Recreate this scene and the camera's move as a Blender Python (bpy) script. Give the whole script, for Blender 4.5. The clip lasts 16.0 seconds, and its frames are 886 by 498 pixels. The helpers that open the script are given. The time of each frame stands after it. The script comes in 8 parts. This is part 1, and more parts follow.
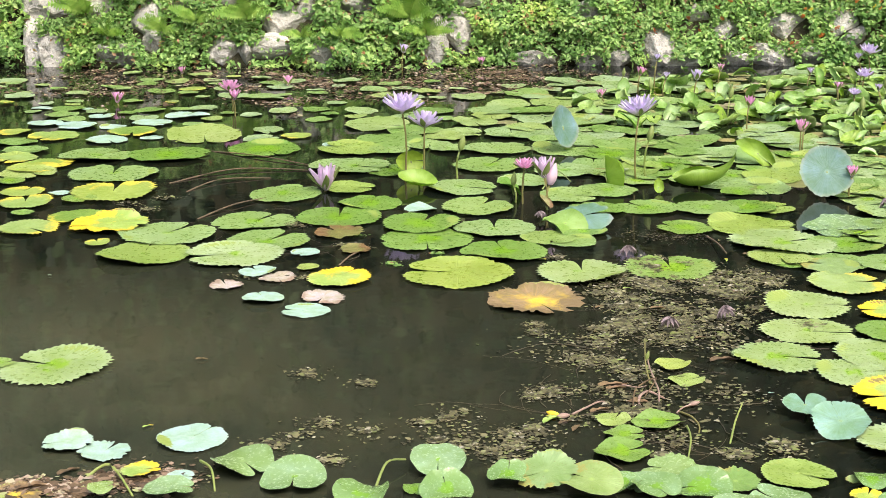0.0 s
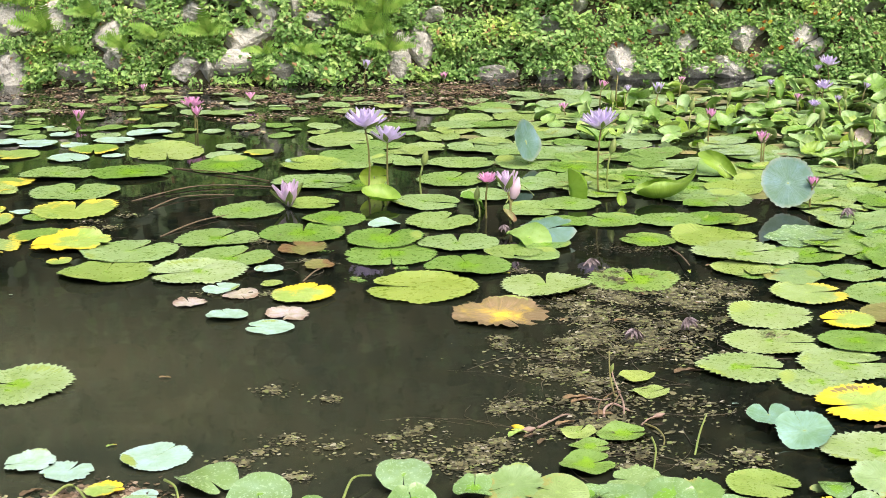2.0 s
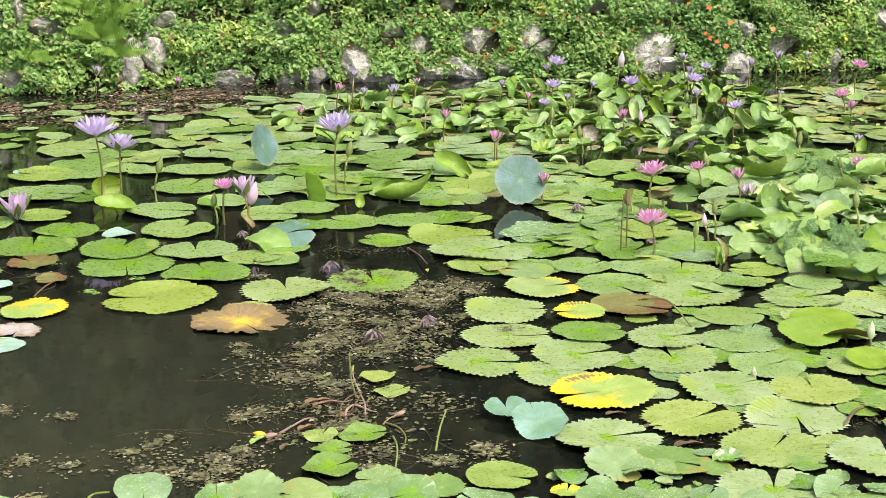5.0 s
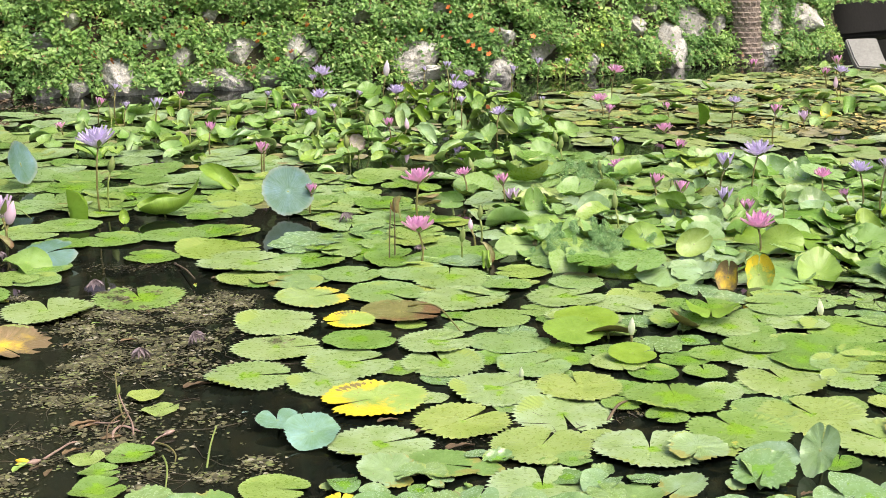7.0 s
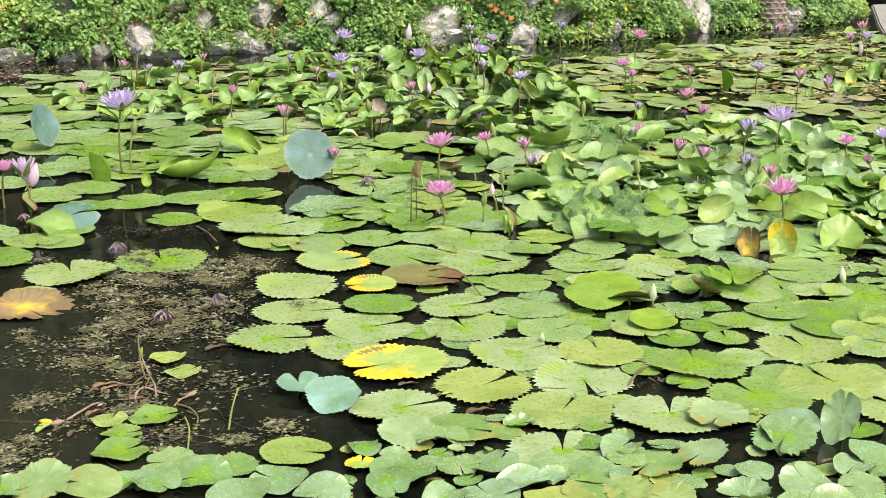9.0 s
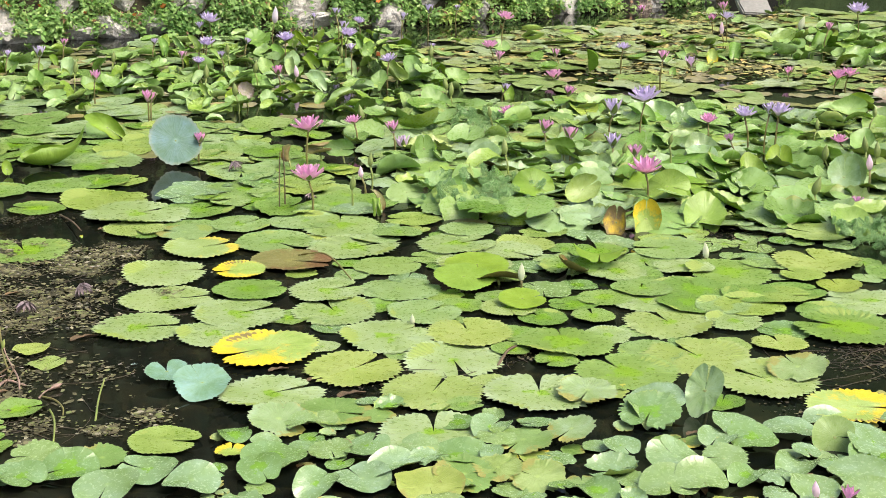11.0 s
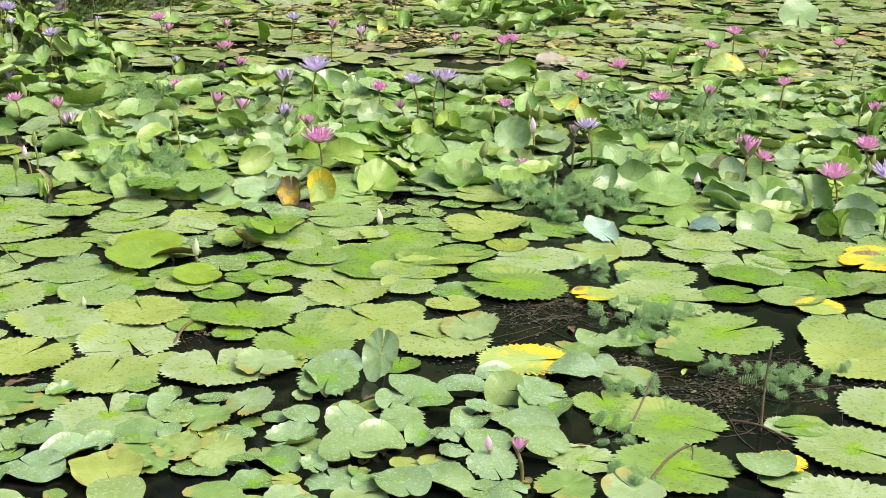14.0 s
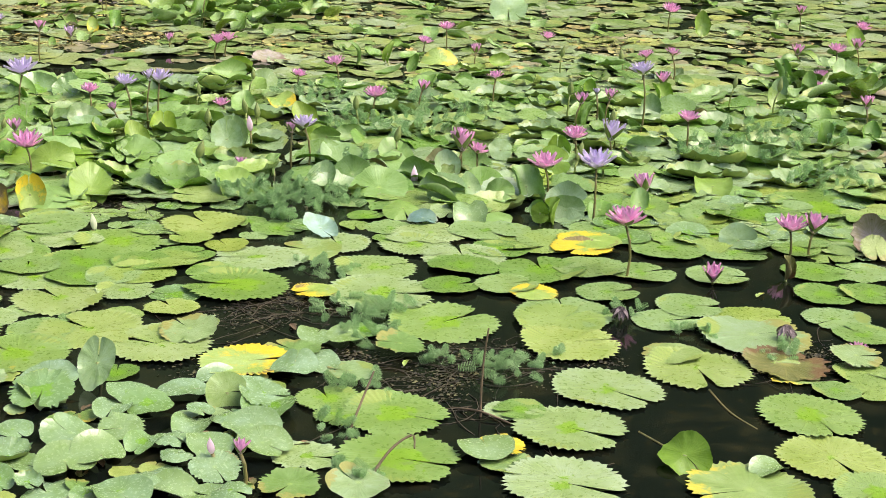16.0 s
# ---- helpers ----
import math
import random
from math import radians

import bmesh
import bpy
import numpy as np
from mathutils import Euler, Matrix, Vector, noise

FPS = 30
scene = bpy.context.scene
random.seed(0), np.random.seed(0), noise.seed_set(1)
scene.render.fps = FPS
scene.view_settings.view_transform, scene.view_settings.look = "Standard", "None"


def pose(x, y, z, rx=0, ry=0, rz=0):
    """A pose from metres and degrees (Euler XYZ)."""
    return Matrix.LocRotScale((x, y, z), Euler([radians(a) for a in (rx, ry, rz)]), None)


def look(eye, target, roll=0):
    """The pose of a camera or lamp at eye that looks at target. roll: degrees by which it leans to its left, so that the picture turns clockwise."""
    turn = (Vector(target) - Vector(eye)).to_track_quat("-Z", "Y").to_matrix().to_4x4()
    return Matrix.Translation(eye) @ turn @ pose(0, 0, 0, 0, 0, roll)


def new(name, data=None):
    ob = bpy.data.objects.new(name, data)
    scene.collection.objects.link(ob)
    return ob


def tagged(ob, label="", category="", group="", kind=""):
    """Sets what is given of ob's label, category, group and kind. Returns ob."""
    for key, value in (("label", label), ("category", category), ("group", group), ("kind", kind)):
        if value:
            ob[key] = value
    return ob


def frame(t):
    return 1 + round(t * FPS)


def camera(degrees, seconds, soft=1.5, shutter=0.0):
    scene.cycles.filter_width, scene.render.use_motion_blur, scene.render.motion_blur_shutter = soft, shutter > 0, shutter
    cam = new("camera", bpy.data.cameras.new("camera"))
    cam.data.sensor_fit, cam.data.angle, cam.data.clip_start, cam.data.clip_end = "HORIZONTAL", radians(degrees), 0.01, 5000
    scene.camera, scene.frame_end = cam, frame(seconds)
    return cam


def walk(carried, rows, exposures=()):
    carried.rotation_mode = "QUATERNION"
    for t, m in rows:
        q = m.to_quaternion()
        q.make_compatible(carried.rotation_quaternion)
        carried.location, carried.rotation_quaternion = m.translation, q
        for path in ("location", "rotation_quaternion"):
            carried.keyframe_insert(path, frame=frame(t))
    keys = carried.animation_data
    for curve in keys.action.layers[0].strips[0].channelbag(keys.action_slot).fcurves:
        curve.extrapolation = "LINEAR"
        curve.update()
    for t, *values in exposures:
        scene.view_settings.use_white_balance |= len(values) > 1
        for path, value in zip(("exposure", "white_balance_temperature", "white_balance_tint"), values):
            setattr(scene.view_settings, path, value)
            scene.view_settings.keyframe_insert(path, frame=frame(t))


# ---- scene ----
def view(x, y, z, pitch, heading, lean):
    """Camera at x, y, z; heading to the left of +y, pitch up, lean to its left, all in degrees."""
    return pose(x, y, z, 90 + pitch, 0, heading) @ pose(0, 0, 0, 0, 0, lean)


EXPOSURE = 1.19
cam = camera(33.92, 16.0, soft=0.6)
# the camera turns on an arm's length, high over the near shore
PATH = [
    (0.0, view(0.0000, 0.1898, 1.5, -14.986, -0.000, -0.057)),
    (0.5, view(0.0007, 0.1898, 1.5, -14.214, -0.214, -0.217)),
    (1.0, view(0.0004, 0.1898, 1.5, -14.390, -0.113, -0.358)),
    (1.5, view(0.0003, 0.1898, 1.5, -14.428, -0.093, -0.404)),
    (2.0, view(0.0047, 0.1898, 1.5, -14.408, -1.423, -0.342)),
    (2.5, view(0.0103, 0.1896, 1.5, -14.311, -3.113, -0.290)),
    (3.0, view(0.0131, 0.1894, 1.5, -14.497, -3.965, -0.379)),
    (3.5, view(0.0142, 0.1893, 1.5, -14.669, -4.277, -0.340)),
    (4.0, view(0.0154, 0.1892, 1.5, -14.697, -4.654, -0.313)),
    (4.5, view(0.0243, 0.1883, 1.5, -14.512, -7.365, -0.051)),
    (5.0, view(0.0384, 0.1859, 1.5, -14.296, -11.676, 0.058)),
    (5.2, view(0.0441, 0.1847, 1.5, -14.128, -13.424, 0.124)),
    (7.3, view(0.0677, 0.1774, 1.5, -14.082, -20.889, 0.208)),
    (7.5, view(0.0674, 0.1775, 1.5, -14.388, -20.792, 0.181)),
    (8.0, view(0.0667, 0.1778, 1.5, -14.942, -20.557, 0.170)),
    (8.2, view(0.0665, 0.1778, 1.5, -15.029, -20.500, 0.201)),
    (10.3, view(0.0621, 0.1794, 1.5, -15.834, -19.083, 0.532)),
    (10.5, view(0.0650, 0.1784, 1.5, -15.912, -20.019, 0.587)),
    (11.0, view(0.0805, 0.1720, 1.5, -15.926, -25.073, 0.598)),
    (11.5, view(0.1010, 0.1607, 1.5, -16.235, -32.145, 0.869)),
    (12.0, view(0.1126, 0.1529, 1.5, -16.678, -36.376, 1.153)),
    (12.5, view(0.1172, 0.1493, 1.5, -16.949, -38.133, 1.429)),
    (13.0, view(0.1196, 0.1475, 1.5, -17.131, -39.036, 1.578)),
    (13.5, view(0.1189, 0.1480, 1.5, -17.152, -38.771, 1.609)),
    (14.0, view(0.1166, 0.1498, 1.5, -16.842, -37.891, 1.478)),
    (14.5, view(0.1149, 0.1511, 1.5, -16.635, -37.245, 1.271)),
    (15.0, view(0.1186, 0.1483, 1.5, -16.563, -38.646, 1.253)),
    (15.5, view(0.1303, 0.1381, 1.5, -16.502, -43.336, 1.635)),
    (16.0, view(0.1432, 0.1247, 1.5, -16.602, -48.957, 2.253)),
]
# the picture darkens a little as the bright pads fill it
walk(cam, PATH, [(0.0, EXPOSURE + 0.12), (3.5, EXPOSURE + 0.07), (5.0, EXPOSURE), (8.0, EXPOSURE - 0.03), (11.0, EXPOSURE - 0.08), (16.0, EXPOSURE - 0.10)])

# ---- light: bright overcast ----
world = bpy.data.worlds.new("sky")
scene.world = world
world.use_nodes = True
wn = world.node_tree
sky = wn.nodes.new("ShaderNodeTexSky")
sky.sky_type, sky.sun_disc = "NISHITA", False
sky.sun_elevation, sky.sun_rotation = radians(58), radians(150)
sky.air_density, sky.dust_density, sky.ozone_density = 1.0, 6.0, 0.6
wn.links.new(sky.outputs[0], wn.nodes["Background"].inputs["Color"])
wn.nodes["Background"].inputs["Strength"].default_value = 0.125
sun = new("sun", bpy.data.lights.new("sun", "SUN"))
sun.data.energy, sun.data.angle, sun.data.color = 1.2, radians(40), (1.0, 0.97, 0.91)
sun.matrix_basis = look((3, -5.2, 9.6), (0, 0, 0))


# ---- materials ----
def mat(name):
    m = bpy.data.materials.new(name)
    m.use_nodes = True
    nt = m.node_tree
    return m, nt, nt.nodes["Principled BSDF"]


def node(nt, kind, **values):
    n = nt.nodes.new(kind)
    for k, v in values.items():
        n.inputs[k].default_value = v
    return n


def noise_tex(nt, vec, scale, detail=4.0, rough=0.6):
    n = node(nt, "ShaderNodeTexNoise", Scale=scale, Detail=detail, Roughness=rough)
    nt.links.new(vec, n.inputs["Vector"])
    return n.outputs["Fac"]


def ramp(nt, fac, stops):
    n = nt.nodes.new("ShaderNodeValToRGB")
    el = n.color_ramp.elements
    while len(el) < len(stops):
        el.new(0.5)
    for e, (p, c) in zip(el, stops):
        e.position, e.color = p, (*c, 1.0) if len(c) == 3 else c
    nt.links.new(fac, n.inputs["Fac"])
    return n.outputs["Color"]


def mix(nt, fac, a, b, mode="MIX"):
    n = nt.nodes.new("ShaderNodeMix")
    n.data_type, n.blend_type = "RGBA", mode
    for slot, v in (("Factor", fac), ("A", a), ("B", b)):
        s = [i for i in n.inputs if i.name == slot and i.type == ("VALUE" if slot == "Factor" else "RGBA")][0]
        if isinstance(v, (int, float)):
            s.default_value = v
        elif isinstance(v, tuple):
            s.default_value = (*v, 1.0)
        else:
            nt.links.new(v, s)
    return [o for o in n.outputs if o.type == "RGBA"][0]


def calc(nt, op, a, b=0.0, c=0.0):
    n = nt.nodes.new("ShaderNodeMath")
    n.operation = op
    for i, v in enumerate((a, b, c)):
        if isinstance(v, (int, float)):
            n.inputs[i].default_value = v
        else:
            nt.links.new(v, n.inputs[i])
    return n.outputs[0]


def bump(nt, bsdf, height, strength, dist):
    b = node(nt, "ShaderNodeBump", Strength=strength, Distance=dist)
    nt.links.new(height, b.inputs["Height"])
    nt.links.new(b.outputs["Normal"], bsdf.inputs["Normal"])


def let_through(nt, b, col, share):
    """Light shining through a thin blade or petal."""
    tr = nt.nodes.new("ShaderNodeBsdfTranslucent")
    nt.links.new(col, tr.inputs["Color"])
    mx = nt.nodes.new("ShaderNodeMixShader")
    mx.inputs[0].default_value = share
    nt.links.new(b.outputs[0], mx.inputs[1])
    nt.links.new(tr.outputs[0], mx.inputs[2])
    nt.links.new(mx.outputs[0], nt.nodes["Material Output"].inputs["Surface"])


def grey(c, k):
    return tuple(max(0.0, v * k) for v in c)


def pad_mat(name, body, edge, centre, spot, spots=0.5, blotch=None, gloss=0.42, island=False, thin=0.0, eaten=0.58, wet=0.0, rot=None, vein=0.4, heart=0.13, vary=1.0, pleats=0.5):
    """Water-lily blade: radial veins, paler rim, lit heart, specks and blotches. UV runs -1..1 across the blade."""
    m, nt, b = mat(name)
    uv = nt.nodes.new("ShaderNodeUVMap").outputs["UV"]
    pos = nt.nodes.new("ShaderNodeNewGeometry")
    info = nt.nodes.new("ShaderNodeObjectInfo")
    rnd = pos.outputs["Random Per Island"] if island else info.outputs["Random"]
    sep = nt.nodes.new("ShaderNodeSeparateXYZ")
    nt.links.new(uv, sep.inputs[0])
    ang = calc(nt, "ARCTAN2", sep.outputs[1], sep.outputs[0])
    ln = nt.nodes.new("ShaderNodeVectorMath")
    ln.operation = "LENGTH"
    nt.links.new(uv, ln.inputs[0])
    rad = ln.outputs["Value"]
    shift = nt.nodes.new("ShaderNodeVectorMath")
    shift.operation = "ADD"
    comb = nt.nodes.new("ShaderNodeCombineXYZ")
    nt.links.new(calc(nt, "MULTIPLY", rnd, 37.0), comb.inputs[2])
    nt.links.new(uv, shift.inputs[0])
    nt.links.new(comb.outputs[0], shift.inputs[1])
    vec = shift.outputs[0]
    big, fine = noise_tex(nt, vec, 1.6, 3.0), noise_tex(nt, vec, 9.0, 5.0)
    col = ramp(nt, big, [(0.3, (body[0] * 0.78, body[1] * 0.84, body[2] * 0.6)), (0.52, body), (0.72, (body[0] * 1.2, body[1] * 1.16, body[2] * 1.5))])
    # each blade a little yellower or greener than the next
    tint = ramp(nt, rnd, [(0.0, (0.60, 0.74, 0.45)), (0.2, (0.80, 0.90, 0.7)), (0.4, (1.0, 1.0, 1.25)), (0.6, (1.18, 1.14, 1.7)), (0.78, (1.04, 1.0, 0.95)), (0.95, (1.16, 1.07, 0.85)), (1.0, (1.3, 1.1, 0.75))])
    col = mix(nt, vary, col, tint, "MULTIPLY")
    # pleats that run from the heart to the rim
    polar = nt.nodes.new("ShaderNodeCombineXYZ")
    nt.links.new(calc(nt, "MULTIPLY", ang, 5.5), polar.inputs[0])
    nt.links.new(calc(nt, "MULTIPLY", rad, 1.1), polar.inputs[1])
    nt.links.new(calc(nt, "MULTIPLY", rnd, 91.0), polar.inputs[2])
    pleat = noise_tex(nt, polar.outputs[0], 2.2, 3.0, 0.55)
    col = mix(nt, pleats, col, ramp(nt, pleat, [(0.34, (0.80, 0.86, 0.74)), (0.5, (1.0, 1.0, 1.0)), (0.66, (1.14, 1.1, 1.3))]), "MULTIPLY")
    rim = ramp(nt, calc(nt, "ADD", rad, calc(nt, "MULTIPLY", calc(nt, "SUBTRACT", fine, 0.5), 0.2)), [(0.84, (0, 0, 0)), (1.0, (1, 1, 1))])
    col = mix(nt, calc(nt, "MULTIPLY", rim, 0.5), col, mix(nt, vary, edge, tint, "MULTIPLY"))
    middle = ramp(nt, calc(nt, "ADD", rad, calc(nt, "MULTIPLY", calc(nt, "SUBTRACT", big, 0.5), 4.0 * heart - 0.52)), [(0.0, (1, 1, 1)), (heart, (0, 0, 0))])
    col = mix(nt, calc(nt, "MULTIPLY", middle, 0.6 if heart < 0.3 else 1.0), col, grey(centre, 1.25))
    veins = calc(nt, "ABSOLUTE", calc(nt, "SINE", calc(nt, "MULTIPLY", ang, 9.0)))
    vline = calc(nt, "POWER", calc(nt, "SUBTRACT", 1.0, veins), 9.0)
    vmask = calc(nt, "MULTIPLY", vline, calc(nt, "SUBTRACT", 0.95, rad))
    col = mix(nt, calc(nt, "MULTIPLY", vmask, vein), col, centre)
    if blotch:
        side = calc(nt, "ADD", calc(nt, "MULTIPLY", rad, 0.25), calc(nt, "MULTIPLY", calc(nt, "ADD", sep.outputs[0], 1.0), 0.2))
        reach = calc(nt, "ADD", side, calc(nt, "MULTIPLY", noise_tex(nt, vec, 1.7, 6.0, 0.72), 0.95))
        col = mix(nt, ramp(nt, reach, [(eaten, (0, 0, 0)), (eaten + 0.10, (1, 1, 1))]), col, blotch)
        if rot:
            col = mix(nt, ramp(nt, reach, [(eaten + 0.32, (0, 0, 0)), (eaten + 0.38, (1, 1, 1))]), col, rot)
    if wet:
        puddle = calc(nt, "ADD", calc(nt, "ADD", rad, calc(nt, "MULTIPLY", calc(nt, "SUBTRACT", noise_tex(nt, vec, 4.5, 3.0), 0.5), 1.1)), calc(nt, "MULTIPLY", rnd, wet))
        col = mix(nt, calc(nt, "MULTIPLY", ramp(nt, puddle, [(0.40, (1, 1, 1)), (0.425, (0, 0, 0))]), 0.9), col, (body[0] * 0.72, body[1] * 0.98, body[2] * 0.1))
    specks = noise_tex(nt, vec, 17.0, 2.0, 0.5)
    col = mix(nt, calc(nt, "MULTIPLY", ramp(nt, specks, [(0.69, (0, 0, 0)), (0.75, (1, 1, 1))]), spots), col, spot)
    nt.links.new(col, b.inputs["Base Color"])
    nt.links.new(ramp(nt, fine, [(0.3, (gloss - 0.1,) * 3), (0.7, (gloss + 0.12,) * 3)]), b.inputs["Roughness"])
    bump(nt, b, calc(nt, "ADD", calc(nt, "ADD", calc(nt, "MULTIPLY", vline, 0.6), calc(nt, "MULTIPLY", pleat, 1.6 * pleats)), calc(nt, "ADD", calc(nt, "MULTIPLY", fine, 0.6 if gloss > 0.25 else 0.15), calc(nt, "MULTIPLY", big, 2.0))), 0.25 if gloss > 0.4 else 0.2, 0.01)
    b.inputs["Specular IOR Level"].default_value = 0.75 if gloss < 0.3 else 0.55
    if thin:
        let_through(nt, b, mix(nt, 1.0, col, (1.2, 1.25, 0.5), "MULTIPLY"), thin)
    return m


def noise_mat(name, a, b_, scale, rough=0.6, relief=0.3, fine=6.0, depth=0.01, metal=0.0, c=None, per_object=0.0, real=False):
    m, nt, b = mat(name)
    vec = nt.nodes.new("ShaderNodeNewGeometry").outputs["Position"] if real else nt.nodes.new("ShaderNodeTexCoord").outputs["Object"]
    n1, n2 = noise_tex(nt, vec, scale, 5.0), noise_tex(nt, vec, scale * fine, 4.0)
    col = ramp(nt, n1, [(0.32, a), (0.68, b_)])
    if c:
        col = mix(nt, ramp(nt, n2, [(0.55, (0, 0, 0)), (0.68, (1, 1, 1))]), col, c)
    else:
        col = mix(nt, 0.5, col, ramp(nt, n2, [(0.2, grey(a, 0.7)), (0.8, grey(b_, 1.25))]))
    if per_object:
        r = nt.nodes.new("ShaderNodeObjectInfo").outputs["Random"]
        col = mix(nt, 1.0, col, ramp(nt, r, [(0.0, (1 - per_object,) * 3), (1.0, (1 + per_object,) * 3)]), "MULTIPLY")
    nt.links.new(col, b.inputs["Base Color"])
    b.inputs["Roughness"].default_value, b.inputs["Metallic"].default_value = rough, metal
    bump(nt, b, mix(nt, 0.5, n1, n2), relief, depth)
    return m


def island_mat(name, stops, rough=0.5, thin=0.0, spec=0.4, patch=0.0):
    """Small loose leaves and flakes: each piece its own shade."""
    m, nt, b = mat(name)
    g = nt.nodes.new("ShaderNodeNewGeometry")
    col = ramp(nt, g.outputs["Random Per Island"], stops)
    if patch:
        tone = noise_tex(nt, g.outputs["Position"], patch, 3.0)
        col = mix(nt, 1.0, col, ramp(nt, tone, [(0.3, (0.62, 0.72, 0.7)), (0.55, (1.0, 1.0, 1.0)), (0.75, (1.3, 1.12, 0.8))]), "MULTIPLY")
    nt.links.new(col, b.inputs["Base Color"])
    if thin:
        let_through(nt, b, col, thin)
    b.inputs["Roughness"].default_value, b.inputs["Specular IOR Level"].default_value = rough, spec
    return m


def petal_mat(name, tip, base):
    m, nt, b = mat(name)
    uv = nt.nodes.new("ShaderNodeUVMap").outputs["UV"]
    sep = nt.nodes.new("ShaderNodeSeparateXYZ")
    nt.links.new(uv, sep.inputs[0])
    col = ramp(nt, sep.outputs[0], [(0.0, base), (0.45, tip), (1.0, grey(tip, 0.92))])
    fine = noise_tex(nt, uv, 14.0, 3.0)
    col = mix(nt, 0.25, col, ramp(nt, fine, [(0.3, grey(tip, 0.75)), (0.7, tuple(min(1, v * 1.2) for v in tip))]))
    nt.links.new(col, b.inputs["Base Color"])
    b.inputs["Roughness"].default_value = 0.5
    let_through(nt, b, mix(nt, 0.55, col, (1.0, 0.95, 1.0)), 0.5)
    return m


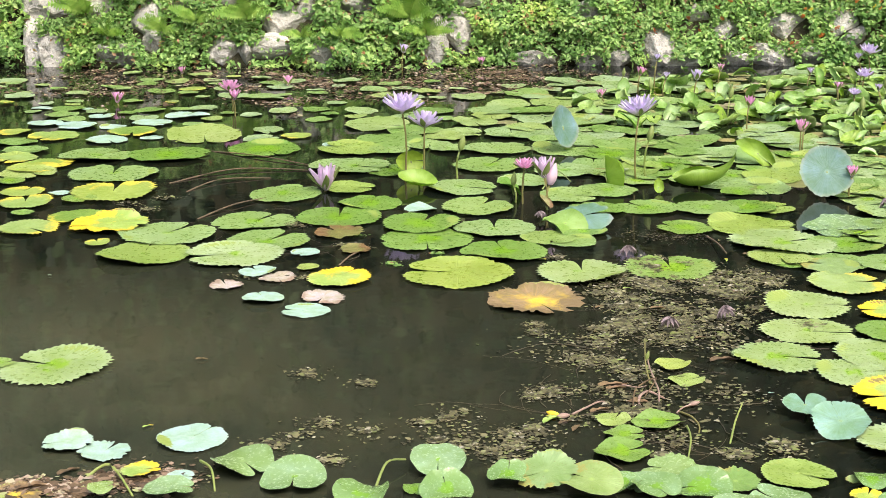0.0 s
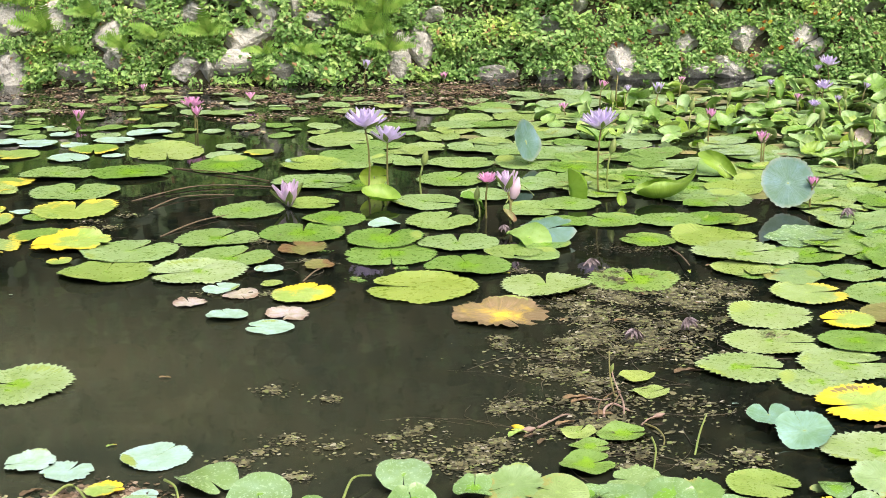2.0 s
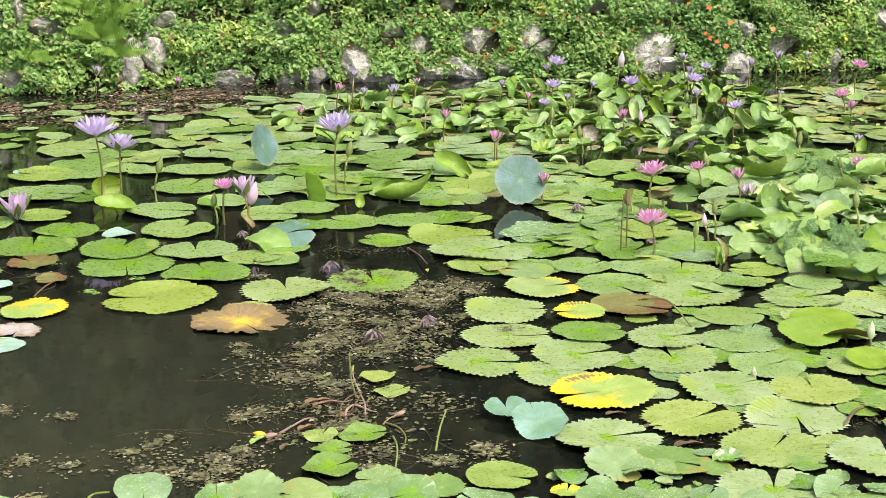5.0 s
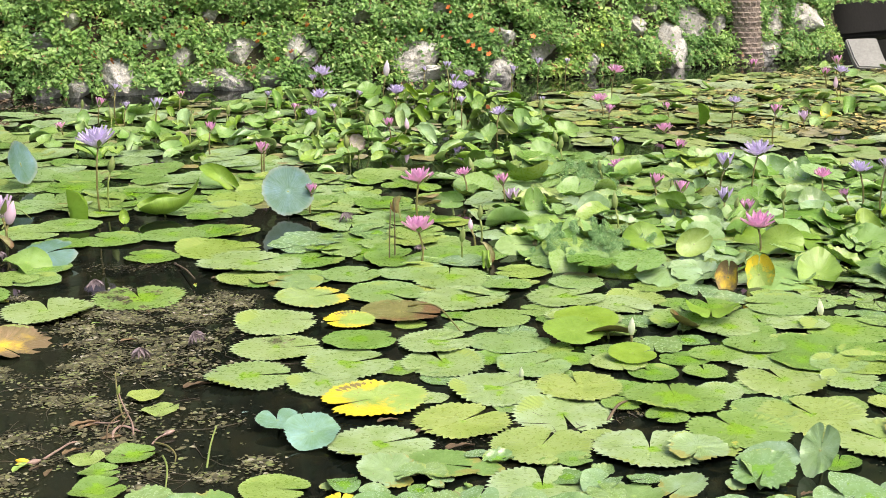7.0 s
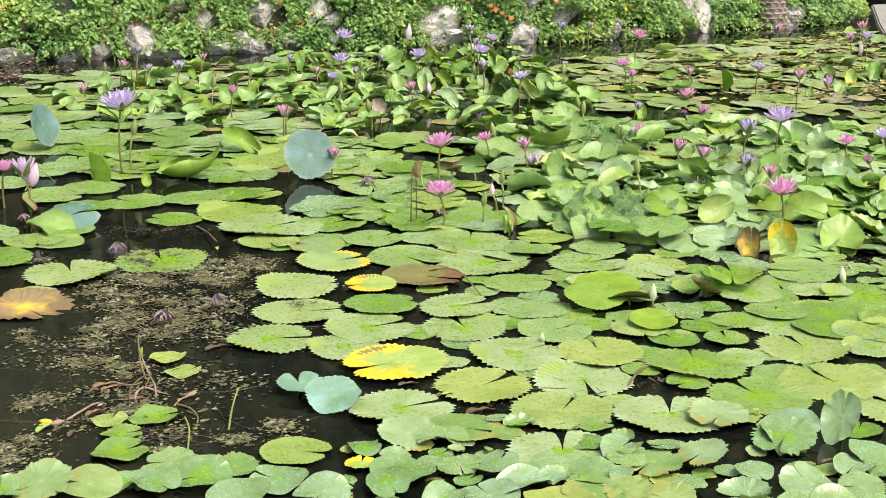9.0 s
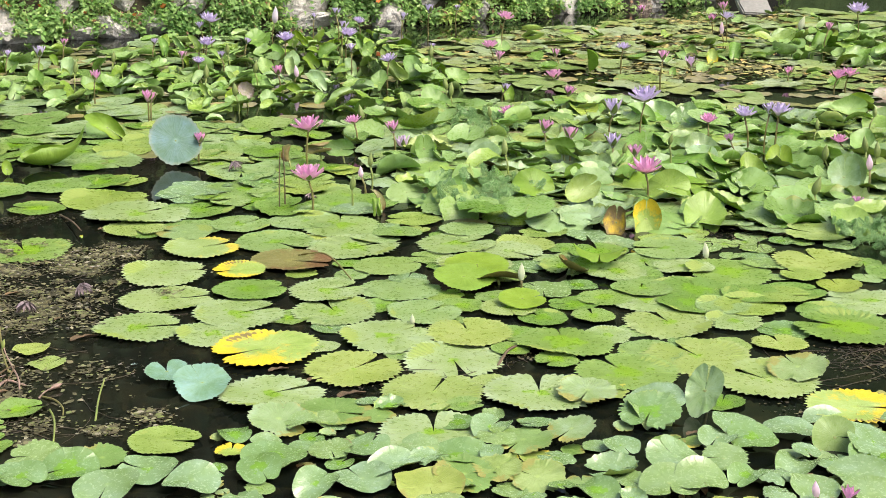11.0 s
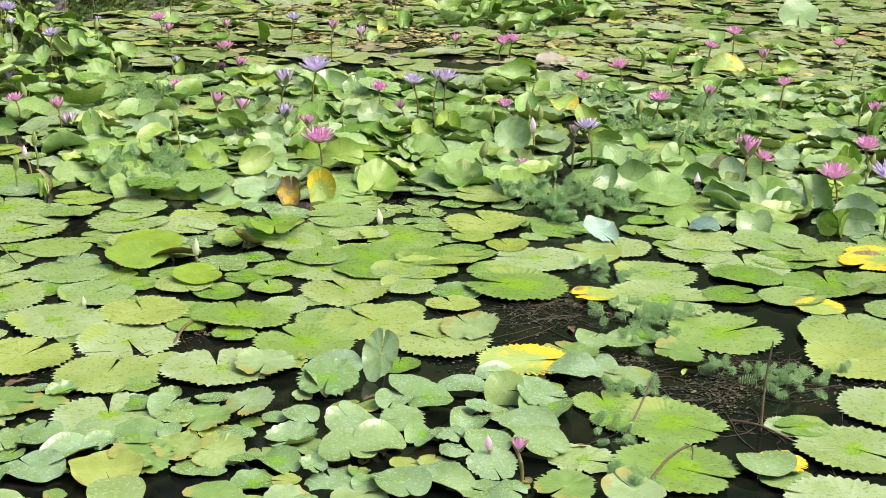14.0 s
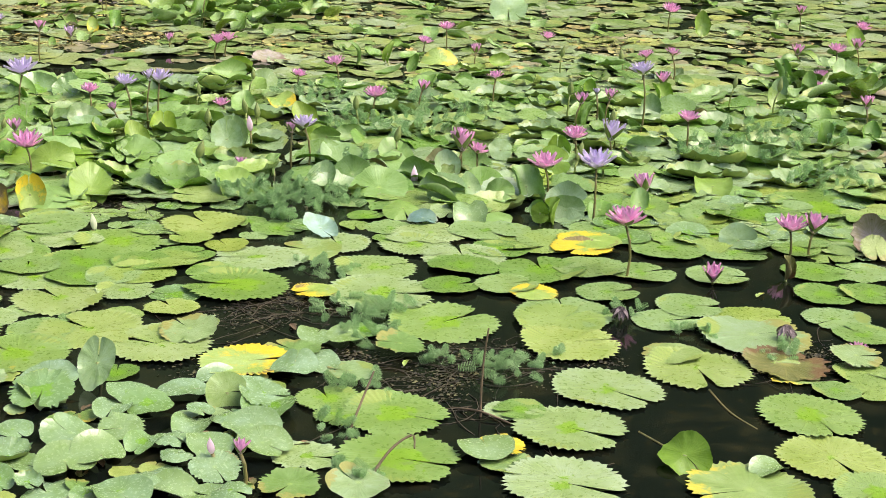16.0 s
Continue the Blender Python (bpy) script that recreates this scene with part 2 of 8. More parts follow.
GREEN, LIME, SPOT = (0.188, 0.282, 0.068), (0.236, 0.320, 0.092), (0.10, 0.085, 0.03)
M = {
    "g": pad_mat("pad_green", GREEN, (0.21, 0.31, 0.10), (0.28, 0.37, 0.10), SPOT, 0.3, gloss=0.31, wet=0.6),
    "l": pad_mat("pad_lime", LIME, (0.30, 0.38, 0.16), (0.32, 0.41, 0.12), SPOT, 0.25, gloss=0.31, wet=0.45),
    "G": pad_mat("pad_smooth", (0.187, 0.287, 0.105), (0.19, 0.287, 0.11), (0.25, 0.35, 0.13), SPOT, 0.35, gloss=0.22, wet=0.9, vein=0.25, vary=0.6, pleats=0.15),
    "y": pad_mat("pad_yellowing", (0.22, 0.31, 0.07), (0.30, 0.36, 0.10), (0.30, 0.39, 0.10), SPOT, 0.5, blotch=(0.52, 0.44, 0.05), eaten=0.93, rot=(0.2, 0.1, 0.03)),
    "Y": pad_mat("pad_yellow", (0.27, 0.38, 0.08), (0.36, 0.43, 0.12), (0.34, 0.43, 0.08), (0.2, 0.09, 0.02), 1.0, blotch=(0.60, 0.46, 0.025), eaten=0.80, rot=(0.18, 0.085, 0.03), vary=0.4),
    "r": pad_mat("pad_withered", (0.215, 0.155, 0.062), (0.14, 0.09, 0.04), (0.62, 0.43, 0.03), (0.08, 0.05, 0.025), 1.0, blotch=(0.165, 0.115, 0.05), gloss=0.6, eaten=0.86, rot=(0.10, 0.06, 0.035), vein=0.7, heart=0.7, vary=0.1, pleats=1.0),
    "s": pad_mat("pad_bleached", (0.37, 0.32, 0.25), (0.20, 0.145, 0.11), (0.44, 0.42, 0.34), (0.17, 0.10, 0.07), 1.0, blotch=(0.24, 0.17, 0.12), gloss=0.6, eaten=0.90, vary=0.1, pleats=1.0),
    "L": pad_mat("pad_blotched", (0.20, 0.29, 0.09), (0.25, 0.32, 0.13), (0.28, 0.37, 0.10), (0.14, 0.08, 0.03), 0.95, blotch=(0.25, 0.25, 0.06), gloss=0.45, eaten=0.96, rot=(0.12, 0.07, 0.03)),
    "b": pad_mat("pad_blue_grey", (0.29, 0.42, 0.33), (0.34, 0.45, 0.37), (0.32, 0.44, 0.35), (0.36, 0.27, 0.2), 0.5, gloss=0.5, eaten=1.06, blotch=(0.42, 0.36, 0.26), vary=0.15, pleats=0.25),
    "c": pad_mat("pad_copper", (0.165, 0.16, 0.042), (0.20, 0.20, 0.06), (0.30, 0.27, 0.08), (0.08, 0.045, 0.02), 0.9, blotch=(0.15, 0.085, 0.03), eaten=0.84, vary=0.2, vein=1.0, gloss=0.42, heart=0.2, pleats=1.0),
    "o": pad_mat("pad_lotus", (0.135, 0.245, 0.20), (0.38, 0.38, 0.29), (0.26, 0.40, 0.33), (0.12, 0.2, 0.15), 0.4, gloss=0.6, thin=0.2, vary=0.2),
    "f": pad_mat("pad_field", (0.249, 0.353, 0.121), (0.317, 0.405, 0.178), (0.359, 0.440, 0.157), SPOT, 0.4, thin=0.15, gloss=0.31),
    "F": pad_mat("pad_field_joined", (0.249, 0.353, 0.121), (0.317, 0.405, 0.178), (0.359, 0.440, 0.157), SPOT, 0.4, island=True, thin=0.15, gloss=0.31),
    "u": pad_mat("pad_upright", (0.28, 0.43, 0.05), (0.28, 0.42, 0.07), (0.34, 0.48, 0.10), SPOT, 0.2, gloss=0.34, thin=0.4, vein=0.7, vary=0.6, pleats=0.4),
    "w": pad_mat("pad_pale", (0.285, 0.42, 0.15), (0.31, 0.45, 0.18), (0.40, 0.52, 0.20), SPOT, 0.2, gloss=0.32, thin=0.25, vein=0.7, vary=0.8, pleats=0.4),
    "d": pad_mat("pad_decaying", (0.22, 0.205, 0.08), (0.29, 0.26, 0.11), (0.28, 0.26, 0.07), (0.05, 0.035, 0.02), 0.9, gloss=0.6, island=True),
    "E": pad_mat("pad_raised", (0.26, 0.40, 0.095), (0.29, 0.42, 0.13), (0.36, 0.48, 0.15), SPOT, 0.2, gloss=0.29, island=True, thin=0.25, vein=0.7, pleats=0.4),
    "m": pad_mat("pad_mound", (0.245, 0.395, 0.085), (0.29, 0.44, 0.11), (0.37, 0.49, 0.13), SPOT, 0.2, gloss=0.33, thin=0.28, vein=0.7, pleats=0.4),
    "h": pad_mat("pad_far", (0.275, 0.345, 0.125), (0.33, 0.39, 0.17), (0.36, 0.42, 0.15), SPOT, 0.4, island=True, thin=0.1, gloss=0.32),
    "p": pad_mat("pad_teal", (0.15, 0.27, 0.13), (0.19, 0.31, 0.17), (0.22, 0.34, 0.18), SPOT, 0.3, gloss=0.45, vein=0.6),
}
UNDER = noise_mat("pad_underside", (0.19, 0.29, 0.055), (0.26, 0.31, 0.07), 6.0, 0.5, 0.2)
UNDER_RED = noise_mat("pad_underside_red", (0.17, 0.10, 0.045), (0.21, 0.19, 0.06), 6.0, 0.5, 0.2)
STEM = noise_mat("stem_brown", (0.16, 0.11, 0.04), (0.20, 0.20, 0.06), 8.0, 0.5, 0.2)
STEM_GREEN = noise_mat("stem_green", (0.16, 0.22, 0.05), (0.24, 0.28, 0.07), 8.0, 0.5, 0.2)
SEPAL = noise_mat("sepal", (0.16, 0.22, 0.06), (0.25, 0.30, 0.09), 10.0, 0.5, 0.2)
PETAL = {
    "v": petal_mat("petal_violet", (0.80, 0.70, 0.97), (0.94, 0.90, 0.97)),
    "p": petal_mat("petal_pink", (0.95, 0.50, 0.78), (0.96, 0.76, 0.86)),
    "w": petal_mat("petal_pale", (0.84, 0.66, 0.86), (0.90, 0.84, 0.88)),
    "k": petal_mat("petal_cream", (0.78, 0.80, 0.60), (0.7, 0.76, 0.5)),
}
STAMEN = noise_mat("stamen", (0.75, 0.50, 0.05), (0.85, 0.62, 0.12), 60.0, 0.6, 0.3)
DEAD = noise_mat("dead_leaf", (0.06, 0.036, 0.016), (0.22, 0.145, 0.07), 9.0, 0.75, 0.6, 5.0, per_object=0.4)
STICK = noise_mat("dead_stalk", (0.06, 0.042, 0.022), (0.17, 0.12, 0.07), 20.0, 0.8, 0.5)
PODS = noise_mat("dry_pod", (0.16, 0.12, 0.13), (0.33, 0.26, 0.27), 30.0, 0.85, 0.6)
FEATHER = island_mat("milfoil_leaf", [(0.0, (0.24, 0.42, 0.17)), (0.5, (0.36, 0.54, 0.25)), (1.0, (0.50, 0.66, 0.36))], 0.55, 0.4)
FLAKE = island_mat("pond_scum", [(0.0, (0.028, 0.026, 0.012)), (0.3, (0.062, 0.056, 0.026)), (0.55, (0.115, 0.106, 0.048)), (0.74, (0.175, 0.162, 0.080)), (0.86, (0.14, 0.175, 0.045)), (0.95, (0.25, 0.235, 0.145)), (1.0, (0.34, 0.31, 0.26))], 0.7)
DRIFT = island_mat("pond_drift", [(0.0, (0.05, 0.045, 0.02)), (0.35, (0.15, 0.15, 0.05)), (0.65, (0.26, 0.27, 0.09)), (0.88, (0.40, 0.34, 0.12)), (1.0, (0.50, 0.32, 0.10))], 0.6)
SUNKEN = island_mat("sunken_weed", [(0.0, (0.012, 0.010, 0.005)), (0.5, (0.045, 0.038, 0.017)), (0.85, (0.10, 0.088, 0.038)), (1.0, (0.16, 0.15, 0.06))], 0.5)
LITTER = island_mat("leaf_litter", [(0.0, (0.04, 0.028, 0.015)), (0.5, (0.11, 0.07, 0.035)), (0.78, (0.22, 0.15, 0.10)), (0.92, (0.38, 0.31, 0.24)), (1.0, (0.22, 0.28, 0.07))], 0.7)
ROOT = noise_mat("drowned_root", (0.02, 0.015, 0.008), (0.085, 0.065, 0.034), 20.0, 0.6, 0.4, real=True)
IVY = island_mat("ground_ivy_leaf", [(0.0, (0.11, 0.22, 0.055)), (0.3, (0.21, 0.38, 0.09)), (0.75, (0.34, 0.52, 0.145)), (0.95, (0.48, 0.62, 0.23)), (0.97, (0.38, 0.24, 0.12)), (1.0, (0.30, 0.16, 0.08))], 0.42, 0.38, patch=2.2)
# ivy of the upper bank with the shade put into its colour
SHADE = island_mat("shaded_growth", [(0.0, (0.02, 0.035, 0.012)), (0.6, (0.04, 0.07, 0.02)), (1.0, (0.08, 0.12, 0.035))], 0.6)
FERN = island_mat("fern_leaf", [(0.0, (0.20, 0.36, 0.06)), (0.6, (0.27, 0.45, 0.08)), (1.0, (0.36, 0.52, 0.11))], 0.5, 0.5)
BLOOM_O = island_mat("orange_bloom", [(0.0, (0.65, 0.10, 0.03)), (1.0, (0.8, 0.24, 0.06))], 0.6)
BLOOM_Y = island_mat("yellow_bloom", [(0.0, (0.8, 0.5, 0.02)), (1.0, (0.85, 0.6, 0.05))], 0.6)
STONE = noise_mat("bank_stone", (0.34, 0.32, 0.28), (0.60, 0.57, 0.52), 9.0, 0.9, 1.0, 6.0, 0.03, c=(0.30, 0.28, 0.22), per_object=0.14, real=True)
SOIL = noise_mat("bank_soil", (0.03, 0.035, 0.015), (0.075, 0.06, 0.03), 4.0, 0.95, 0.8, 6.0, 0.05)
SHORE = noise_mat("shore_green", (0.02, 0.045, 0.012), (0.07, 0.12, 0.03), 2.0, 0.9, 1.0, 7.0, 0.1)
CONCRETE = noise_mat("slab_stone", (0.19, 0.185, 0.165), (0.26, 0.255, 0.23), 3.0, 0.8, 0.3, 12.0, 0.01)
BARK = noise_mat("palm_bark", (0.15, 0.115, 0.09), (0.36, 0.29, 0.24), 14.0, 0.9, 1.0, 5.0, 0.03, real=True)
# deep shade of the culvert recess, put into the colour
CULVERT_SHADE = noise_mat("culvert_shade", (0.004, 0.004, 0.003), (0.012, 0.010, 0.008), 5.0, 0.8, 0.5, real=True)


def water_mat():
    m, nt, b = mat("pond_water")
    vec = nt.nodes.new("ShaderNodeTexCoord").outputs["Object"]
    silt, weed = noise_tex(nt, vec, 1.2, 6.0, 0.62), noise_tex(nt, vec, 7.0, 6.0, 0.7)
    sep = nt.nodes.new("ShaderNodeSeparateXYZ")
    nt.links.new(vec, sep.inputs[0])
    cove = node(nt, "ShaderNodeMapRange", **{"From Min": 1.5, "From Max": -1.1})
    nt.links.new(calc(nt, "ADD", sep.outputs[0], calc(nt, "MULTIPLY", silt, 0.8)), cove.inputs["Value"])
    near = node(nt, "ShaderNodeMapRange", **{"From Min": 5.9, "From Max": 4.7})
    nt.links.new(calc(nt, "ADD", sep.outputs[1], calc(nt, "MULTIPLY", calc(nt, "SUBTRACT", silt, 0.5), 2.4)), near.inputs["Value"])
    fine = noise_tex(nt, vec, 24.0, 4.0, 0.65)
    mud = ramp(nt, silt, [(0.36, (0.028, 0.034, 0.022)), (0.5, (0.050, 0.054, 0.032)), (0.66, (0.080, 0.079, 0.043))])
    mud = mix(nt, calc(nt, "MULTIPLY", ramp(nt, weed, [(0.48, (0, 0, 0)), (0.66, (1, 1, 1))]), 0.55), mud, (0.022, 0.030, 0.016))
    mud = mix(nt, calc(nt, "MULTIPLY", ramp(nt, fine, [(0.5, (0, 0, 0)), (0.66, (1, 1, 1))]), 0.35), mud, (0.060, 0.052, 0.030))
    dark = mix(nt, ramp(nt, weed, [(0.5, (0, 0, 0)), (0.7, (1, 1, 1))]), (0.004, 0.0058, 0.0045), (0.020, 0.019, 0.009))
    dark = mix(nt, calc(nt, "MULTIPLY", ramp(nt, fine, [(0.56, (0, 0, 0)), (0.68, (1, 1, 1))]), 0.5), dark, (0.035, 0.030, 0.012))
    col = mix(nt, calc(nt, "MULTIPLY", cove.outputs[0], near.outputs[0]), dark, mud)
    nt.links.new(col, b.inputs["Base Color"])
    b.inputs["Roughness"].default_value, b.inputs["IOR"].default_value = 0.04, 1.33
    b.inputs["Specular IOR Level"].default_value = 0.5
    bump(nt, b, noise_tex(nt, vec, 6.0, 2.0, 0.5), 0.12, 0.006)
    return m


WATER = water_mat()


# ---- building blocks ----
def mesh_of(name, verts, faces, mats, uvs=None, slots=None, smooth=True):
    me = bpy.data.meshes.new(name)
    me.from_pydata(verts, [], faces)
    for x in mats:
        me.materials.append(x)
    if slots is not None:
        me.polygons.foreach_set("material_index", [k % 2 for k in slots])
    if smooth:
        me.polygons.foreach_set("use_smooth", [slots is None or k != 2 for k in (slots or faces)])
    if uvs is not None:
        layer = me.uv_layers.new(name="UVMap")
        idx = np.empty(len(me.loops), dtype=np.int32)
        me.loops.foreach_get("vertex_index", idx)
        layer.data.foreach_set("uv", np.asarray(uvs, dtype=np.float32)[idx].ravel())
    me.update()
    return me


def part(name, data, parent, m=None, label=""):
    ob = new(name, data)
    ob.parent = parent
    if m is not None:
        ob.matrix_basis = m
    if label:
        tagged(ob, label)
    return ob


def tube(points, radii, sides=6):
    """Verts and faces of a tapering round stalk along points."""
    verts, faces = [], []
    pts = [Vector(p) for p in points]
    for i, p in enumerate(pts):
        d = (pts[min(i + 1, len(pts) - 1)] - pts[max(i - 1, 0)]).normalized()
        a = d.orthogonal().normalized()
        c = d.cross(a)
        for k in range(sides):
            t = 2 * math.pi * k / sides
            verts.append(tuple(p + (a * math.cos(t) + c * math.sin(t)) * radii[i]))
    for i in range(len(pts) - 1):
        for k in range(sides):
            faces.append((i * sides + k, i * sides + (k + 1) % sides, (i + 1) * sides + (k + 1) % sides, (i + 1) * sides + k))
    faces.append(tuple(range(sides))[::-1])
    faces.append(tuple(range((len(pts) - 1) * sides, len(pts) * sides)))
    return verts, faces


def blade(rng, seg=120, rings=(0.3, 0.62, 0.86, 1.0), serr=0.05, teeth=30, gap=7.0, cup=0.0, wave=0.02, curl=0.04, fold=0.0, ragged=0.0, oval=1.0, thick=0.006, ruffle=0.0, turned=0.0, channel=0.0, arch=0.0, tip=0.0, lobe=0.14, full=True):
    """A lily blade of radius 1 with a slit towards +x, a toothed rim, and a thin underside. Verts, faces, uvs, slots.

    turned: how far one stretch of the rim is turned up; channel and arch: the blade bent along and across its midrib; tip: drawn out at -x."""
    verts, uvs, faces, slots = [(-0.04, 0, 0)], [(0, 0)], [], []
    g = radians(gap)
    ph = [rng.uniform(0, 6.28) for _ in range(9)]
    jag = [rng.uniform(-1, 1) for _ in range(seg + 1)]
    tall = [rng.uniform(0.45, 1.35) for _ in range(teeth + 2)]
    side, n = rng.uniform(0.8, 5.4), seg + 1

    def height(x, y, r, a):
        lip = max(0.0, r - 0.6) / 0.4
        z = cup * r * r + wave * r * r * (math.sin(2 * a + ph[0]) + 0.7 * math.sin(3 * a + ph[1]) + 0.5 * math.sin(5 * a + ph[2])) + curl * lip * lip * (0.6 + 0.4 * math.sin(4 * a + ph[3])) + fold * abs(y) ** 1.2
        z += ruffle * lip * (math.sin(8 * a + ph[6]) + 0.8 * math.sin(13 * a + ph[7]))
        return z + turned * lip * lip * math.exp(-((a - side) / 0.75) ** 2)

    def bend(x, y, z):
        if channel:
            t = channel * y
            y, z = (1 / channel - z) * math.sin(t), 1 / channel - (1 / channel - z) * math.cos(t)
        if arch:
            t = arch * x
            x, z = (1 / arch + z) * math.sin(t), (1 / arch + z) * math.cos(t) - 1 / arch
        return x, y, z

    for r in rings:
        for k in range(n):
            a = g * (0.35 + 0.65 * r) + (2 * math.pi - 2 * g * (0.35 + 0.65 * r)) * k / seg
            end = min(k, seg - k) / seg
            rr = r * (1 - (lobe if gap > 1 else 0.0) * max(0.0, 1 - end / (0.05 if lobe < 0.2 else 0.09)) ** 2)
            out = 1 + 0.026 * math.sin(2 * a + ph[4]) + 0.016 * math.sin(5 * a + ph[5]) + 0.008 * math.sin(9 * a + ph[8])
            if r == 1.0:
                at = k * teeth / seg
                peak = 1 - 2 * abs(at % 1.0 - 0.5)
                out += serr * (peak - 0.45) * tall[int(at)] + serr * 0.12 * jag[k] + ragged * jag[k] * (0.5 + 0.5 * math.sin(3 * a + ph[1]))
            elif r > 0.8:
                out += ragged * 0.4 * jag[k]
            x, y = rr * out * math.cos(a), rr * out * math.sin(a) * oval
            if x < 0:
                x -= tip * x * x * (1 - min(1.0, abs(y) * 1.6))
            verts.append((x, y, height(x, y, r, a)))
            uvs.append((x, y))
    m = len(rings)
    for k in range(seg):
        faces.append((0, 1 + k, 2 + k))
        slots.append(0)
    for i in range(m - 1):
        for k in range(seg):
            a0 = 1 + i * n + k
            faces.append((a0, a0 + n, a0 + n + 1, a0 + 1))
            slots.append(0)
    # underside, slightly below
    base = len(verts)
    verts.append((-0.04, 0, -thick - (0 if full else 2.5 * wave + 2 * ruffle + turned + curl)))
    uvs.append((0, 0))
    low = range(m) if full else (m - 1,)
    for i in low:
        for k in range(n):
            x, y, z = verts[1 + i * n + k]
            s = 0.985 if i == m - 1 else 1.0
            verts.append((x * s, y * s, z - thick))
            uvs.append((x, y))
    # the rim has corners of its own, so that the upper face stays smooth to its edge
    edge, rows = len(verts), len(low)
    for k in range(n):
        verts.append(verts[1 + (m - 1) * n + k])
        uvs.append(uvs[1 + (m - 1) * n + k])
    for k in range(seg):
        faces.append((base, base + 2 + k, base + 1 + k))
        slots.append(1)
        for i in range(rows - 1):
            a0 = base + 1 + i * n + k
            faces.append((a0, a0 + 1, a0 + n + 1, a0 + n))
            slots.append(1)
        top, under = edge + k, base + 1 + (rows - 1) * n + k
        faces.append((top, under, under + 1, top + 1))
        slots.append(2)
    if channel or arch:
        verts = [bend(*v) for v in verts]
    return verts, faces, uvs, slots


BLADES, KIN = {}, 7


def blade_mesh(style, form, i):
    """Shared meshes: form flat, round (smooth rim), rag (torn), disc (no slit), and the bent leaves that stand up."""
    key = (style, form, i)
    if key not in BLADES:
        rng = random.Random(f"{form}{i}")
        k = rng.uniform(0.65, 1.4)
        opts = {
            "flat": dict(seg=160, serr=0.095 if style in "lYy" else 0.052, teeth=40, gap=rng.choice((1.5, 2.5, 4, 7)), wave=0.010, curl=rng.choice((-0.01, 0.01, 0.025)), ruffle=0.007, turned=rng.choice((0, 0, 0.05, 0.11)), full=False),
            "round": dict(serr=0.006, teeth=20, gap=rng.choice((1.2, 2, 3, 5)), wave=0.022, ruffle=0.008, oval=rng.uniform(0.8, 0.98), channel=rng.choice((-0.25, 0.25, 0.45, 0.6)) * k, arch=rng.choice((-0.35, 0.2, 0.3)) * k, lobe=0.22),
            "rag": dict(serr=0.05, teeth=28, gap=rng.choice((3, 6)), wave=0.03, curl=0.02, ragged=0.11, ruffle=0.02, turned=0.12),
            "cup": dict(serr=0.02, teeth=20, gap=3, wave=0.03, channel=1.2 * k, arch=-0.4 * k, oval=0.82, ruffle=0.012, tip=0.15),
            "fold": dict(serr=0.012, teeth=20, gap=4, wave=0.03, channel=2.0 * k, arch=0.4 * k, oval=1.0, ruffle=0.02, tip=0.15),
            "saddle": dict(serr=0.03, teeth=36, gap=3, wave=0.045, channel=0.6 * k, arch=0.5 * k, oval=0.84, ruffle=0.015, tip=0.05),
            "wavy": dict(serr=0.03, teeth=36, gap=4, wave=0.06, channel=0.9 * k, arch=-0.5 * k, oval=0.72, ruffle=0.022, curl=0.03, tip=0.1),
            "disc": dict(serr=0.05, teeth=26, gap=0.02, wave=0.05, curl=0.02, cup=0.10, ragged=0.02, oval=0.94),
            "lobed": dict(serr=0.03, teeth=36, gap=0.5 if style in "op" else 6, wave=0.07, curl=0.02, cup=0.05, ragged=0.04, oval=0.9),
            "droop": dict(serr=0.03, teeth=34, gap=rng.choice((5, 9, 14)), wave=0.035, channel=-0.4 * k, arch=0.45 * k, ragged=0.02, oval=0.88, ruffle=0.018),
            "lance": dict(serr=0.01, teeth=20, gap=3, wave=0.03, channel=1.7 * k, arch=0.5 * k, oval=0.56, tip=0.4, ruffle=0.012),
            "shut": dict(serr=0.02, teeth=20, gap=4, wave=0.03, fold=1.5, oval=0.62, ruffle=0.01),
            "boat": dict(serr=0.01, teeth=20, gap=3, wave=0.02, channel=2.6, arch=-0.75, oval=0.95, tip=0.9, ruffle=0.006),
            "shell": dict(serr=0.01, teeth=20, gap=3, wave=0.03, channel=1.5, arch=-1.2, ruffle=0.03),
            "torn": dict(serr=0.03, teeth=20, gap=16, wave=0.04, curl=0.03, cup=0.06, ragged=0.05),
        }[form]
        v, f, u, s = blade(rng, **opts)
        under = UNDER_RED if style in "cY" or (style == "G" and i % 2) else (M[style] if style in "oumws" else UNDER)
        BLADES[key] = mesh_of("lily_pad", v, f, (M[style], under), u, s)
    return BLADES[key]


LABELS = {
    "g": "green serrated water-lily pad floating flat on the pond",
    "l": "pale lime water-lily pad with toothed rim floating flat",
    "G": "smooth glossy green lily pad crowding near the shore",
    "y": "green lily pad turning yellow along its rim",
    "Y": "bright yellow dying lily pad with brown spots",
    "r": "withered brown lily pad with a yellow patch, afloat",
    "L": "blotched green lily pad with brown eaten edges",
    "w": "pale glossy green lily leaf standing from the water",
    "u": "yellow-green lily leaf curling up from the water",
    "s": "bleached pinkish withered lily pad lying on the water",
    "b": "small pale blue-grey lily pad floating on dark water",
    "c": "copper-brown lily pad with a green tinge",
    "o": "blue-green lotus leaf with a matt waxy skin",
    "p": "pale teal-green torn lily leaf held just over the water",
    "m": "glossy green lily leaf raised above the crowded pads",
}
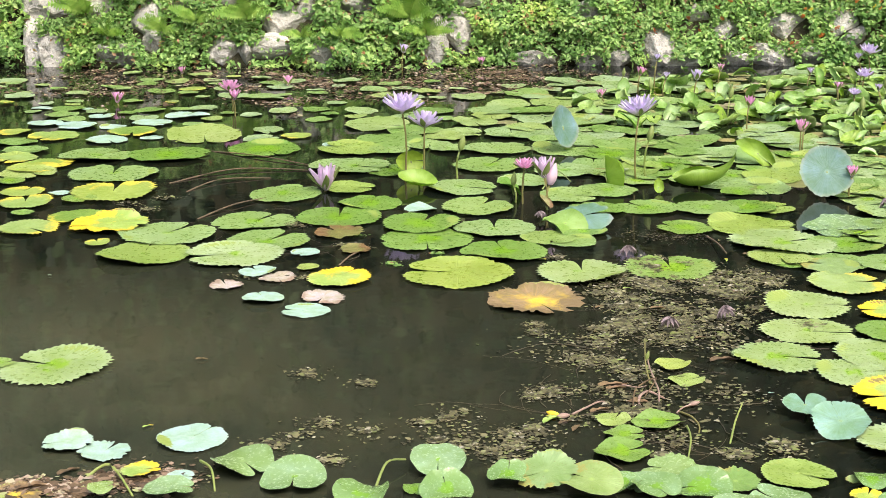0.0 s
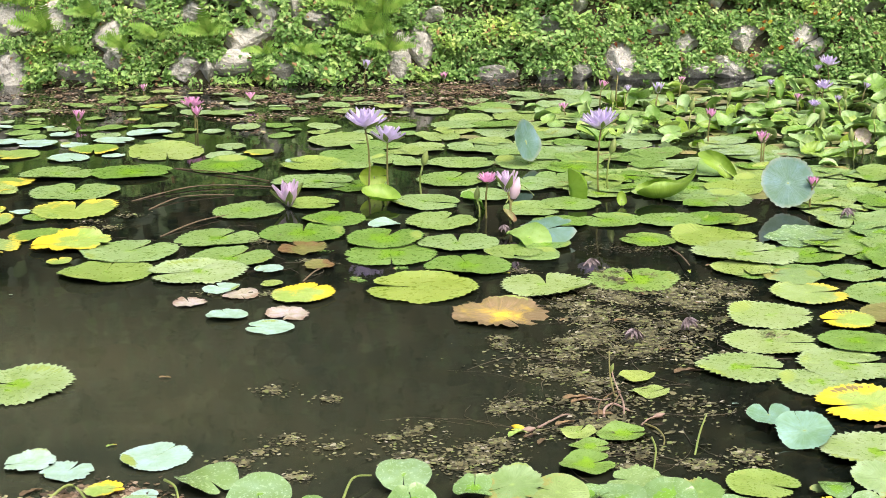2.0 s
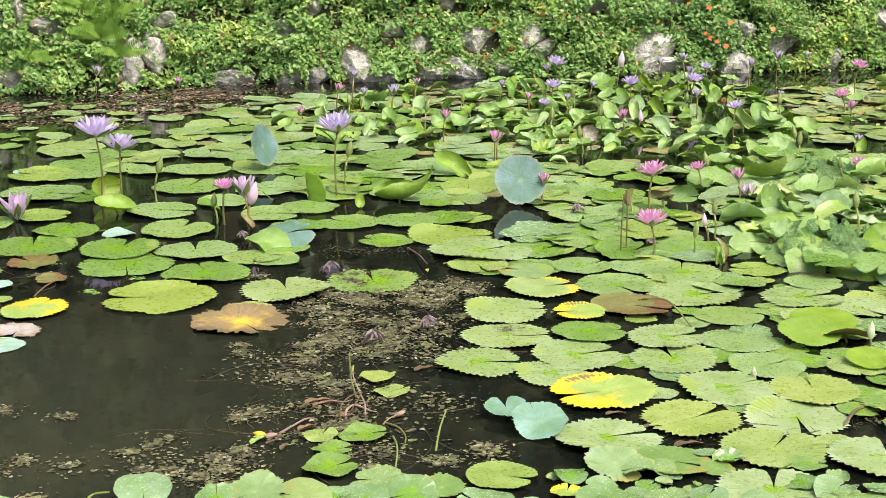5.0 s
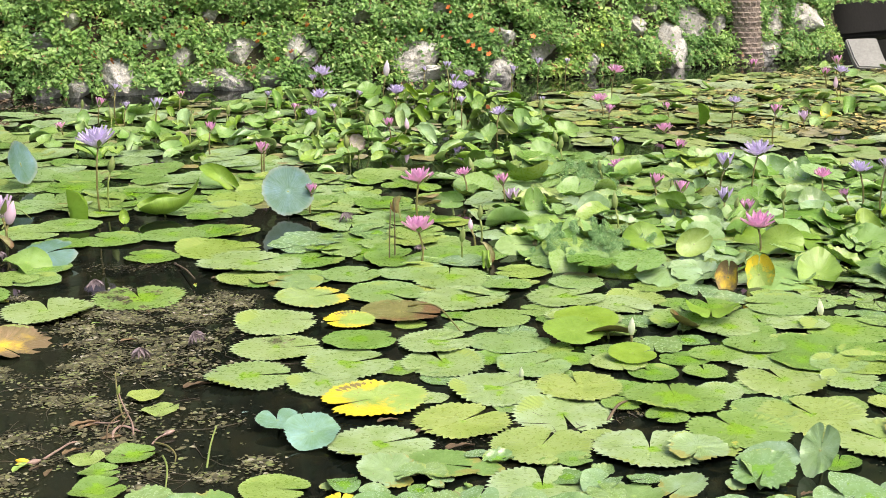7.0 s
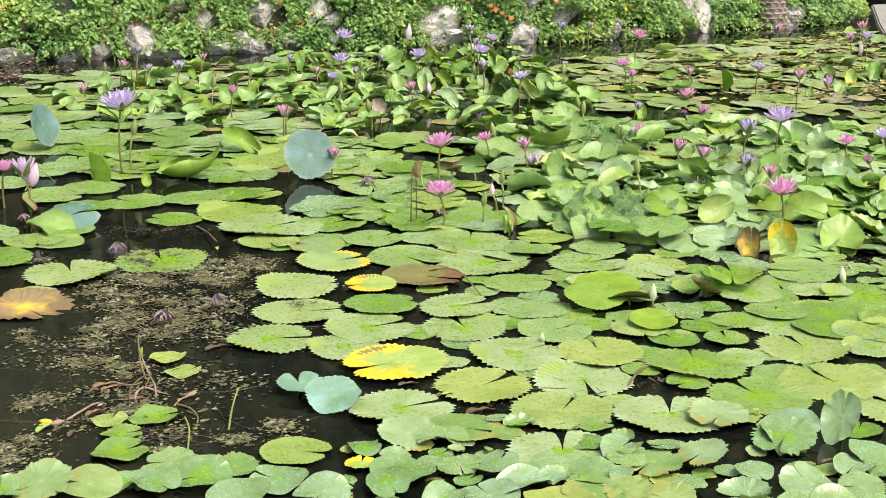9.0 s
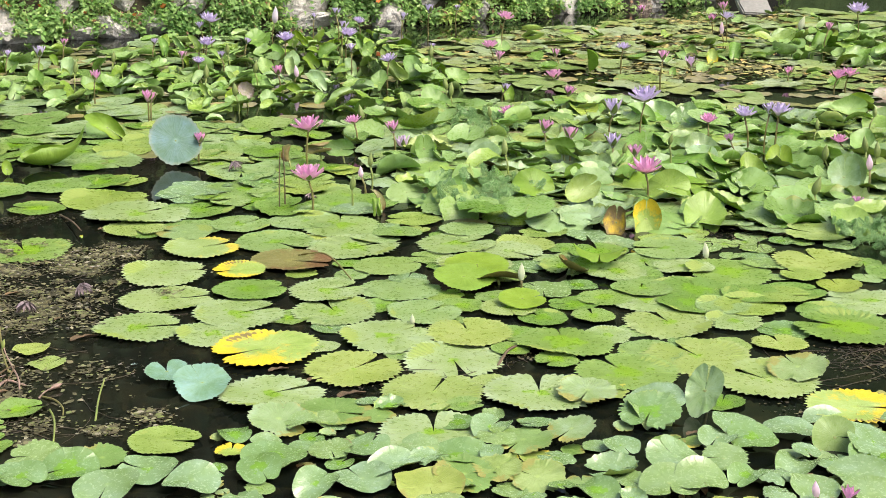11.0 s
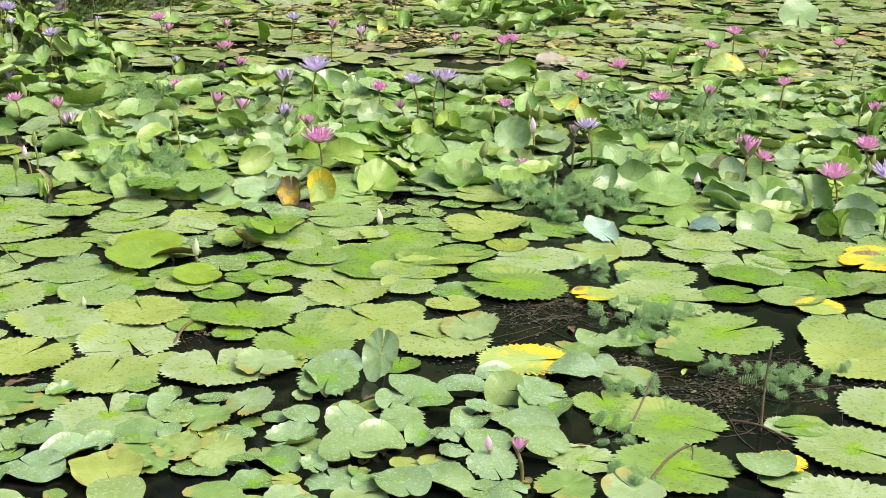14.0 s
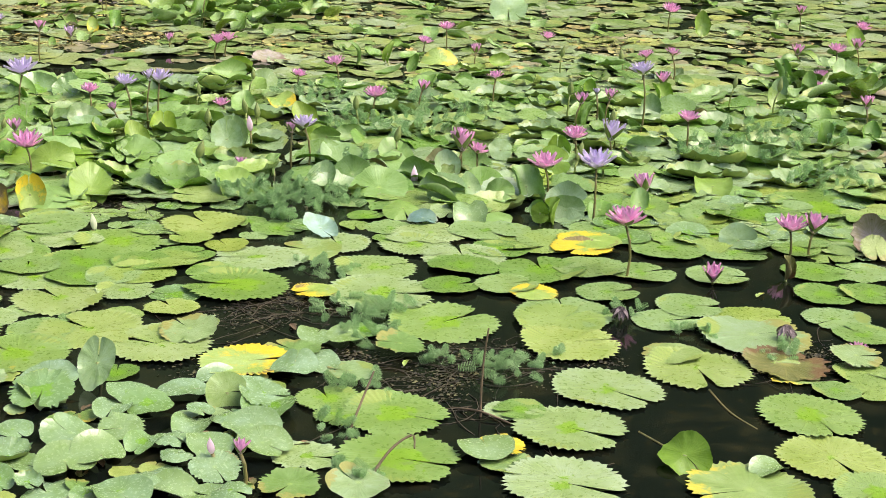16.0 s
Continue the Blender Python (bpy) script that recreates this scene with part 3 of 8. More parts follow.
KINDS = {"l": "toothed_lily_pad", "G": "smooth_lily_pad", "L": "blotched_lily_pad", "Y": "yellow_lily_pad", "y": "yellow_lily_pad", "r": "withered_lily_pad", "c": "withered_lily_pad", "s": "withered_lily_pad", "b": "pale_lily_pad"}
PADS, PLACED = [0], []


def pad(x, y, r, turn, style, form="flat", lift=0.0):
    """One floating pad: centre, radius, direction of its slit in degrees. Smooth ones stand a little over the water, facing the shore."""
    i = PADS[0] = PADS[0] + 1
    rng = random.Random(i)
    PLACED.append((x, y, r))
    lift += 0.008 if style == "Y" else 0.0
    ob = new(KINDS.get(style, "lily_pad"), blade_mesh(style, "round" if style == "G" and form in ("lobed", "saddle", "droop") else form, i % KIN))
    size = Matrix.Diagonal((r, r * rng.uniform(0.94, 1.04), r, 1))
    if style in "GL" and form != "flat":
        away, lean = math.degrees(math.atan2(0.2 - y, -x)) + rng.uniform(-60, 60), rng.uniform(1, 14)
        ob.matrix_basis = pose(x, y, 0.010 + lift + r * math.sin(radians(lean)) * 0.8 + rng.uniform(0, 0.016), 0, 0, away) @ pose(0, 0, 0, 0, lean, 0) @ pose(0, 0, 0, 0, 0, turn - away) @ size
    else:
        ob.matrix_basis = pose(x, y, 0.005 + lift + 0.0018 * (i % 5), rng.uniform(-1.0, 1.0), rng.uniform(-1.0, 1.0), turn) @ size
    return tagged(ob, LABELS[style], "lily pad", "floating lily pads")


STALK = mesh_of("stalk", *tube([(0, 0, -1), (0.02, 0.01, -0.5), (0, 0, 0)], [0.006, 0.005, 0.005]), (STEM_GREEN,))


def leaf_up(x, y, z, r, turn, tilt, style="m", form="saddle", roll=0.0, name="lily_leaf", label=""):
    """A leaf held out of the water on its stalk. turn: where its upper face looks, degrees from +x; tilt: 0 flat, 90 upright."""
    i = PADS[0] = PADS[0] + 1
    PLACED.append((x, y, r * 0.6))
    ob = new(name, blade_mesh(style, form, i % KIN))
    ob.matrix_basis = pose(x, y, z, 0, 0, turn) @ pose(0, 0, 0, 0, tilt, 0) @ pose(0, 0, 0, 0, 0, roll) @ Matrix.Diagonal((r, r, r, 1))
    s = part("stalk", STALK, ob)
    s.matrix_basis = ob.matrix_basis.inverted() @ pose(x, y, z) @ Matrix.Diagonal((1, 1, z + 0.1, 1))
    return tagged(ob, label or LABELS[style], "lotus leaf" if style == "o" else "lily leaf", "raised leaves")


# ---- flowers ----
def petal_mesh(name, length, width, m, cup=0.25, hook=0.1, thick=0.012):
    """A pointed, hollowed petal along +x. Both faces."""
    verts, faces, uvs = [], [], []
    n = 6
    for side in (0, 1):
        for i in range(n + 1):
            s = i / n
            w = width * math.sin(math.pi * (0.12 + 0.88 * s) ** 0.85) * (1 - 0.25 * s) + 0.004
            if i == n:
                w = 0.003
            for j in (-1, 0, 1):
                verts.append((length * s, j * w / 2, cup * width * (abs(j) * 0.7) + hook * s * s * length - side * thick * length))
                uvs.append((s, j * 0.5))
    for side in (0, 1):
        o = side * (n + 1) * 3
        for i in range(n):
            for j in (0, 1):
                q = (o + i * 3 + j, o + (i + 1) * 3 + j, o + (i + 1) * 3 + j + 1, o + i * 3 + j + 1)
                faces.append(q if side == 0 else q[::-1])
    return mesh_of(name, verts, faces, (m,), uvs)


PETALS = {k: [petal_mesh("petal", 0.5, 0.23, m), petal_mesh("petal", 0.46, 0.2, m, 0.3, 0.18)] for k, m in PETAL.items()}
SEPALS = petal_mesh("sepal", 0.5, 0.19, SEPAL, 0.3, 0.1)


def stamen_mesh():
    verts, faces = [], []
    rng = random.Random(4)
    for k in range(40):
        a, e = rng.uniform(0, 6.28), rng.uniform(0.9, 1.45)
        d = Vector((math.cos(a) * math.cos(e), math.sin(a) * math.cos(e), math.sin(e)))
        v, f = tube([d * 0.03, d * rng.uniform(0.16, 0.22)], [0.010, 0.014], 3)
        o = len(verts)
        verts += v
        faces += [tuple(i + o for i in q) for q in f]
    return mesh_of("stamens", verts, faces, (STAMEN,))


STAMENS = stamen_mesh()
BUD = {}


def bud_mesh(m):
    """A closed pointed bud, length 1, ribbed by its sepals."""
    if m.name not in BUD:
        verts, faces = [], []
        n, rows = 12, 9
        for i in range(rows):
            s = i / (rows - 1)
            r = 0.20 * math.sin(math.pi * (0.1 + 0.9 * s) ** 0.8) + 0.004
            for k in range(n):
                a = 2 * math.pi * k / n
                rr = r * (1 + 0.10 * math.cos(4 * a))
                verts.append((rr * math.cos(a), rr * math.sin(a), s))
        for i in range(rows - 1):
            for k in range(n):
                faces.append((i * n + k, i * n + (k + 1) % n, (i + 1) * n + (k + 1) % n, (i + 1) * n + k))
        BUD[m.name] = mesh_of("bud", verts, faces, (m,))
    return BUD[m.name]


def stem_mesh(i, m):
    rng = random.Random(i)
    bx, by = rng.uniform(-0.02, 0.02), rng.uniform(-0.02, 0.02)
    pts = [(bx * 4 * (s - s * s) + 0.0, by * 4 * (s - s * s), s) for s in (0, 0.25, 0.5, 0.75, 1)]
    return mesh_of("stem", *tube(pts, [0.0055, 0.005, 0.0048, 0.0046, 0.0044]), (m,))


STEMS = [stem_mesh(i, STEM) for i in range(4)] + [stem_mesh(i, STEM_GREEN) for i in range(4)]
TINT = {"v": "violet", "p": "pink", "w": "pale pink", "k": "creamy white"}
COUNT = [0]


def lily(x, y, h, d, tint, stage="open", lean=0.0, away=0.0):
    """A water-lily bloom of width d on a stem that rises h above the water, leaning towards the heading away."""
    i = COUNT[0] = COUNT[0] + 1
    rng = random.Random(100 + i)
    words = {"open": "fully open", "half": "half-open", "bud": "closed", "green": "closed green"}[stage]
    root = new("water_lily_bud" if stage in ("bud", "green") else "water_lily")
    root.matrix_basis = pose(x, y, 0, 0, 0, rng.uniform(0, 360))
    tagged(root, f"{words} {TINT[tint]} water lily {'bud' if stage in ('bud', 'green') else 'bloom'} on {'a tall' if h > 0.2 else 'a short'} brown stem", "water lily", "water lilies")
    mesh = STEMS[i % 4 + (4 if stage == "green" else 0)]
    part("stem", mesh, root, pose(0, 0, -0.05) @ Matrix.Diagonal((1, 1, h + 0.055, 1)))
    head = pose(0, 0, h) @ pose(0, 0, 0, 0, 0, away) @ pose(0, 0, 0, 0, lean, 0) @ Matrix.Diagonal((d, d, d, 1))
    if stage in ("bud", "green"):
        part("bud", bud_mesh(SEPAL if stage == "green" else PETAL[tint]), root, head @ Matrix.Diagonal((1.5, 1.5, 1.5, 1)))
        if stage == "bud":
            for k in range(4):
                part("sepal", SEPALS, root, head @ pose(0, 0, 0, 0, 0, 90 * k + 20) @ pose(0.09, 0, 0, 0, -74, 0))
        return root
    if stage == "open":
        rings = ((4, 18, "s", 0.9), (9, 28, 0, 1.0), (9, 48, 0, 1.0), (8, 68, 1, 0.92))
    else:
        rings = ((4, 48, "s", 1.15), (7, 56, 0, 1.2), (6, 72, 1, 1.2))
    for n, up, which, size in rings:
        for k in range(n):
            a = 360 * (k + 0.5 * (up > 30)) / n + rng.uniform(-6, 6)
            data = SEPALS if which == "s" else PETALS[tint][which]
            part("sepal" if which == "s" else "petal", data, root, head @ pose(0, 0, 0, 0, 0, a) @ pose(0.03, 0, 0.0, 0, -(up + rng.uniform(-5, 5)), 0) @ Matrix.Diagonal((size, size, size, 1)))
    part("stamens", STAMENS, root, head @ pose(0, 0, 0.02), "golden yellow stamens")
    return root


# ---- the pond and its banks ----
def water():
    bm = bmesh.new()
    bmesh.ops.create_grid(bm, x_segments=4, y_segments=4, size=60)
    me = bpy.data.meshes.new("water")
    bm.to_mesh(me)
    me.materials.append(WATER)
    ob = new("water", me)
    return tagged(ob, "dark still pond water with drifting silt", "pond water", kind="structure")


water()

BANK_Y = 11.1


def bank_y(x, z):
    """Face of the far bank: a leaning dry-stone slope that draws back past the tree."""
    back = 0.35 * max(0.0, x - 6.2) + 0.08 * math.sin(x * 1.3) + 0.05 * math.sin(x * 3.1)
    return BANK_Y + back + 0.45 * max(z, -0.1)


def bank():
    verts, faces = [], []
    xs = [-16 + 0.3 * i for i in range(83)]
    # the upper rows are out of view, added for the water's reflections
    zs = [-0.4, -0.05, 0.1, 0.25, 0.4, 0.55, 0.75, 1.1, 1.6, 2.3, 3.2, 4.4, 6.5]
    for z in zs:
        for x in xs:
            verts.append((x, bank_y(x, z) + 0.03 + 0.04 * noise.noise((x * 2.5, z * 4.0, 3.0)), z + 0.03 * noise.noise((x * 2, z * 3, 0))))
    n = len(xs)
    for i in range(len(zs) - 1):
        for k in range(n - 1):
            faces.append((i * n + k, i * n + k + 1, (i + 1) * n + k + 1, (i + 1) * n + k))
    ob = new("bank", mesh_of("bank", verts, faces, (SOIL,)))
    return tagged(ob, "earth bank faced with stones under creeping plants", "pond bank", kind="structure")


BANK = bank()


def shore_screen():
    """The pond's other shores, added out of view as a tall screen that closes the place and darkens the water's
    reflections.
    """
    line = [(8.0, 13.2), (10.5, 16.5), (15, 18.5), (20, 16), (23, 10), (22, 2), (17, -4), (8, -7), (-2, -8), (-10, -6), (-15, 0), (-16, 11.2)]
    verts, faces = [], []
    zs = (-0.4, 0.1, 0.8, 1.8, 3.0, 4.6, 6.5, 9.0, 12.0)
    pts = []
    for (x0, y0), (x1, y1) in zip(line, line[1:]):
        pts += [(x0 + (x1 - x0) * i / 8, y0 + (y1 - y0) * i / 8) for i in range(8)]
    for z in zs:
        for x, y in pts:
            d = Vector((x - 4, y - 4, 0)).normalized()
            o = 0.35 * z + 0.5 * noise.noise((x * 0.7, y * 0.7, z))
            # lower behind the camera, so that sky light reaches the far bank
            low = 0.25 if y < 1 else 1.0
            verts.append((x + d.x * o, y + d.y * o, z * low * 1.25))
    n = len(pts)
    for i in range(len(zs) - 1):
        for k in range(n - 1):
            faces.append((i * n + k, i * n + k + 1, (i + 1) * n + k + 1, (i + 1) * n + k))
    ob = new("bank_outer", mesh_of("bank_outer", verts, faces, (SHORE,)))
    tagged(ob, "unseen green shore added to darken the water's reflections", "pond bank", kind="structure")


shore_screen()

# ---- stones of the bank ----
STONES = []


def stone(x, z, rx, rz):
    """A rough half-buried bank stone of half width rx and half height rz."""
    i = len(STONES)
    rng = random.Random(300 + i)
    bm = bmesh.new()
    bmesh.ops.create_icosphere(bm, subdivisions=4, radius=1.0)
    off = Vector((rng.uniform(0, 50), rng.uniform(0, 50), 0))
    cuts = [(Vector((rng.uniform(-1, 1), rng.uniform(-1, 0.1), rng.uniform(-1, 1))).normalized(), rng.uniform(0.5, 0.8)) for _ in range(12)]
    for v in bm.verts:
        for nrm, d in cuts:
            k = v.co.dot(nrm)
            if k > d:
                v.co -= nrm * (k - d) * 0.97
        v.co *= 1.15 + 0.14 * noise.noise(v.co * 1.4 + off) + 0.15 * noise.noise(v.co * 3.2 + off) + 0.08 * noise.noise(v.co * 8.0 + off)
    me = bpy.data.meshes.new("stone")
    bm.to_mesh(me)
    me.materials.append(STONE)
    ob = new("stone", me)
    ob.parent = BANK
    ob.matrix_basis = pose(x, bank_y(x, z) + (0.03 if z > 0.17 else 0.0), z, -30 if z > 0.17 else -40, rng.uniform(-14, 14), rng.uniform(-10, 10)) @ Matrix.Diagonal((rx * 1.3, 0.11, rz * 1.3, 1))
    STONES.append((x, z, rx, rz))


stone(-2.96, 0.48, 0.226, 0.125)
stone(-3.11, 0.20, 0.082, 0.183)
stone(-2.92, 0.15, 0.111, 0.141)
stone(-2.60, 0.48, 0.128, 0.094)
stone(-2.23, 0.35, 0.111, 0.141)
stone(-2.17, 0.20, 0.064, 0.072)
stone(-2.50, 0.10, 0.110, 0.051)
stone(-2.37, 0.09, 0.085, 0.051)
stone(-2.02, 0.60, 0.086, 0.056)
stone(-1.97, 0.46, 0.077, 0.051)
stone(-1.60, 0.53, 0.086, 0.099)
stone(-1.64, 0.14, 0.111, 0.089)
stone(-1.48, 0.11, 0.047, 0.077)
stone(-1.29, 0.14, 0.181, 0.081)
stone(-1.21, 0.32, 0.162, 0.111)
stone(-1.30, 0.60, 0.094, 0.056)
stone(-1.06, 0.54, 0.141, 0.094)
stone(-1.02, 0.41, 0.072, 0.094)
stone(-0.82, 0.56, 0.055, 0.072)
stone(-0.64, 0.47, 0.128, 0.085)
stone(-0.90, 0.13, 0.093, 0.063)
stone(-0.05, 0.29, 0.094, 0.111)
stone(0.09, 0.26, 0.107, 0.129)
stone(-0.06, 0.12, 0.085, 0.077)
stone(1.11, 0.40, 0.082, 0.047)
stone(1.61, 0.16, 0.107, 0.141)
stone(1.70, 0.04, 0.094, 0.051)
stone(0.70, 0.03, 0.120, 0.060)
stone(1.12, 0.05, 0.103, 0.064)
stone(1.33, 0.06, 0.081, 0.081)
stone(2.14, 0.28, 0.099, 0.077)
stone(1.94, 0.37, 0.086, 0.052)
stone(2.60, 0.30, 0.163, 0.103)
stone(3.02, 0.32, 0.111, 0.111)
stone(3.11, 0.22, 0.064, 0.072)
stone(2.49, 0.05, 0.150, 0.070)
stone(2.21, 0.04, 0.098, 0.043)
stone(1.86, 0.05, 0.075, 0.045)
stone(0.10, 0.27, 0.12, 0.14)
stone(1.33, 0.56, 0.073, 0.078)
stone(2.39, 0.56, 0.073, 0.060)
stone(0.20, 0.48, 0.099, 0.052)
stone(2.76, 0.08, 0.085, 0.060)
stone(3.97, 0.22, 0.188, 0.134)
stone(4.05, 0.08, 0.224, 0.045)
stone(4.71, 0.08, 0.114, 0.123)
stone(5.10, 0.22, 0.129, 0.083)
stone(5.56, 0.10, 0.065, 0.056)
stone(4.23, 0.57, 0.091, 0.041)
stone(6.04, 0.38, 0.095, 0.090)
stone(6.24, 0.53, 0.095, 0.043)
stone(6.43, 0.19, 0.125, 0.196)
stone(3.51, 0.54, 0.076, 0.062)
stone(4.84, 0.32, 0.092, 0.055)
stone(6.04, 0.39, 0.082, 0.097)
stone(6.37, 0.27, 0.123, 0.162)
stone(6.69, 0.40, 0.165, 0.135)
stone(6.98, 0.36, 0.101, 0.101)
stone(6.35, 0.03, 0.059, 0.044)
stone(8.07, 0.35, 0.175, 0.138)
stone(7.62, 0.29, 0.088, 0.093)
stone(7.38, 0.11, 0.143, 0.133)
stone(5.53, 0.08, 0.066, 0.057)
stone(8.30, 0.02, 0.080, 0.064)
stone(7.50, 0.10, 0.135, 0.10)
stone(7.62, 0.36, 0.10, 0.12)
stone(8.00, 0.40, 0.17, 0.13)


# ---- creeping plants ----
def leaf_cloud(name, centres, normals, sizes, m, seed, label, category):
    """Thousands of small pointed leaves, each folded along its midrib, as one mesh."""
    rs = np.random.RandomState(seed)
    n = len(centres)
    nrm = normals / np.linalg.norm(normals, axis=1, keepdims=True)
    t = rs.normal(size=(n, 3))
    t -= nrm * (t * nrm).sum(1, keepdims=True)
    t /= np.linalg.norm(t, axis=1, keepdims=True)
    b = np.cross(nrm, t)
    s = sizes[:, None]
    shape = ((-0.5, 0.0, 0.0), (-0.15, 0.29, 0.10), (0.55, 0.0, -0.10), (-0.15, -0.29, 0.10))
    v = np.stack([centres + s * (t * a + b * c + nrm * d) for a, c, d in shape], 1).reshape(-1, 3)
    base = np.arange(n)[:, None] * 4
    f = np.concatenate([base + np.array([[0, 1, 2]]), base + np.array([[0, 2, 3]])], 1).reshape(-1, 3)
    me = bpy.data.meshes.new(name)
    me.vertices.add(len(v))
    me.vertices.foreach_set("co", v.astype(np.float32).ravel())
    me.loops.add(f.size)
    me.loops.foreach_set("vertex_index", f.astype(np.int32).ravel())
    me.polygons.add(len(f))
    me.polygons.foreach_set("loop_start", (np.arange(len(f)) * 3).astype(np.int32))
    me.update(calc_edges=True)
    me.materials.append(m)
    return tagged(new(name, me), label, category, kind="stuff")


def on_stone(x, z, grow):
    for sx, sz, rx, rz in STONES:
        if abs(x - sx) < rx * 1.2 and ((x - sx) / rx) ** 2 + ((z - sz) / rz) ** 2 < grow:
            return True
    return False


def creepers():
    rng = random.Random(8)
    c, nr, s = [], [], []
    while len(c) < 115000:
        x, z = rng.uniform(-5.2, 9.6), rng.uniform(-0.02, 0.9)
        lump = noise.noise((x * 3.0, z * 5.0, 1.0)) + 0.5 * noise.noise((x * 9, z * 9, 4))
        if z < 0.03 + 0.05 * noise.noise((x * 2, 0, 9)) and rng.random() < 0.8:
            continue
        if 8.5 < x < 9.4 and z < 0.45:
            continue
        if on_stone(x, z + 0.02, 1.05) and rng.random() < 0.95:
            continue
        if lump < -0.35 and rng.random() < 0.8:
            continue
        out = 0.05 + 0.11 * max(0.0, lump + 0.2) + rng.uniform(-0.05, 0.05)
        c.append((x, bank_y(x, z) - out, z + rng.uniform(-0.01, 0.02)))
        nr.append((rng.gauss(0, 0.5), -0.55 + rng.gauss(0, 0.4), 0.75 + rng.gauss(0, 0.35)))
        s.append(rng.uniform(0.028, 0.066) * (0.8 + 0.5 * max(0, noise.noise((x * 1.3, z * 2, 7)))))
    leaf_cloud("creeping_plants", np.array(c), np.array(nr), np.array(s), IVY, 1, "dense small-leaved green creepers over the stone bank", "creeper")
    # growth above the view, painted dark as in shade to darken the reflections
    c, nr, s = [], [], []
    while len(c) < 20000:
        x, z = rng.uniform(-15, 9.5), rng.uniform(0.9, 6.4)
        c.append((x, bank_y(x, z) - rng.uniform(0.0, 0.25), z))
        nr.append((rng.gauss(0, 0.6), -0.5 + rng.gauss(0, 0.5), 0.7 + rng.gauss(0, 0.4)))
        s.append(rng.uniform(0.10, 0.22))
    leaf_cloud("upper_bank_growth", np.array(c), np.array(nr), np.array(s), SHADE, 2, "unseen leafy green growth on the upper bank, coloured as in shade", "creeper")


creepers()


def frond_mesh(seed):
    rng = random.Random(seed)
    verts, faces = [], []
    n = 15
    for i in range(1, n):
        s = i / n
        p = Vector((s, 0, 0.55 * s - 0.62 * s * s))
        ln = 0.24 * math.sin(math.pi * (0.12 + 0.85 * s)) + 0.02
        for side in (-1, 1):
            d = Vector((0.35, side, -0.18 + rng.uniform(-0.1, 0.1))).normalized() * ln * rng.uniform(0.85, 1.1)
            w = Vector((0.036, 0, 0.004))
            o = len(verts)
            verts += [tuple(p - w), tuple(p + d * 0.55 - w * 0.9 + Vector((0, 0, 0.012))), tuple(p + d), tuple(p + d * 0.55 + w * 0.9 + Vector((0, 0, 0.012))), tuple(p + w)]
            faces.append((o, o + 1, o + 2, o + 3, o + 4))
    v, f = tube([(0, 0, 0), (0.4, 0, 0.12), (0.75, 0, 0.065), (1, 0, -0.07)], [0.012, 0.01, 0.006, 0.002], 4)
    o = len(verts)
    return mesh_of("frond", verts + v, faces + [tuple(i + o for i in q) for q in f], (FERN,))


FRONDS = [frond_mesh(i) for i in range(3)]


def fern(x, z, size, n=9):
    """A crown of fronds that spread flat against the slope and arch outwards."""
    rng = random.Random(int(x * 100) + 7)
    n, lean = max(5, n - 2), rng.uniform(-0.45, 0.45)
    root = new("fern")
    root.matrix_basis = pose(x, bank_y(x, z) - 0.12, z)
    for k in range(n):
        a = radians(5 + 165 * (k + rng.uniform(-0.4, 0.4)) / (n - 1))
        d = Vector((math.cos(a) + lean, -0.45 + rng.uniform(-0.3, 0.2), math.sin(a) * 0.62 + 0.05)).normalized()
        up = Vector((rng.uniform(-0.25, 0.25), -0.8, 0.6))
        side = up.cross(d).normalized()
        up = d.cross(side)
        s = size * rng.uniform(0.75, 1.6)
        turn = Matrix((d, side, up)).transposed().to_4x4()
        part("frond", FRONDS[k % 3], root, turn @ Matrix.Diagonal((s, s, s, 1)))
    return tagged(root, "bright green fern with arching fronds on the bank", "fern", "bank ferns")


fern(-2.66, 0.41, 0.19)
fern(-2.50, 0.25, 0.16, 7)
fern(-2.08, 0.28, 0.16, 7)
fern(-1.83, 0.34, 0.16, 7)
fern(-1.46, 0.37, 0.18)
fern(-2.32, 0.51, 0.16, 7)
fern(-2.94, 0.61, 0.18, 7)
fern(-0.25, 0.38, 0.22, 11)
fern(-0.16, 0.52, 0.21, 9)
fern(-0.35, 0.58, 0.19, 9)
fern(-0.77, 0.25, 0.13, 7)
fern(-0.12, 0.25, 0.16, 7)
fern(-1.05, 0.24, 0.13, 6)


def bloom_mesh(m):
    verts, faces = [(0, 0, 0.1)], []
    for k in range(5):
        a = 2 * math.pi * k / 5
        for da, r, z in ((-0.5, 0.7, 0.15), (0, 1.0, 0.3), (0.5, 0.7, 0.15)):
            verts.append((r * math.cos(a + da), r * math.sin(a + da), z))
        o = 1 + 3 * k
        faces += [(0, o, o + 1), (0, o + 1, o + 2)]
    return mesh_of("bank_flower", verts, faces, (m,))


BLOOMS = {"orange": bloom_mesh(BLOOM_O), "yellow": bloom_mesh(BLOOM_Y)}


def bank_flower(x, z, size, tint):
    ob = new("bank_flower", BLOOMS[tint])
    ob.matrix_basis = pose(x, bank_y(x, z) - 0.17, z, 55, 0, x * 70) @ Matrix.Diagonal((size, size, size, 1))
    tagged(ob, f"small {tint} flower among the creepers", "wildflower", "bank flowers")


for k in range(34):
    r = random.Random(60 + k)
    bank_flower(r.choice((r.uniform(1.3, 3.2), r.uniform(3.0, 5.6))), r.uniform(0.15, 0.6), r.uniform(0.016, 0.028), "orange")
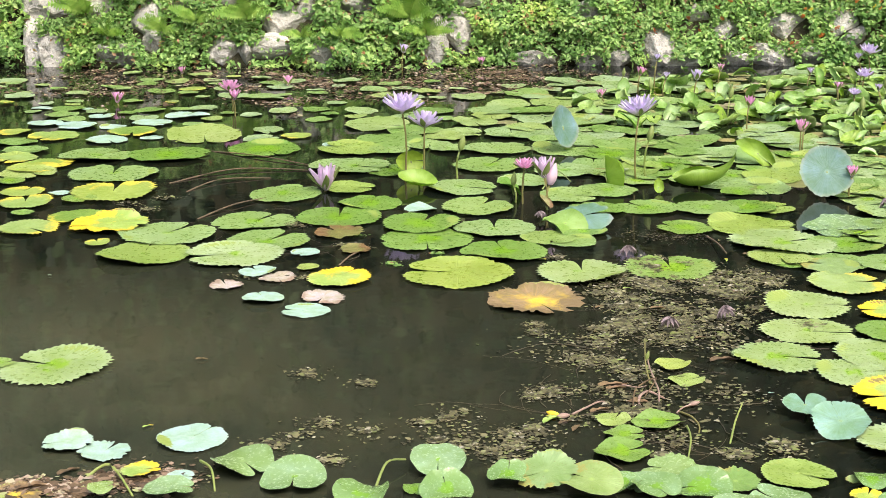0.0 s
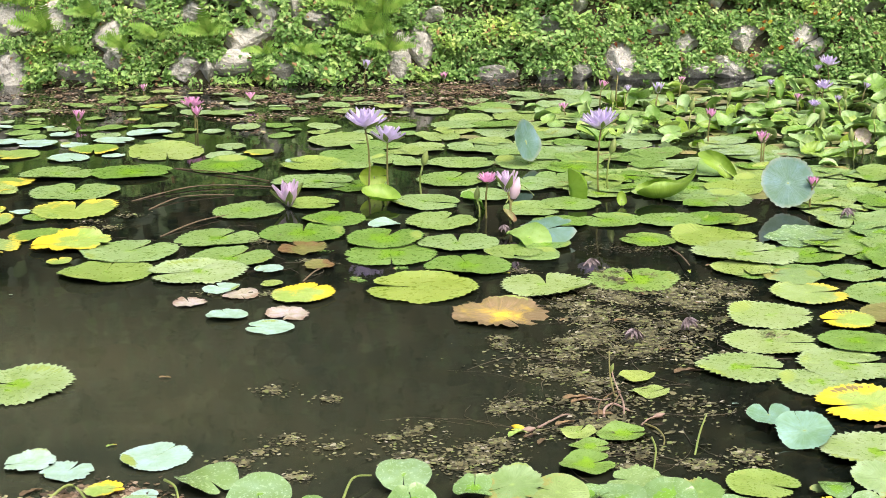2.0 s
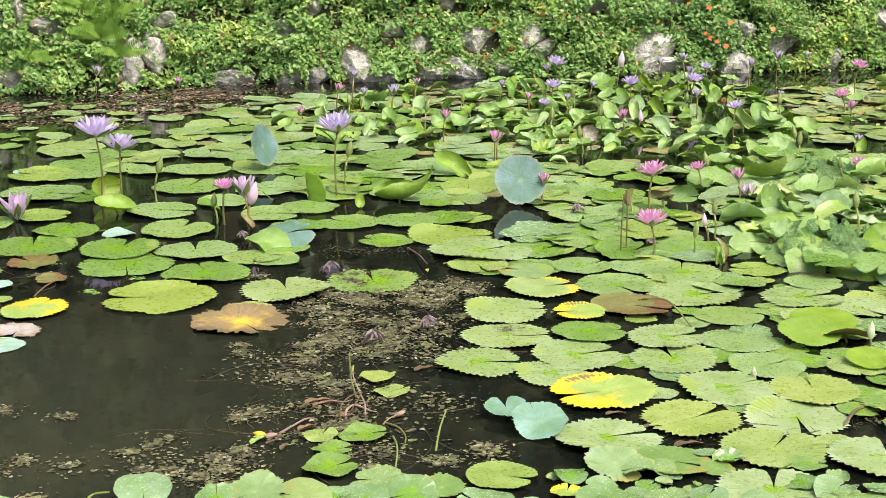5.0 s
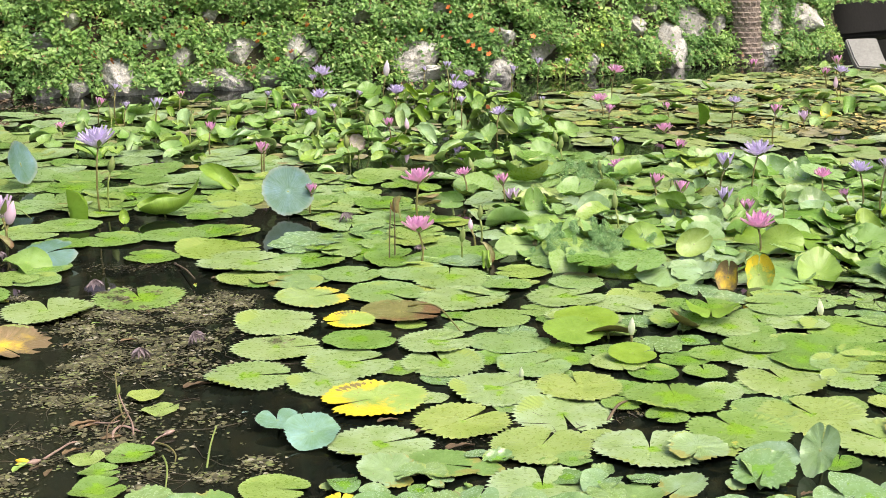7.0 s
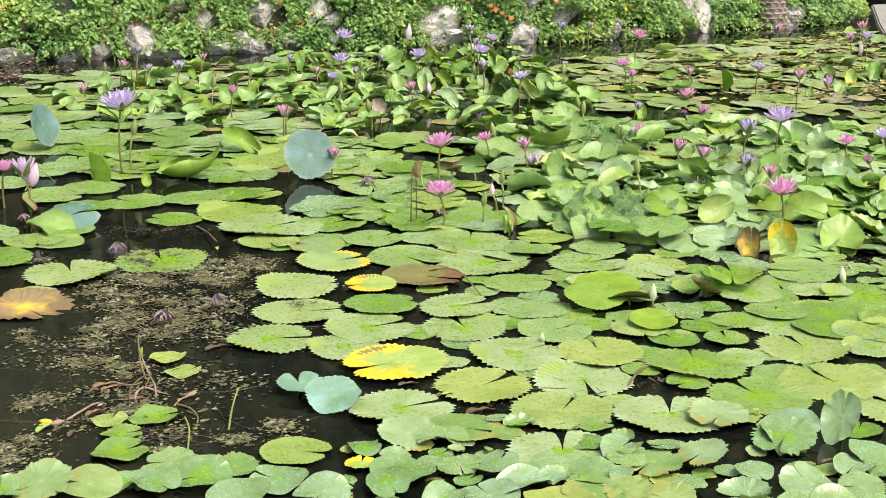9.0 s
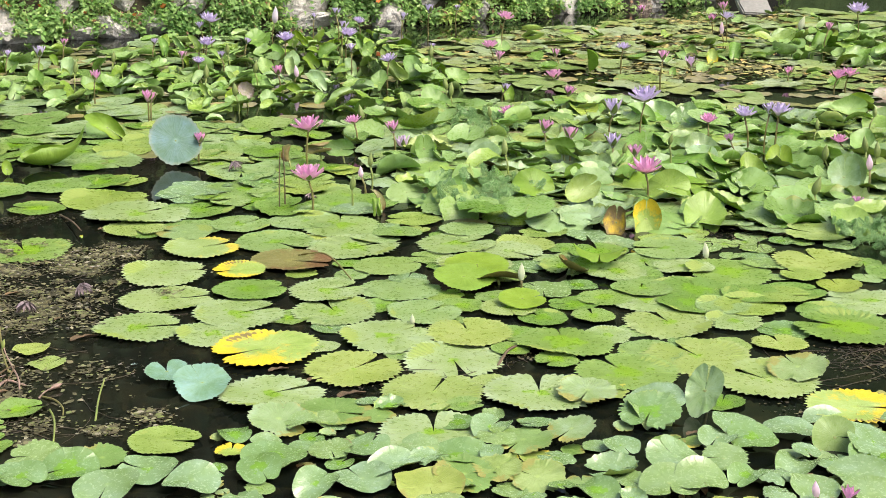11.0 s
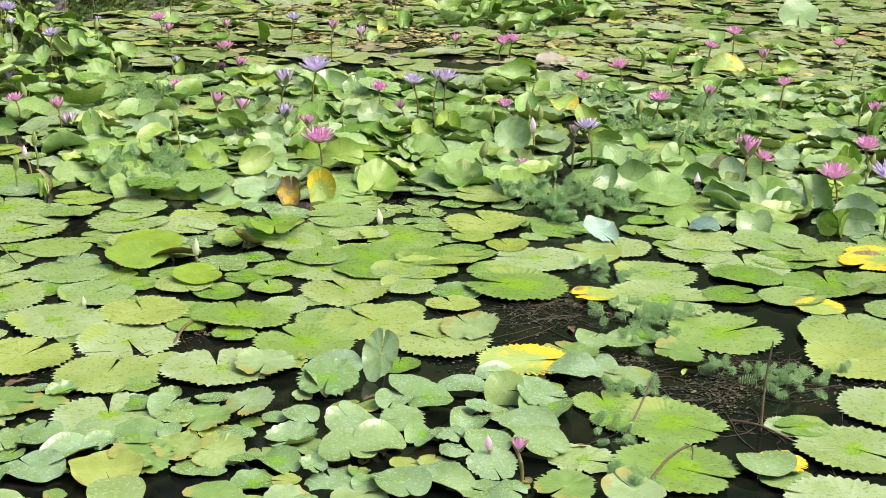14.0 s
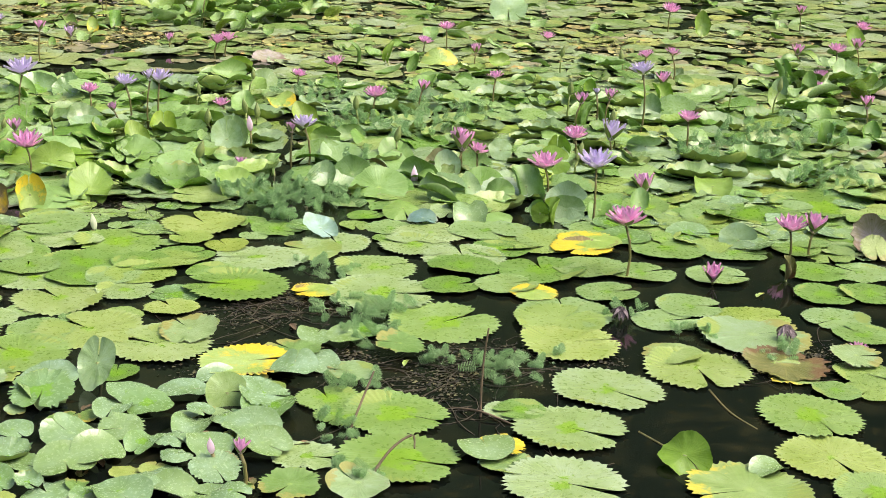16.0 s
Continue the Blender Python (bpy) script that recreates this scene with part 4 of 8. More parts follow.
for x, z in ((-3.05, 0.13), (2.6, 0.5), (2.75, 0.42), (4.0, 0.42), (5.6, 0.25), (6.0, 0.3), (3.2, 0.45)):
    bank_flower(x, z, 0.022, "yellow")


# ---- tree trunk, slab and dark culvert at the end of the bank ----
def trunk(x, y):
    """Palm trunk, covered with the stubs of old leaf bases in staggered rows."""
    verts, faces = [], []
    n, rows, tall = 78, 250, 2.6
    rng = random.Random(17)
    stub = [[rng.uniform(0.5, 1.2) for _ in range(13)] for _ in range(70)]
    for i in range(rows):
        z = -0.1 + tall * i / (rows - 1)
        r0 = 0.135 + 0.05 * math.exp(-max(0, z) * 5)
        row, v = divmod(z / 0.045 + 10, 1.0)
        for k in range(n):
            u = 13 * k / n + 0.5 * (int(row) % 2)
            col, w = divmod(u, 1.0)
            out = v ** 1.5 * max(0.0, 1 - abs(2 * w - 1) ** 1.5) * stub[int(row) % 70][int(col) % 13]
            r, a = r0 * (0.94 + 0.17 * out), 2 * math.pi * k / n
            verts.append((r * math.cos(a) - 0.06 * z, r * math.sin(a), z))
    for i in range(rows - 1):
        for k in range(n):
            faces.append((i * n + k, i * n + (k + 1) % n, (i + 1) * n + (k + 1) % n, (i + 1) * n + k))
    ob = new("tree_trunk", mesh_of("tree_trunk", verts, faces, (BARK,), smooth=False))
    ob.matrix_basis = pose(x, y, 0)
    return tagged(ob, "rough scaly brown palm trunk rising from the bank", "tree trunk")


trunk(7.294, 11.546)


def block(name, size, m, at, bev=0.03, rough=0.02):
    bm = bmesh.new()
    bmesh.ops.create_cube(bm, size=1.0)
    for v in bm.verts:
        v.co = Vector((v.co.x * size[0], v.co.y * size[1], v.co.z * size[2]))
    bmesh.ops.bevel(bm, geom=bm.edges[:], offset=bev, segments=2, affect="EDGES")
    bmesh.ops.subdivide_edges(bm, edges=bm.edges[:], cuts=2, use_grid_fill=True)
    for v in bm.verts:
        v.co += Vector([rough * noise.noise(v.co * 5 + Vector((k * 9, 0, 0))) for k in range(3)])
    me = bpy.data.meshes.new(name)
    bm.to_mesh(me)
    me.materials.append(m)
    ob = new(name, me)
    ob.matrix_basis = at
    return ob


tagged(block("stone_slab", (0.28, 0.40, 0.06), CONCRETE, pose(8.05, 10.80, 0.105, 34, 0, -14), 0.012, 0.012), "pale grey stone slab sloping into the water", "stone slab")
# solid block in place of the hollow, its shade painted near black
tagged(block("culvert", (2.2, 0.5, 1.0), CULVERT_SHADE, pose(9.3, 13.2, 0.5, 0, 0, 20), 0.05), "dark overgrown culvert mouth in shade", "culvert", kind="structure")

FAR_PADS = []


def far_pad(x, y, r, turn):
    PLACED.append((x, y, r))
    FAR_PADS.append((x, y, r, turn))


# ---- lily pads, from the open water to the far side ----
far_pad(-2.259, 10.749, 0.072, 224)
far_pad(-1.751, 10.658, 0.092, 267)
pad(-3.033, 10.360, 0.119, 286, "L")
far_pad(-2.039, 10.193, 0.078, 339)
pad(-1.695, 9.959, 0.086, 266, "y")
far_pad(-1.558, 10.190, 0.078, 332)
far_pad(-1.174, 9.592, 0.144, 10)
far_pad(-1.820, 9.128, 0.096, 168)
far_pad(-1.497, 9.190, 0.088, 340)
pad(-1.731, 9.412, 0.045, 234, "y")
pad(-2.793, 9.396, 0.054, 324, "y")
pad(-2.505, 9.196, 0.067, 41, "b")
pad(-2.212, 9.152, 0.035, 169, "b")
pad(-2.063, 8.882, 0.082, 89, "b")
pad(-2.342, 8.648, 0.103, 196, "b")
pad(-2.136, 8.553, 0.119, 207, "b")
pad(-1.918, 8.533, 0.079, 5, "b")
pad(-1.860, 8.125, 0.117, 300, "b")
pad(-1.550, 8.919, 0.134, 78, "b")
far_pad(-1.794, 8.820, 0.102, 101)
pad(-1.709, 8.645, 0.116, 330, "b")
pad(-1.765, 8.350, 0.145, 276, "y")
pad(-1.628, 8.192, 0.063, 57, "b")
far_pad(-1.342, 8.259, 0.235, 280)
far_pad(-1.001, 8.418, 0.100, 287)
far_pad(-1.008, 8.154, 0.110, 50)
pad(-0.822, 8.239, 0.087, 222, "y")
pad(-0.959, 7.842, 0.189, 300, "g")
pad(-1.436, 7.690, 0.208, 0, "g")
pad(-1.815, 7.662, 0.185, 46, "g")
pad(-1.633, 7.233, 0.210, 95, "g")
pad(-1.543, 6.825, 0.205, 95, "y")
pad(-2.017, 7.471, 0.130, 1, "y")
pad(-2.053, 7.235, 0.133, 314, "l")
pad(-2.094, 7.038, 0.075, 75, "l")
pad(-1.967, 6.827, 0.106, 78, "y")
pad(-1.786, 6.790, 0.050, 354, "b")
pad(-1.665, 6.672, 0.078, 314, "l")
pad(-1.889, 6.594, 0.128, 104, "y")
pad(-1.844, 6.386, 0.050, 346, "g")
pad(-1.580, 6.322, 0.135, 260, "y")
pad(-2.447, 8.371, 0.097, 194, "y")
pad(-2.184, 8.229, 0.143, 244, "y")
far_pad(-2.342, 8.060, 0.124, 74)
far_pad(-2.228, 7.817, 0.121, 339)
pad(-2.224, 7.589, 0.117, 249, "y")
pad(-2.055, 7.345, 0.128, 348, "y")
pad(-1.749, 6.131, 0.129, 322, "y")
pad(-1.424, 6.169, 0.168, 200, "Y", "rag")
pad(-1.145, 6.023, 0.201, 60, "g")
pad(-1.175, 5.700, 0.183, 90, "g")
pad(-0.817, 5.682, 0.188, 200, "l")
pad(-0.809, 6.237, 0.176, 60, "g")
pad(-0.714, 5.901, 0.178, 60, "g")
pad(-1.399, 5.876, 0.051, 108, "y")
pad(-0.731, 6.762, 0.170, 60, "g")
pad(-0.437, 6.881, 0.123, 350, "g")
pad(-0.329, 6.587, 0.147, 80, "g")
pad(-0.451, 6.317, 0.184, 90, "g")
pad(-0.432, 6.039, 0.100, 130, "c", "rag")
pad(-0.468, 7.393, 0.207, 340, "g")
pad(-0.496, 7.840, 0.181, 150, "g")
pad(-0.567, 8.001, 0.093, 60, "b")
far_pad(-0.382, 8.580, 0.198, 0)
far_pad(-0.739, 8.775, 0.084, 52)
far_pad(-0.786, 9.143, 0.088, 23)
far_pad(-0.525, 8.873, 0.077, 108)
far_pad(-0.293, 8.100, 0.203, 217)
pad(-0.098, 6.475, 0.075, 20, "b", "round")
pad(-0.346, 5.766, 0.062, 1, "c", "rag")
pad(-0.543, 5.715, 0.058, 244, "b")
pad(-0.696, 5.439, 0.070, 122, "b")
pad(-0.791, 5.273, 0.064, 112, "s", "rag")
pad(-0.616, 5.362, 0.063, 295, "s", "rag")
pad(-0.384, 5.346, 0.120, 60, "Y")
pad(-0.513, 5.501, 0.043, 173, "l")
pad(-0.634, 5.096, 0.075, 114, "b")
pad(-0.472, 4.961, 0.082, 173, "b")
pad(-0.424, 5.109, 0.078, 254, "s", "rag")
pad(-1.189, 4.396, 0.164, 160, "l")
pad(-1.371, 4.406, 0.054, 30, "l")
pad(-0.999, 3.782, 0.067, 200, "b", "rag")
pad(-0.888, 3.732, 0.070, 70, "b", "rag")
pad(-0.673, 3.820, 0.098, 60, "b")
pad(-0.762, 3.586, 0.050, 21, "Y", "rag")
pad(-0.658, 3.561, 0.035, 351, "b")
pad(-0.510, 3.621, 0.085, 310, "G", "droop")
pad(-0.372, 3.533, 0.086, 270, "G", "lobed")
pad(-0.668, 3.460, 0.064, 8, "G", "lobed")
pad(-0.013, 3.620, 0.076, 270, "G", "saddle")
pad(0.008, 3.449, 0.075, 100, "G", "round")
pad(-0.198, 3.440, 0.087, 260, "G", "round")
pad(-0.069, 3.492, 0.035, 270, "g", "round")
pad(-1.040, 3.461, 0.062, 304, "r", "rag")
pad(-0.834, 3.461, 0.034, 7, "G", "lobed")
far_pad(0.188, 8.672, 0.150, 284)
far_pad(0.388, 8.303, 0.179, 90)
pad(0.292, 7.868, 0.176, 20, "g")
pad(0.034, 7.853, 0.109, 132, "g")
far_pad(0.415, 9.287, 0.143, 208)
pad(0.655, 7.850, 0.182, 3, "g")
far_pad(0.516, 8.867, 0.102, 17)
pad(0.233, 7.432, 0.187, 65, "g")
pad(0.083, 6.903, 0.178, 344, "g")
pad(0.154, 6.496, 0.160, 60, "g")
pad(-0.094, 6.184, 0.162, 71, "g")
pad(-0.067, 5.944, 0.200, 272, "g")
pad(0.216, 6.114, 0.166, 90, "g")
pad(0.241, 5.738, 0.177, 100, "g")
pad(0.055, 5.420, 0.203, 170, "g")
pad(0.522, 5.434, 0.177, 90, "l")
pad(0.863, 5.504, 0.174, 90, "l")
pad(0.319, 5.072, 0.169, 300, "r", "rag")
pad(0.771, 6.839, 0.139, 335, "g")
pad(0.589, 6.720, 0.143, 339, "g")
pad(0.677, 6.439, 0.125, 124, "g")
pad(0.909, 6.493, 0.139, 128, "g")
pad(0.519, 5.896, 0.103, 189, "g")
pad(0.430, 5.942, 0.116, 279, "g")
pad(0.579, 6.054, 0.106, 39, "g")
pad(1.170, 6.470, 0.141, 20, "g")
pad(1.450, 6.490, 0.120, 20, "g")
pad(1.306, 6.158, 0.188, 350, "g")
pad(1.016, 6.110, 0.113, 150, "l")
pad(1.372, 5.866, 0.205, 20, "l")
pad(1.308, 5.632, 0.115, 269, "l")
pad(1.618, 5.847, 0.148, 30, "g")
pad(1.512, 5.574, 0.130, 287, "g")
pad(1.400, 7.152, 0.152, 13, "g")
pad(1.785, 7.257, 0.154, 340, "g")
pad(2.073, 7.494, 0.174, 33, "g")
far_pad(1.247, 7.959, 0.169, 123)
far_pad(0.874, 8.213, 0.142, 220)
pad(1.061, 7.499, 0.159, 331, "g")
pad(-0.236, 7.294, 0.141, 122, "g")
far_pad(-0.502, 9.078, 0.105, 333)
far_pad(-0.048, 9.075, 0.122, 196)
pad(-0.230, 9.402, 0.108, 112, "y")
far_pad(0.171, 9.630, 0.129, 114)
pad(0.615, 9.627, 0.111, 64, "L")
far_pad(0.840, 10.121, 0.136, 28)
far_pad(0.855, 8.668, 0.150, 54)
far_pad(-0.158, 8.395, 0.178, 248)
far_pad(0.084, 8.304, 0.144, 359)
pad(0.701, 4.390, 0.057, 20, "l", "lobed")
pad(0.724, 4.265, 0.055, 20, "l", "lobed")
pad(0.470, 3.948, 0.052, 58, "l", "lobed")
pad(0.592, 3.927, 0.074, 17, "l", "lobed")
pad(0.487, 3.833, 0.055, 355, "l", "lobed")
pad(0.465, 3.710, 0.077, 20, "l", "lobed")
pad(0.254, 3.532, 0.077, 192, "L", "rag")
pad(0.362, 3.491, 0.083, 146, "L", "round")
pad(0.162, 3.532, 0.059, 85, "G", "saddle")
pad(0.454, 3.504, 0.053, 214, "G", "round")
pad(0.517, 3.458, 0.064, 297, "G", "saddle")
pad(0.628, 3.457, 0.076, 164, "G", "round")
pad(0.717, 3.490, 0.063, 152, "L", "rag")
pad(2.066, 5.384, 0.171, 68, "l")
pad(1.474, 5.279, 0.141, 8, "y")
pad(1.263, 5.004, 0.148, 353, "l")
pad(1.199, 4.726, 0.150, 353, "l")
pad(1.043, 4.474, 0.142, 348, "l")
pad(1.512, 4.925, 0.095, 178, "Y")
pad(1.724, 4.976, 0.148, 328, "c", "flat")
pad(1.480, 4.708, 0.123, 358, "g")
pad(1.375, 4.493, 0.149, 8, "l")
pad(1.239, 4.327, 0.115, 8, "l")
pad(1.341, 4.112, 0.157, 188, "Y")
pad(1.243, 3.770, 0.146, 8, "l")
pad(1.716, 4.590, 0.135, 8, "l")
pad(1.665, 4.388, 0.138, 88, "l")
pad(1.954, 4.522, 0.139, 8, "g")
pad(1.927, 4.260, 0.123, 18, "g")
pad(1.720, 4.086, 0.142, 18, "l")
pad(1.969, 4.010, 0.136, 78, "l")
pad(1.826, 3.820, 0.143, 258, "l")
pad(1.527, 3.867, 0.147, 28, "l")
pad(1.359, 3.574, 0.106, 328, "L")
pad(1.194, 3.550, 0.082, 318, "L", "rag")
pad(0.892, 3.565, 0.094, 328, "g")
pad(1.063, 3.520, 0.046, 0, "G", "droop")
pad(1.664, 3.613, 0.144, 48, "l")
pad(1.546, 3.349, 0.139, 68, "l")
pad(1.354, 6.479, 0.128, 35, "g")
pad(1.977, 6.400, 0.168, 252, "g")
pad(1.915, 6.130, 0.174, 330, "g")
pad(1.889, 5.885, 0.155, 215, "g")
pad(1.953, 5.495, 0.135, 272, "g")
pad(1.711, 5.544, 0.124, 27, "g")
pad(1.468, 5.505, 0.111, 145, "L")
pad(1.358, 5.615, 0.124, 42, "g")
pad(2.002, 5.070, 0.168, 8, "l")
pad(2.022, 4.794, 0.120, 358, "g")
pad(1.751, 5.239, 0.150, 292, "g")
pad(2.229, 5.183, 0.097, 94, "g")
pad(2.377, 5.365, 0.112, 151, "g")
pad(2.129, 5.163, 0.096, 348, "g")
pad(2.377, 4.956, 0.156, 8, "l")
pad(2.512, 4.780, 0.122, 295, "l")
pad(2.503, 5.127, 0.108, 340, "g")
pad(2.214, 4.840, 0.081, 152, "g")
pad(2.228, 4.731, 0.080, 164, "g")
pad(1.606, 7.131, 0.155, 251, "g")
pad(1.555, 7.587, 0.165, 161, "g")
pad(2.263, 6.793, 0.138, 93, "g")
pad(2.229, 5.919, 0.133, 134, "g")
pad(2.321, 5.699, 0.129, 41, "g")
pad(1.932, 3.485, 0.150, 65, "l")
pad(2.199, 3.819, 0.145, 70, "l")
pad(2.235, 3.513, 0.145, 95, "l")
pad(2.609, 3.860, 0.152, 85, "l")
pad(2.511, 3.559, 0.154, 95, "l")
pad(2.577, 3.315, 0.149, 105, "l")
pad(2.879, 4.111, 0.138, 65, "g")
pad(2.715, 4.194, 0.107, 55, "g")
pad(3.123, 4.255, 0.154, 355, "l")
pad(3.172, 3.965, 0.118, 355, "g")
pad(3.499, 4.236, 0.163, 75, "l")
pad(3.336, 4.112, 0.078, 111, "g")
pad(3.093, 3.579, 0.170, 125, "l")
pad(3.368, 3.778, 0.157, 135, "l")
pad(2.811, 3.556, 0.083, 75, "l")
pad(2.805, 3.782, 0.095, 331, "l")
pad(2.023, 3.829, 0.061, 320, "l")
pad(2.100, 3.688, 0.063, 201, "l")
pad(2.363, 3.834, 0.075, 155, "l")
pad(2.256, 4.060, 0.082, 97, "g")
pad(2.550, 4.162, 0.090, 7, "l")
pad(2.413, 4.005, 0.073, 73, "l")
pad(2.196, 4.181, 0.093, 256, "l")
pad(2.907, 5.250, 0.145, 287, "l")
pad(2.619, 4.858, 0.118, 258, "l")
pad(2.324, 4.695, 0.133, 254, "l")
pad(2.627, 4.527, 0.122, 225, "l")
pad(2.741, 4.402, 0.111, 214, "l")
pad(2.912, 4.485, 0.103, 248, "g")
pad(3.005, 4.367, 0.112, 106, "l")
pad(2.778, 4.349, 0.110, 229, "g")
pad(2.817, 4.647, 0.116, 76, "g")
pad(3.073, 4.581, 0.138, 150, "g")
pad(2.400, 3.650, 0.102, 252, "g")
pad(2.040, 3.406, 0.086, 224, "L", "rag")
pad(2.091, 3.430, 0.079, 81, "y", "rag")
pad(2.865, 3.927, 0.094, 315, "g")
pad(3.027, 3.992, 0.106, 209, "g")
pad(1.121, 3.447, 0.042, 172, "G", "droop")
pad(1.027, 3.430, 0.042, 65, "Y", "rag")
pad(0.806, 3.400, 0.076, 142, "G", "round")
pad(1.052, 3.281, 0.070, 269, "G", "lobed")
pad(1.108, 3.339, 0.083, 208, "G", "saddle")
pad(1.254, 3.332, 0.055, 262, "G", "rag")
pad(1.360, 3.167, 0.076, 5, "G", "lobed")
pad(1.263, 3.147, 0.074, 100, "G", "lobed")
pad(1.684, 3.289, 0.063, 35, "G", "droop")
pad(1.720, 3.185, 0.081, 207, "L", "rag")
pad(1.605, 3.133, 0.037, 241, "G", "lobed")
pad(1.929, 3.048, 0.049, 273, "G", "droop")
pad(2.019, 2.941, 0.078, 101, "G", "round")
pad(1.744, 2.861, 0.065, 278, "G", "droop")
pad(2.168, 3.260, 0.081, 288, "G", "lobed")
pad(2.100, 3.182, 0.083, 223, "G", "rag")
pad(2.261, 3.029, 0.063, 326, "G", "droop")
pad(2.390, 2.972, 0.070, 319, "G", "round")
pad(2.258, 2.951, 0.068, 161, "G", "round")
pad(2.525, 2.834, 0.056, 165, "G", "rag")
pad(2.276, 2.792, 0.071, 35, "G", "round")
pad(2.367, 2.670, 0.076, 276, "G", "saddle")
pad(2.508, 2.783, 0.067, 312, "G", "rag")
pad(0.568, 3.575, 0.070, 147, "G", "rag")
pad(0.504, 3.514, 0.063, 224, "G", "lobed")
pad(0.693, 3.322, 0.078, 234, "G", "round")
pad(0.882, 3.273, 0.073, 238, "G", "lobed")
pad(1.143, 3.131, 0.067, 37, "G", "lobed")
pad(1.386, 3.024, 0.087, 256, "L", "round")
pad(1.487, 3.049, 0.075, 184, "L", "rag")
pad(1.576, 3.044, 0.062, 215, "L", "rag")
pad(1.648, 2.978, 0.068, 126, "L", "rag")
pad(1.851, 3.168, 0.065, 199, "L", "rag")
pad(1.993, 2.792, 0.068, 254, "G", "round")
pad(2.111, 2.775, 0.057, 204, "G", "saddle")
pad(2.221, 2.658, 0.067, 234, "G", "round")
pad(1.724, 3.088, 0.056, 345, "y", "rag")
pad(1.338, 3.295, 0.060, 33, "G", "saddle")
pad(1.455, 3.244, 0.054, 134, "G", "saddle")
pad(3.389, 3.206, 0.180, 312, "l")
pad(3.591, 3.429, 0.146, 342, "l")
pad(3.903, 3.300, 0.151, 52, "l")
pad(3.990, 3.017, 0.159, 52, "g")
pad(3.621, 3.113, 0.099, 342, "g")
pad(3.766, 2.988, 0.108, 342, "g")
pad(3.766, 2.874, 0.083, 41, "Y")
pad(3.335, 2.892, 0.175, 352, "l")
pad(2.708, 2.501, 0.139, 292, "l")
pad(2.512, 2.303, 0.144, 297, "l")
pad(2.312, 2.566, 0.071, 282, "G", "droop")
pad(2.481, 2.737, 0.081, 209, "G", "round")
pad(2.654, 2.696, 0.084, 62, "l")
pad(2.612, 2.589, 0.082, 189, "l")
pad(2.998, 2.974, 0.059, 337, "G", "lobed")
pad(3.052, 2.810, 0.075, 132, "L", "rag")
pad(2.942, 2.317, 0.061, 43, "l")
pad(2.693, 2.102, 0.075, 341, "L")
pad(2.737, 2.173, 0.063, 10, "Y", "rag")
pad(2.659, 3.024, 0.132, 332, "Y")
pad(2.813, 2.909, 0.081, 76, "G", "round")
pad(2.939, 3.043, 0.056, 27, "G", "lobed")
pad(2.702, 2.881, 0.072, 31, "G", "saddle")
pad(2.533, 2.996, 0.066, 335, "G", "round")
pad(2.832, 2.792, 0.070, 129, "L")
pad(2.820, 3.011, 0.081, 99, "L", "rag")
pad(2.884, 4.168, 0.109, 182, "l")
pad(2.662, 4.080, 0.124, 174, "l")
pad(2.789, 3.996, 0.115, 47, "g")
pad(2.949, 3.891, 0.115, 287, "g")
pad(3.092, 3.951, 0.118, 322, "g")
pad(3.555, 3.729, 0.120, 108, "L")
pad(3.689, 3.724, 0.122, 62, "l")
pad(3.879, 3.516, 0.131, 109, "l")
pad(4.039, 3.582, 0.135, 3, "l")
pad(4.217, 3.466, 0.135, 261, "g")
pad(4.190, 3.313, 0.132, 96, "g")
pad(4.330, 3.221, 0.143, 335, "g")
pad(4.301, 3.077, 0.109, 183, "Y")
pad(4.128, 2.925, 0.124, 356, "g")
pad(3.226, 3.349, 0.073, 158, "Y")
pad(2.694, 3.324, 0.085, 84, "L", "rag")
pad(2.364, 2.470, 0.082, 307, "l", "rag")
pad(2.145, 2.547, 0.062, 257, "G", "rag")
pad(2.011, 2.549, 0.071, 113, "G", "saddle")
pad(1.908, 2.585, 0.076, 255, "G", "round")
pad(2.217, 2.369, 0.072, 193, "L", "rag")
pad(2.326, 2.258, 0.078, 95, "L", "round")
pad(3.687, 2.688, 0.154, 46, "g")
pad(3.613, 2.654, 0.150, 2, "g")
pad(3.472, 2.504, 0.153, 331, "l")
pad(3.265, 2.222, 0.154, 271, "l")
pad(3.582, 2.131, 0.158, 231, "l")
pad(2.966, 2.124, 0.146, 286, "l")
pad(2.695, 1.938, 0.145, 291, "l")
pad(3.502, 1.730, 0.147, 236, "l")
pad(3.303, 1.562, 0.135, 241, "l")
pad(2.986, 1.617, 0.148, 151, "y")
pad(3.118, 1.639, 0.055, 166, "G", "round")
pad(2.962, 2.289, 0.068, 154, "g")
pad(3.950, 2.711, 0.109, 331, "g")
pad(3.872, 2.427, 0.108, 331, "g")
pad(4.090, 2.251, 0.123, 331, "g")
pad(4.046, 2.454, 0.112, 311, "g")
pad(3.955, 2.162, 0.178, 331, "L")
pad(4.542, 2.866, 0.147, 61, "g")
pad(4.236, 2.771, 0.120, 341, "g")
pad(4.178, 2.910, 0.109, 331, "g")
pad(4.401, 2.565, 0.108, 311, "g")
pad(4.703, 2.358, 0.112, 296, "g")
pad(4.485, 2.200, 0.106, 300, "g")
pad(4.297, 2.063, 0.110, 170, "g")
pad(4.224, 1.930, 0.098, 77, "g")
pad(3.904, 1.773, 0.091, 273, "g")
pad(3.972, 1.833, 0.075, 311, "L", "rag")
pad(3.794, 1.966, 0.123, 350, "c", "rag")
pad(3.744, 1.921, 0.081, 155, "y", "rag")
pad(3.793, 1.701, 0.071, 173, "g")
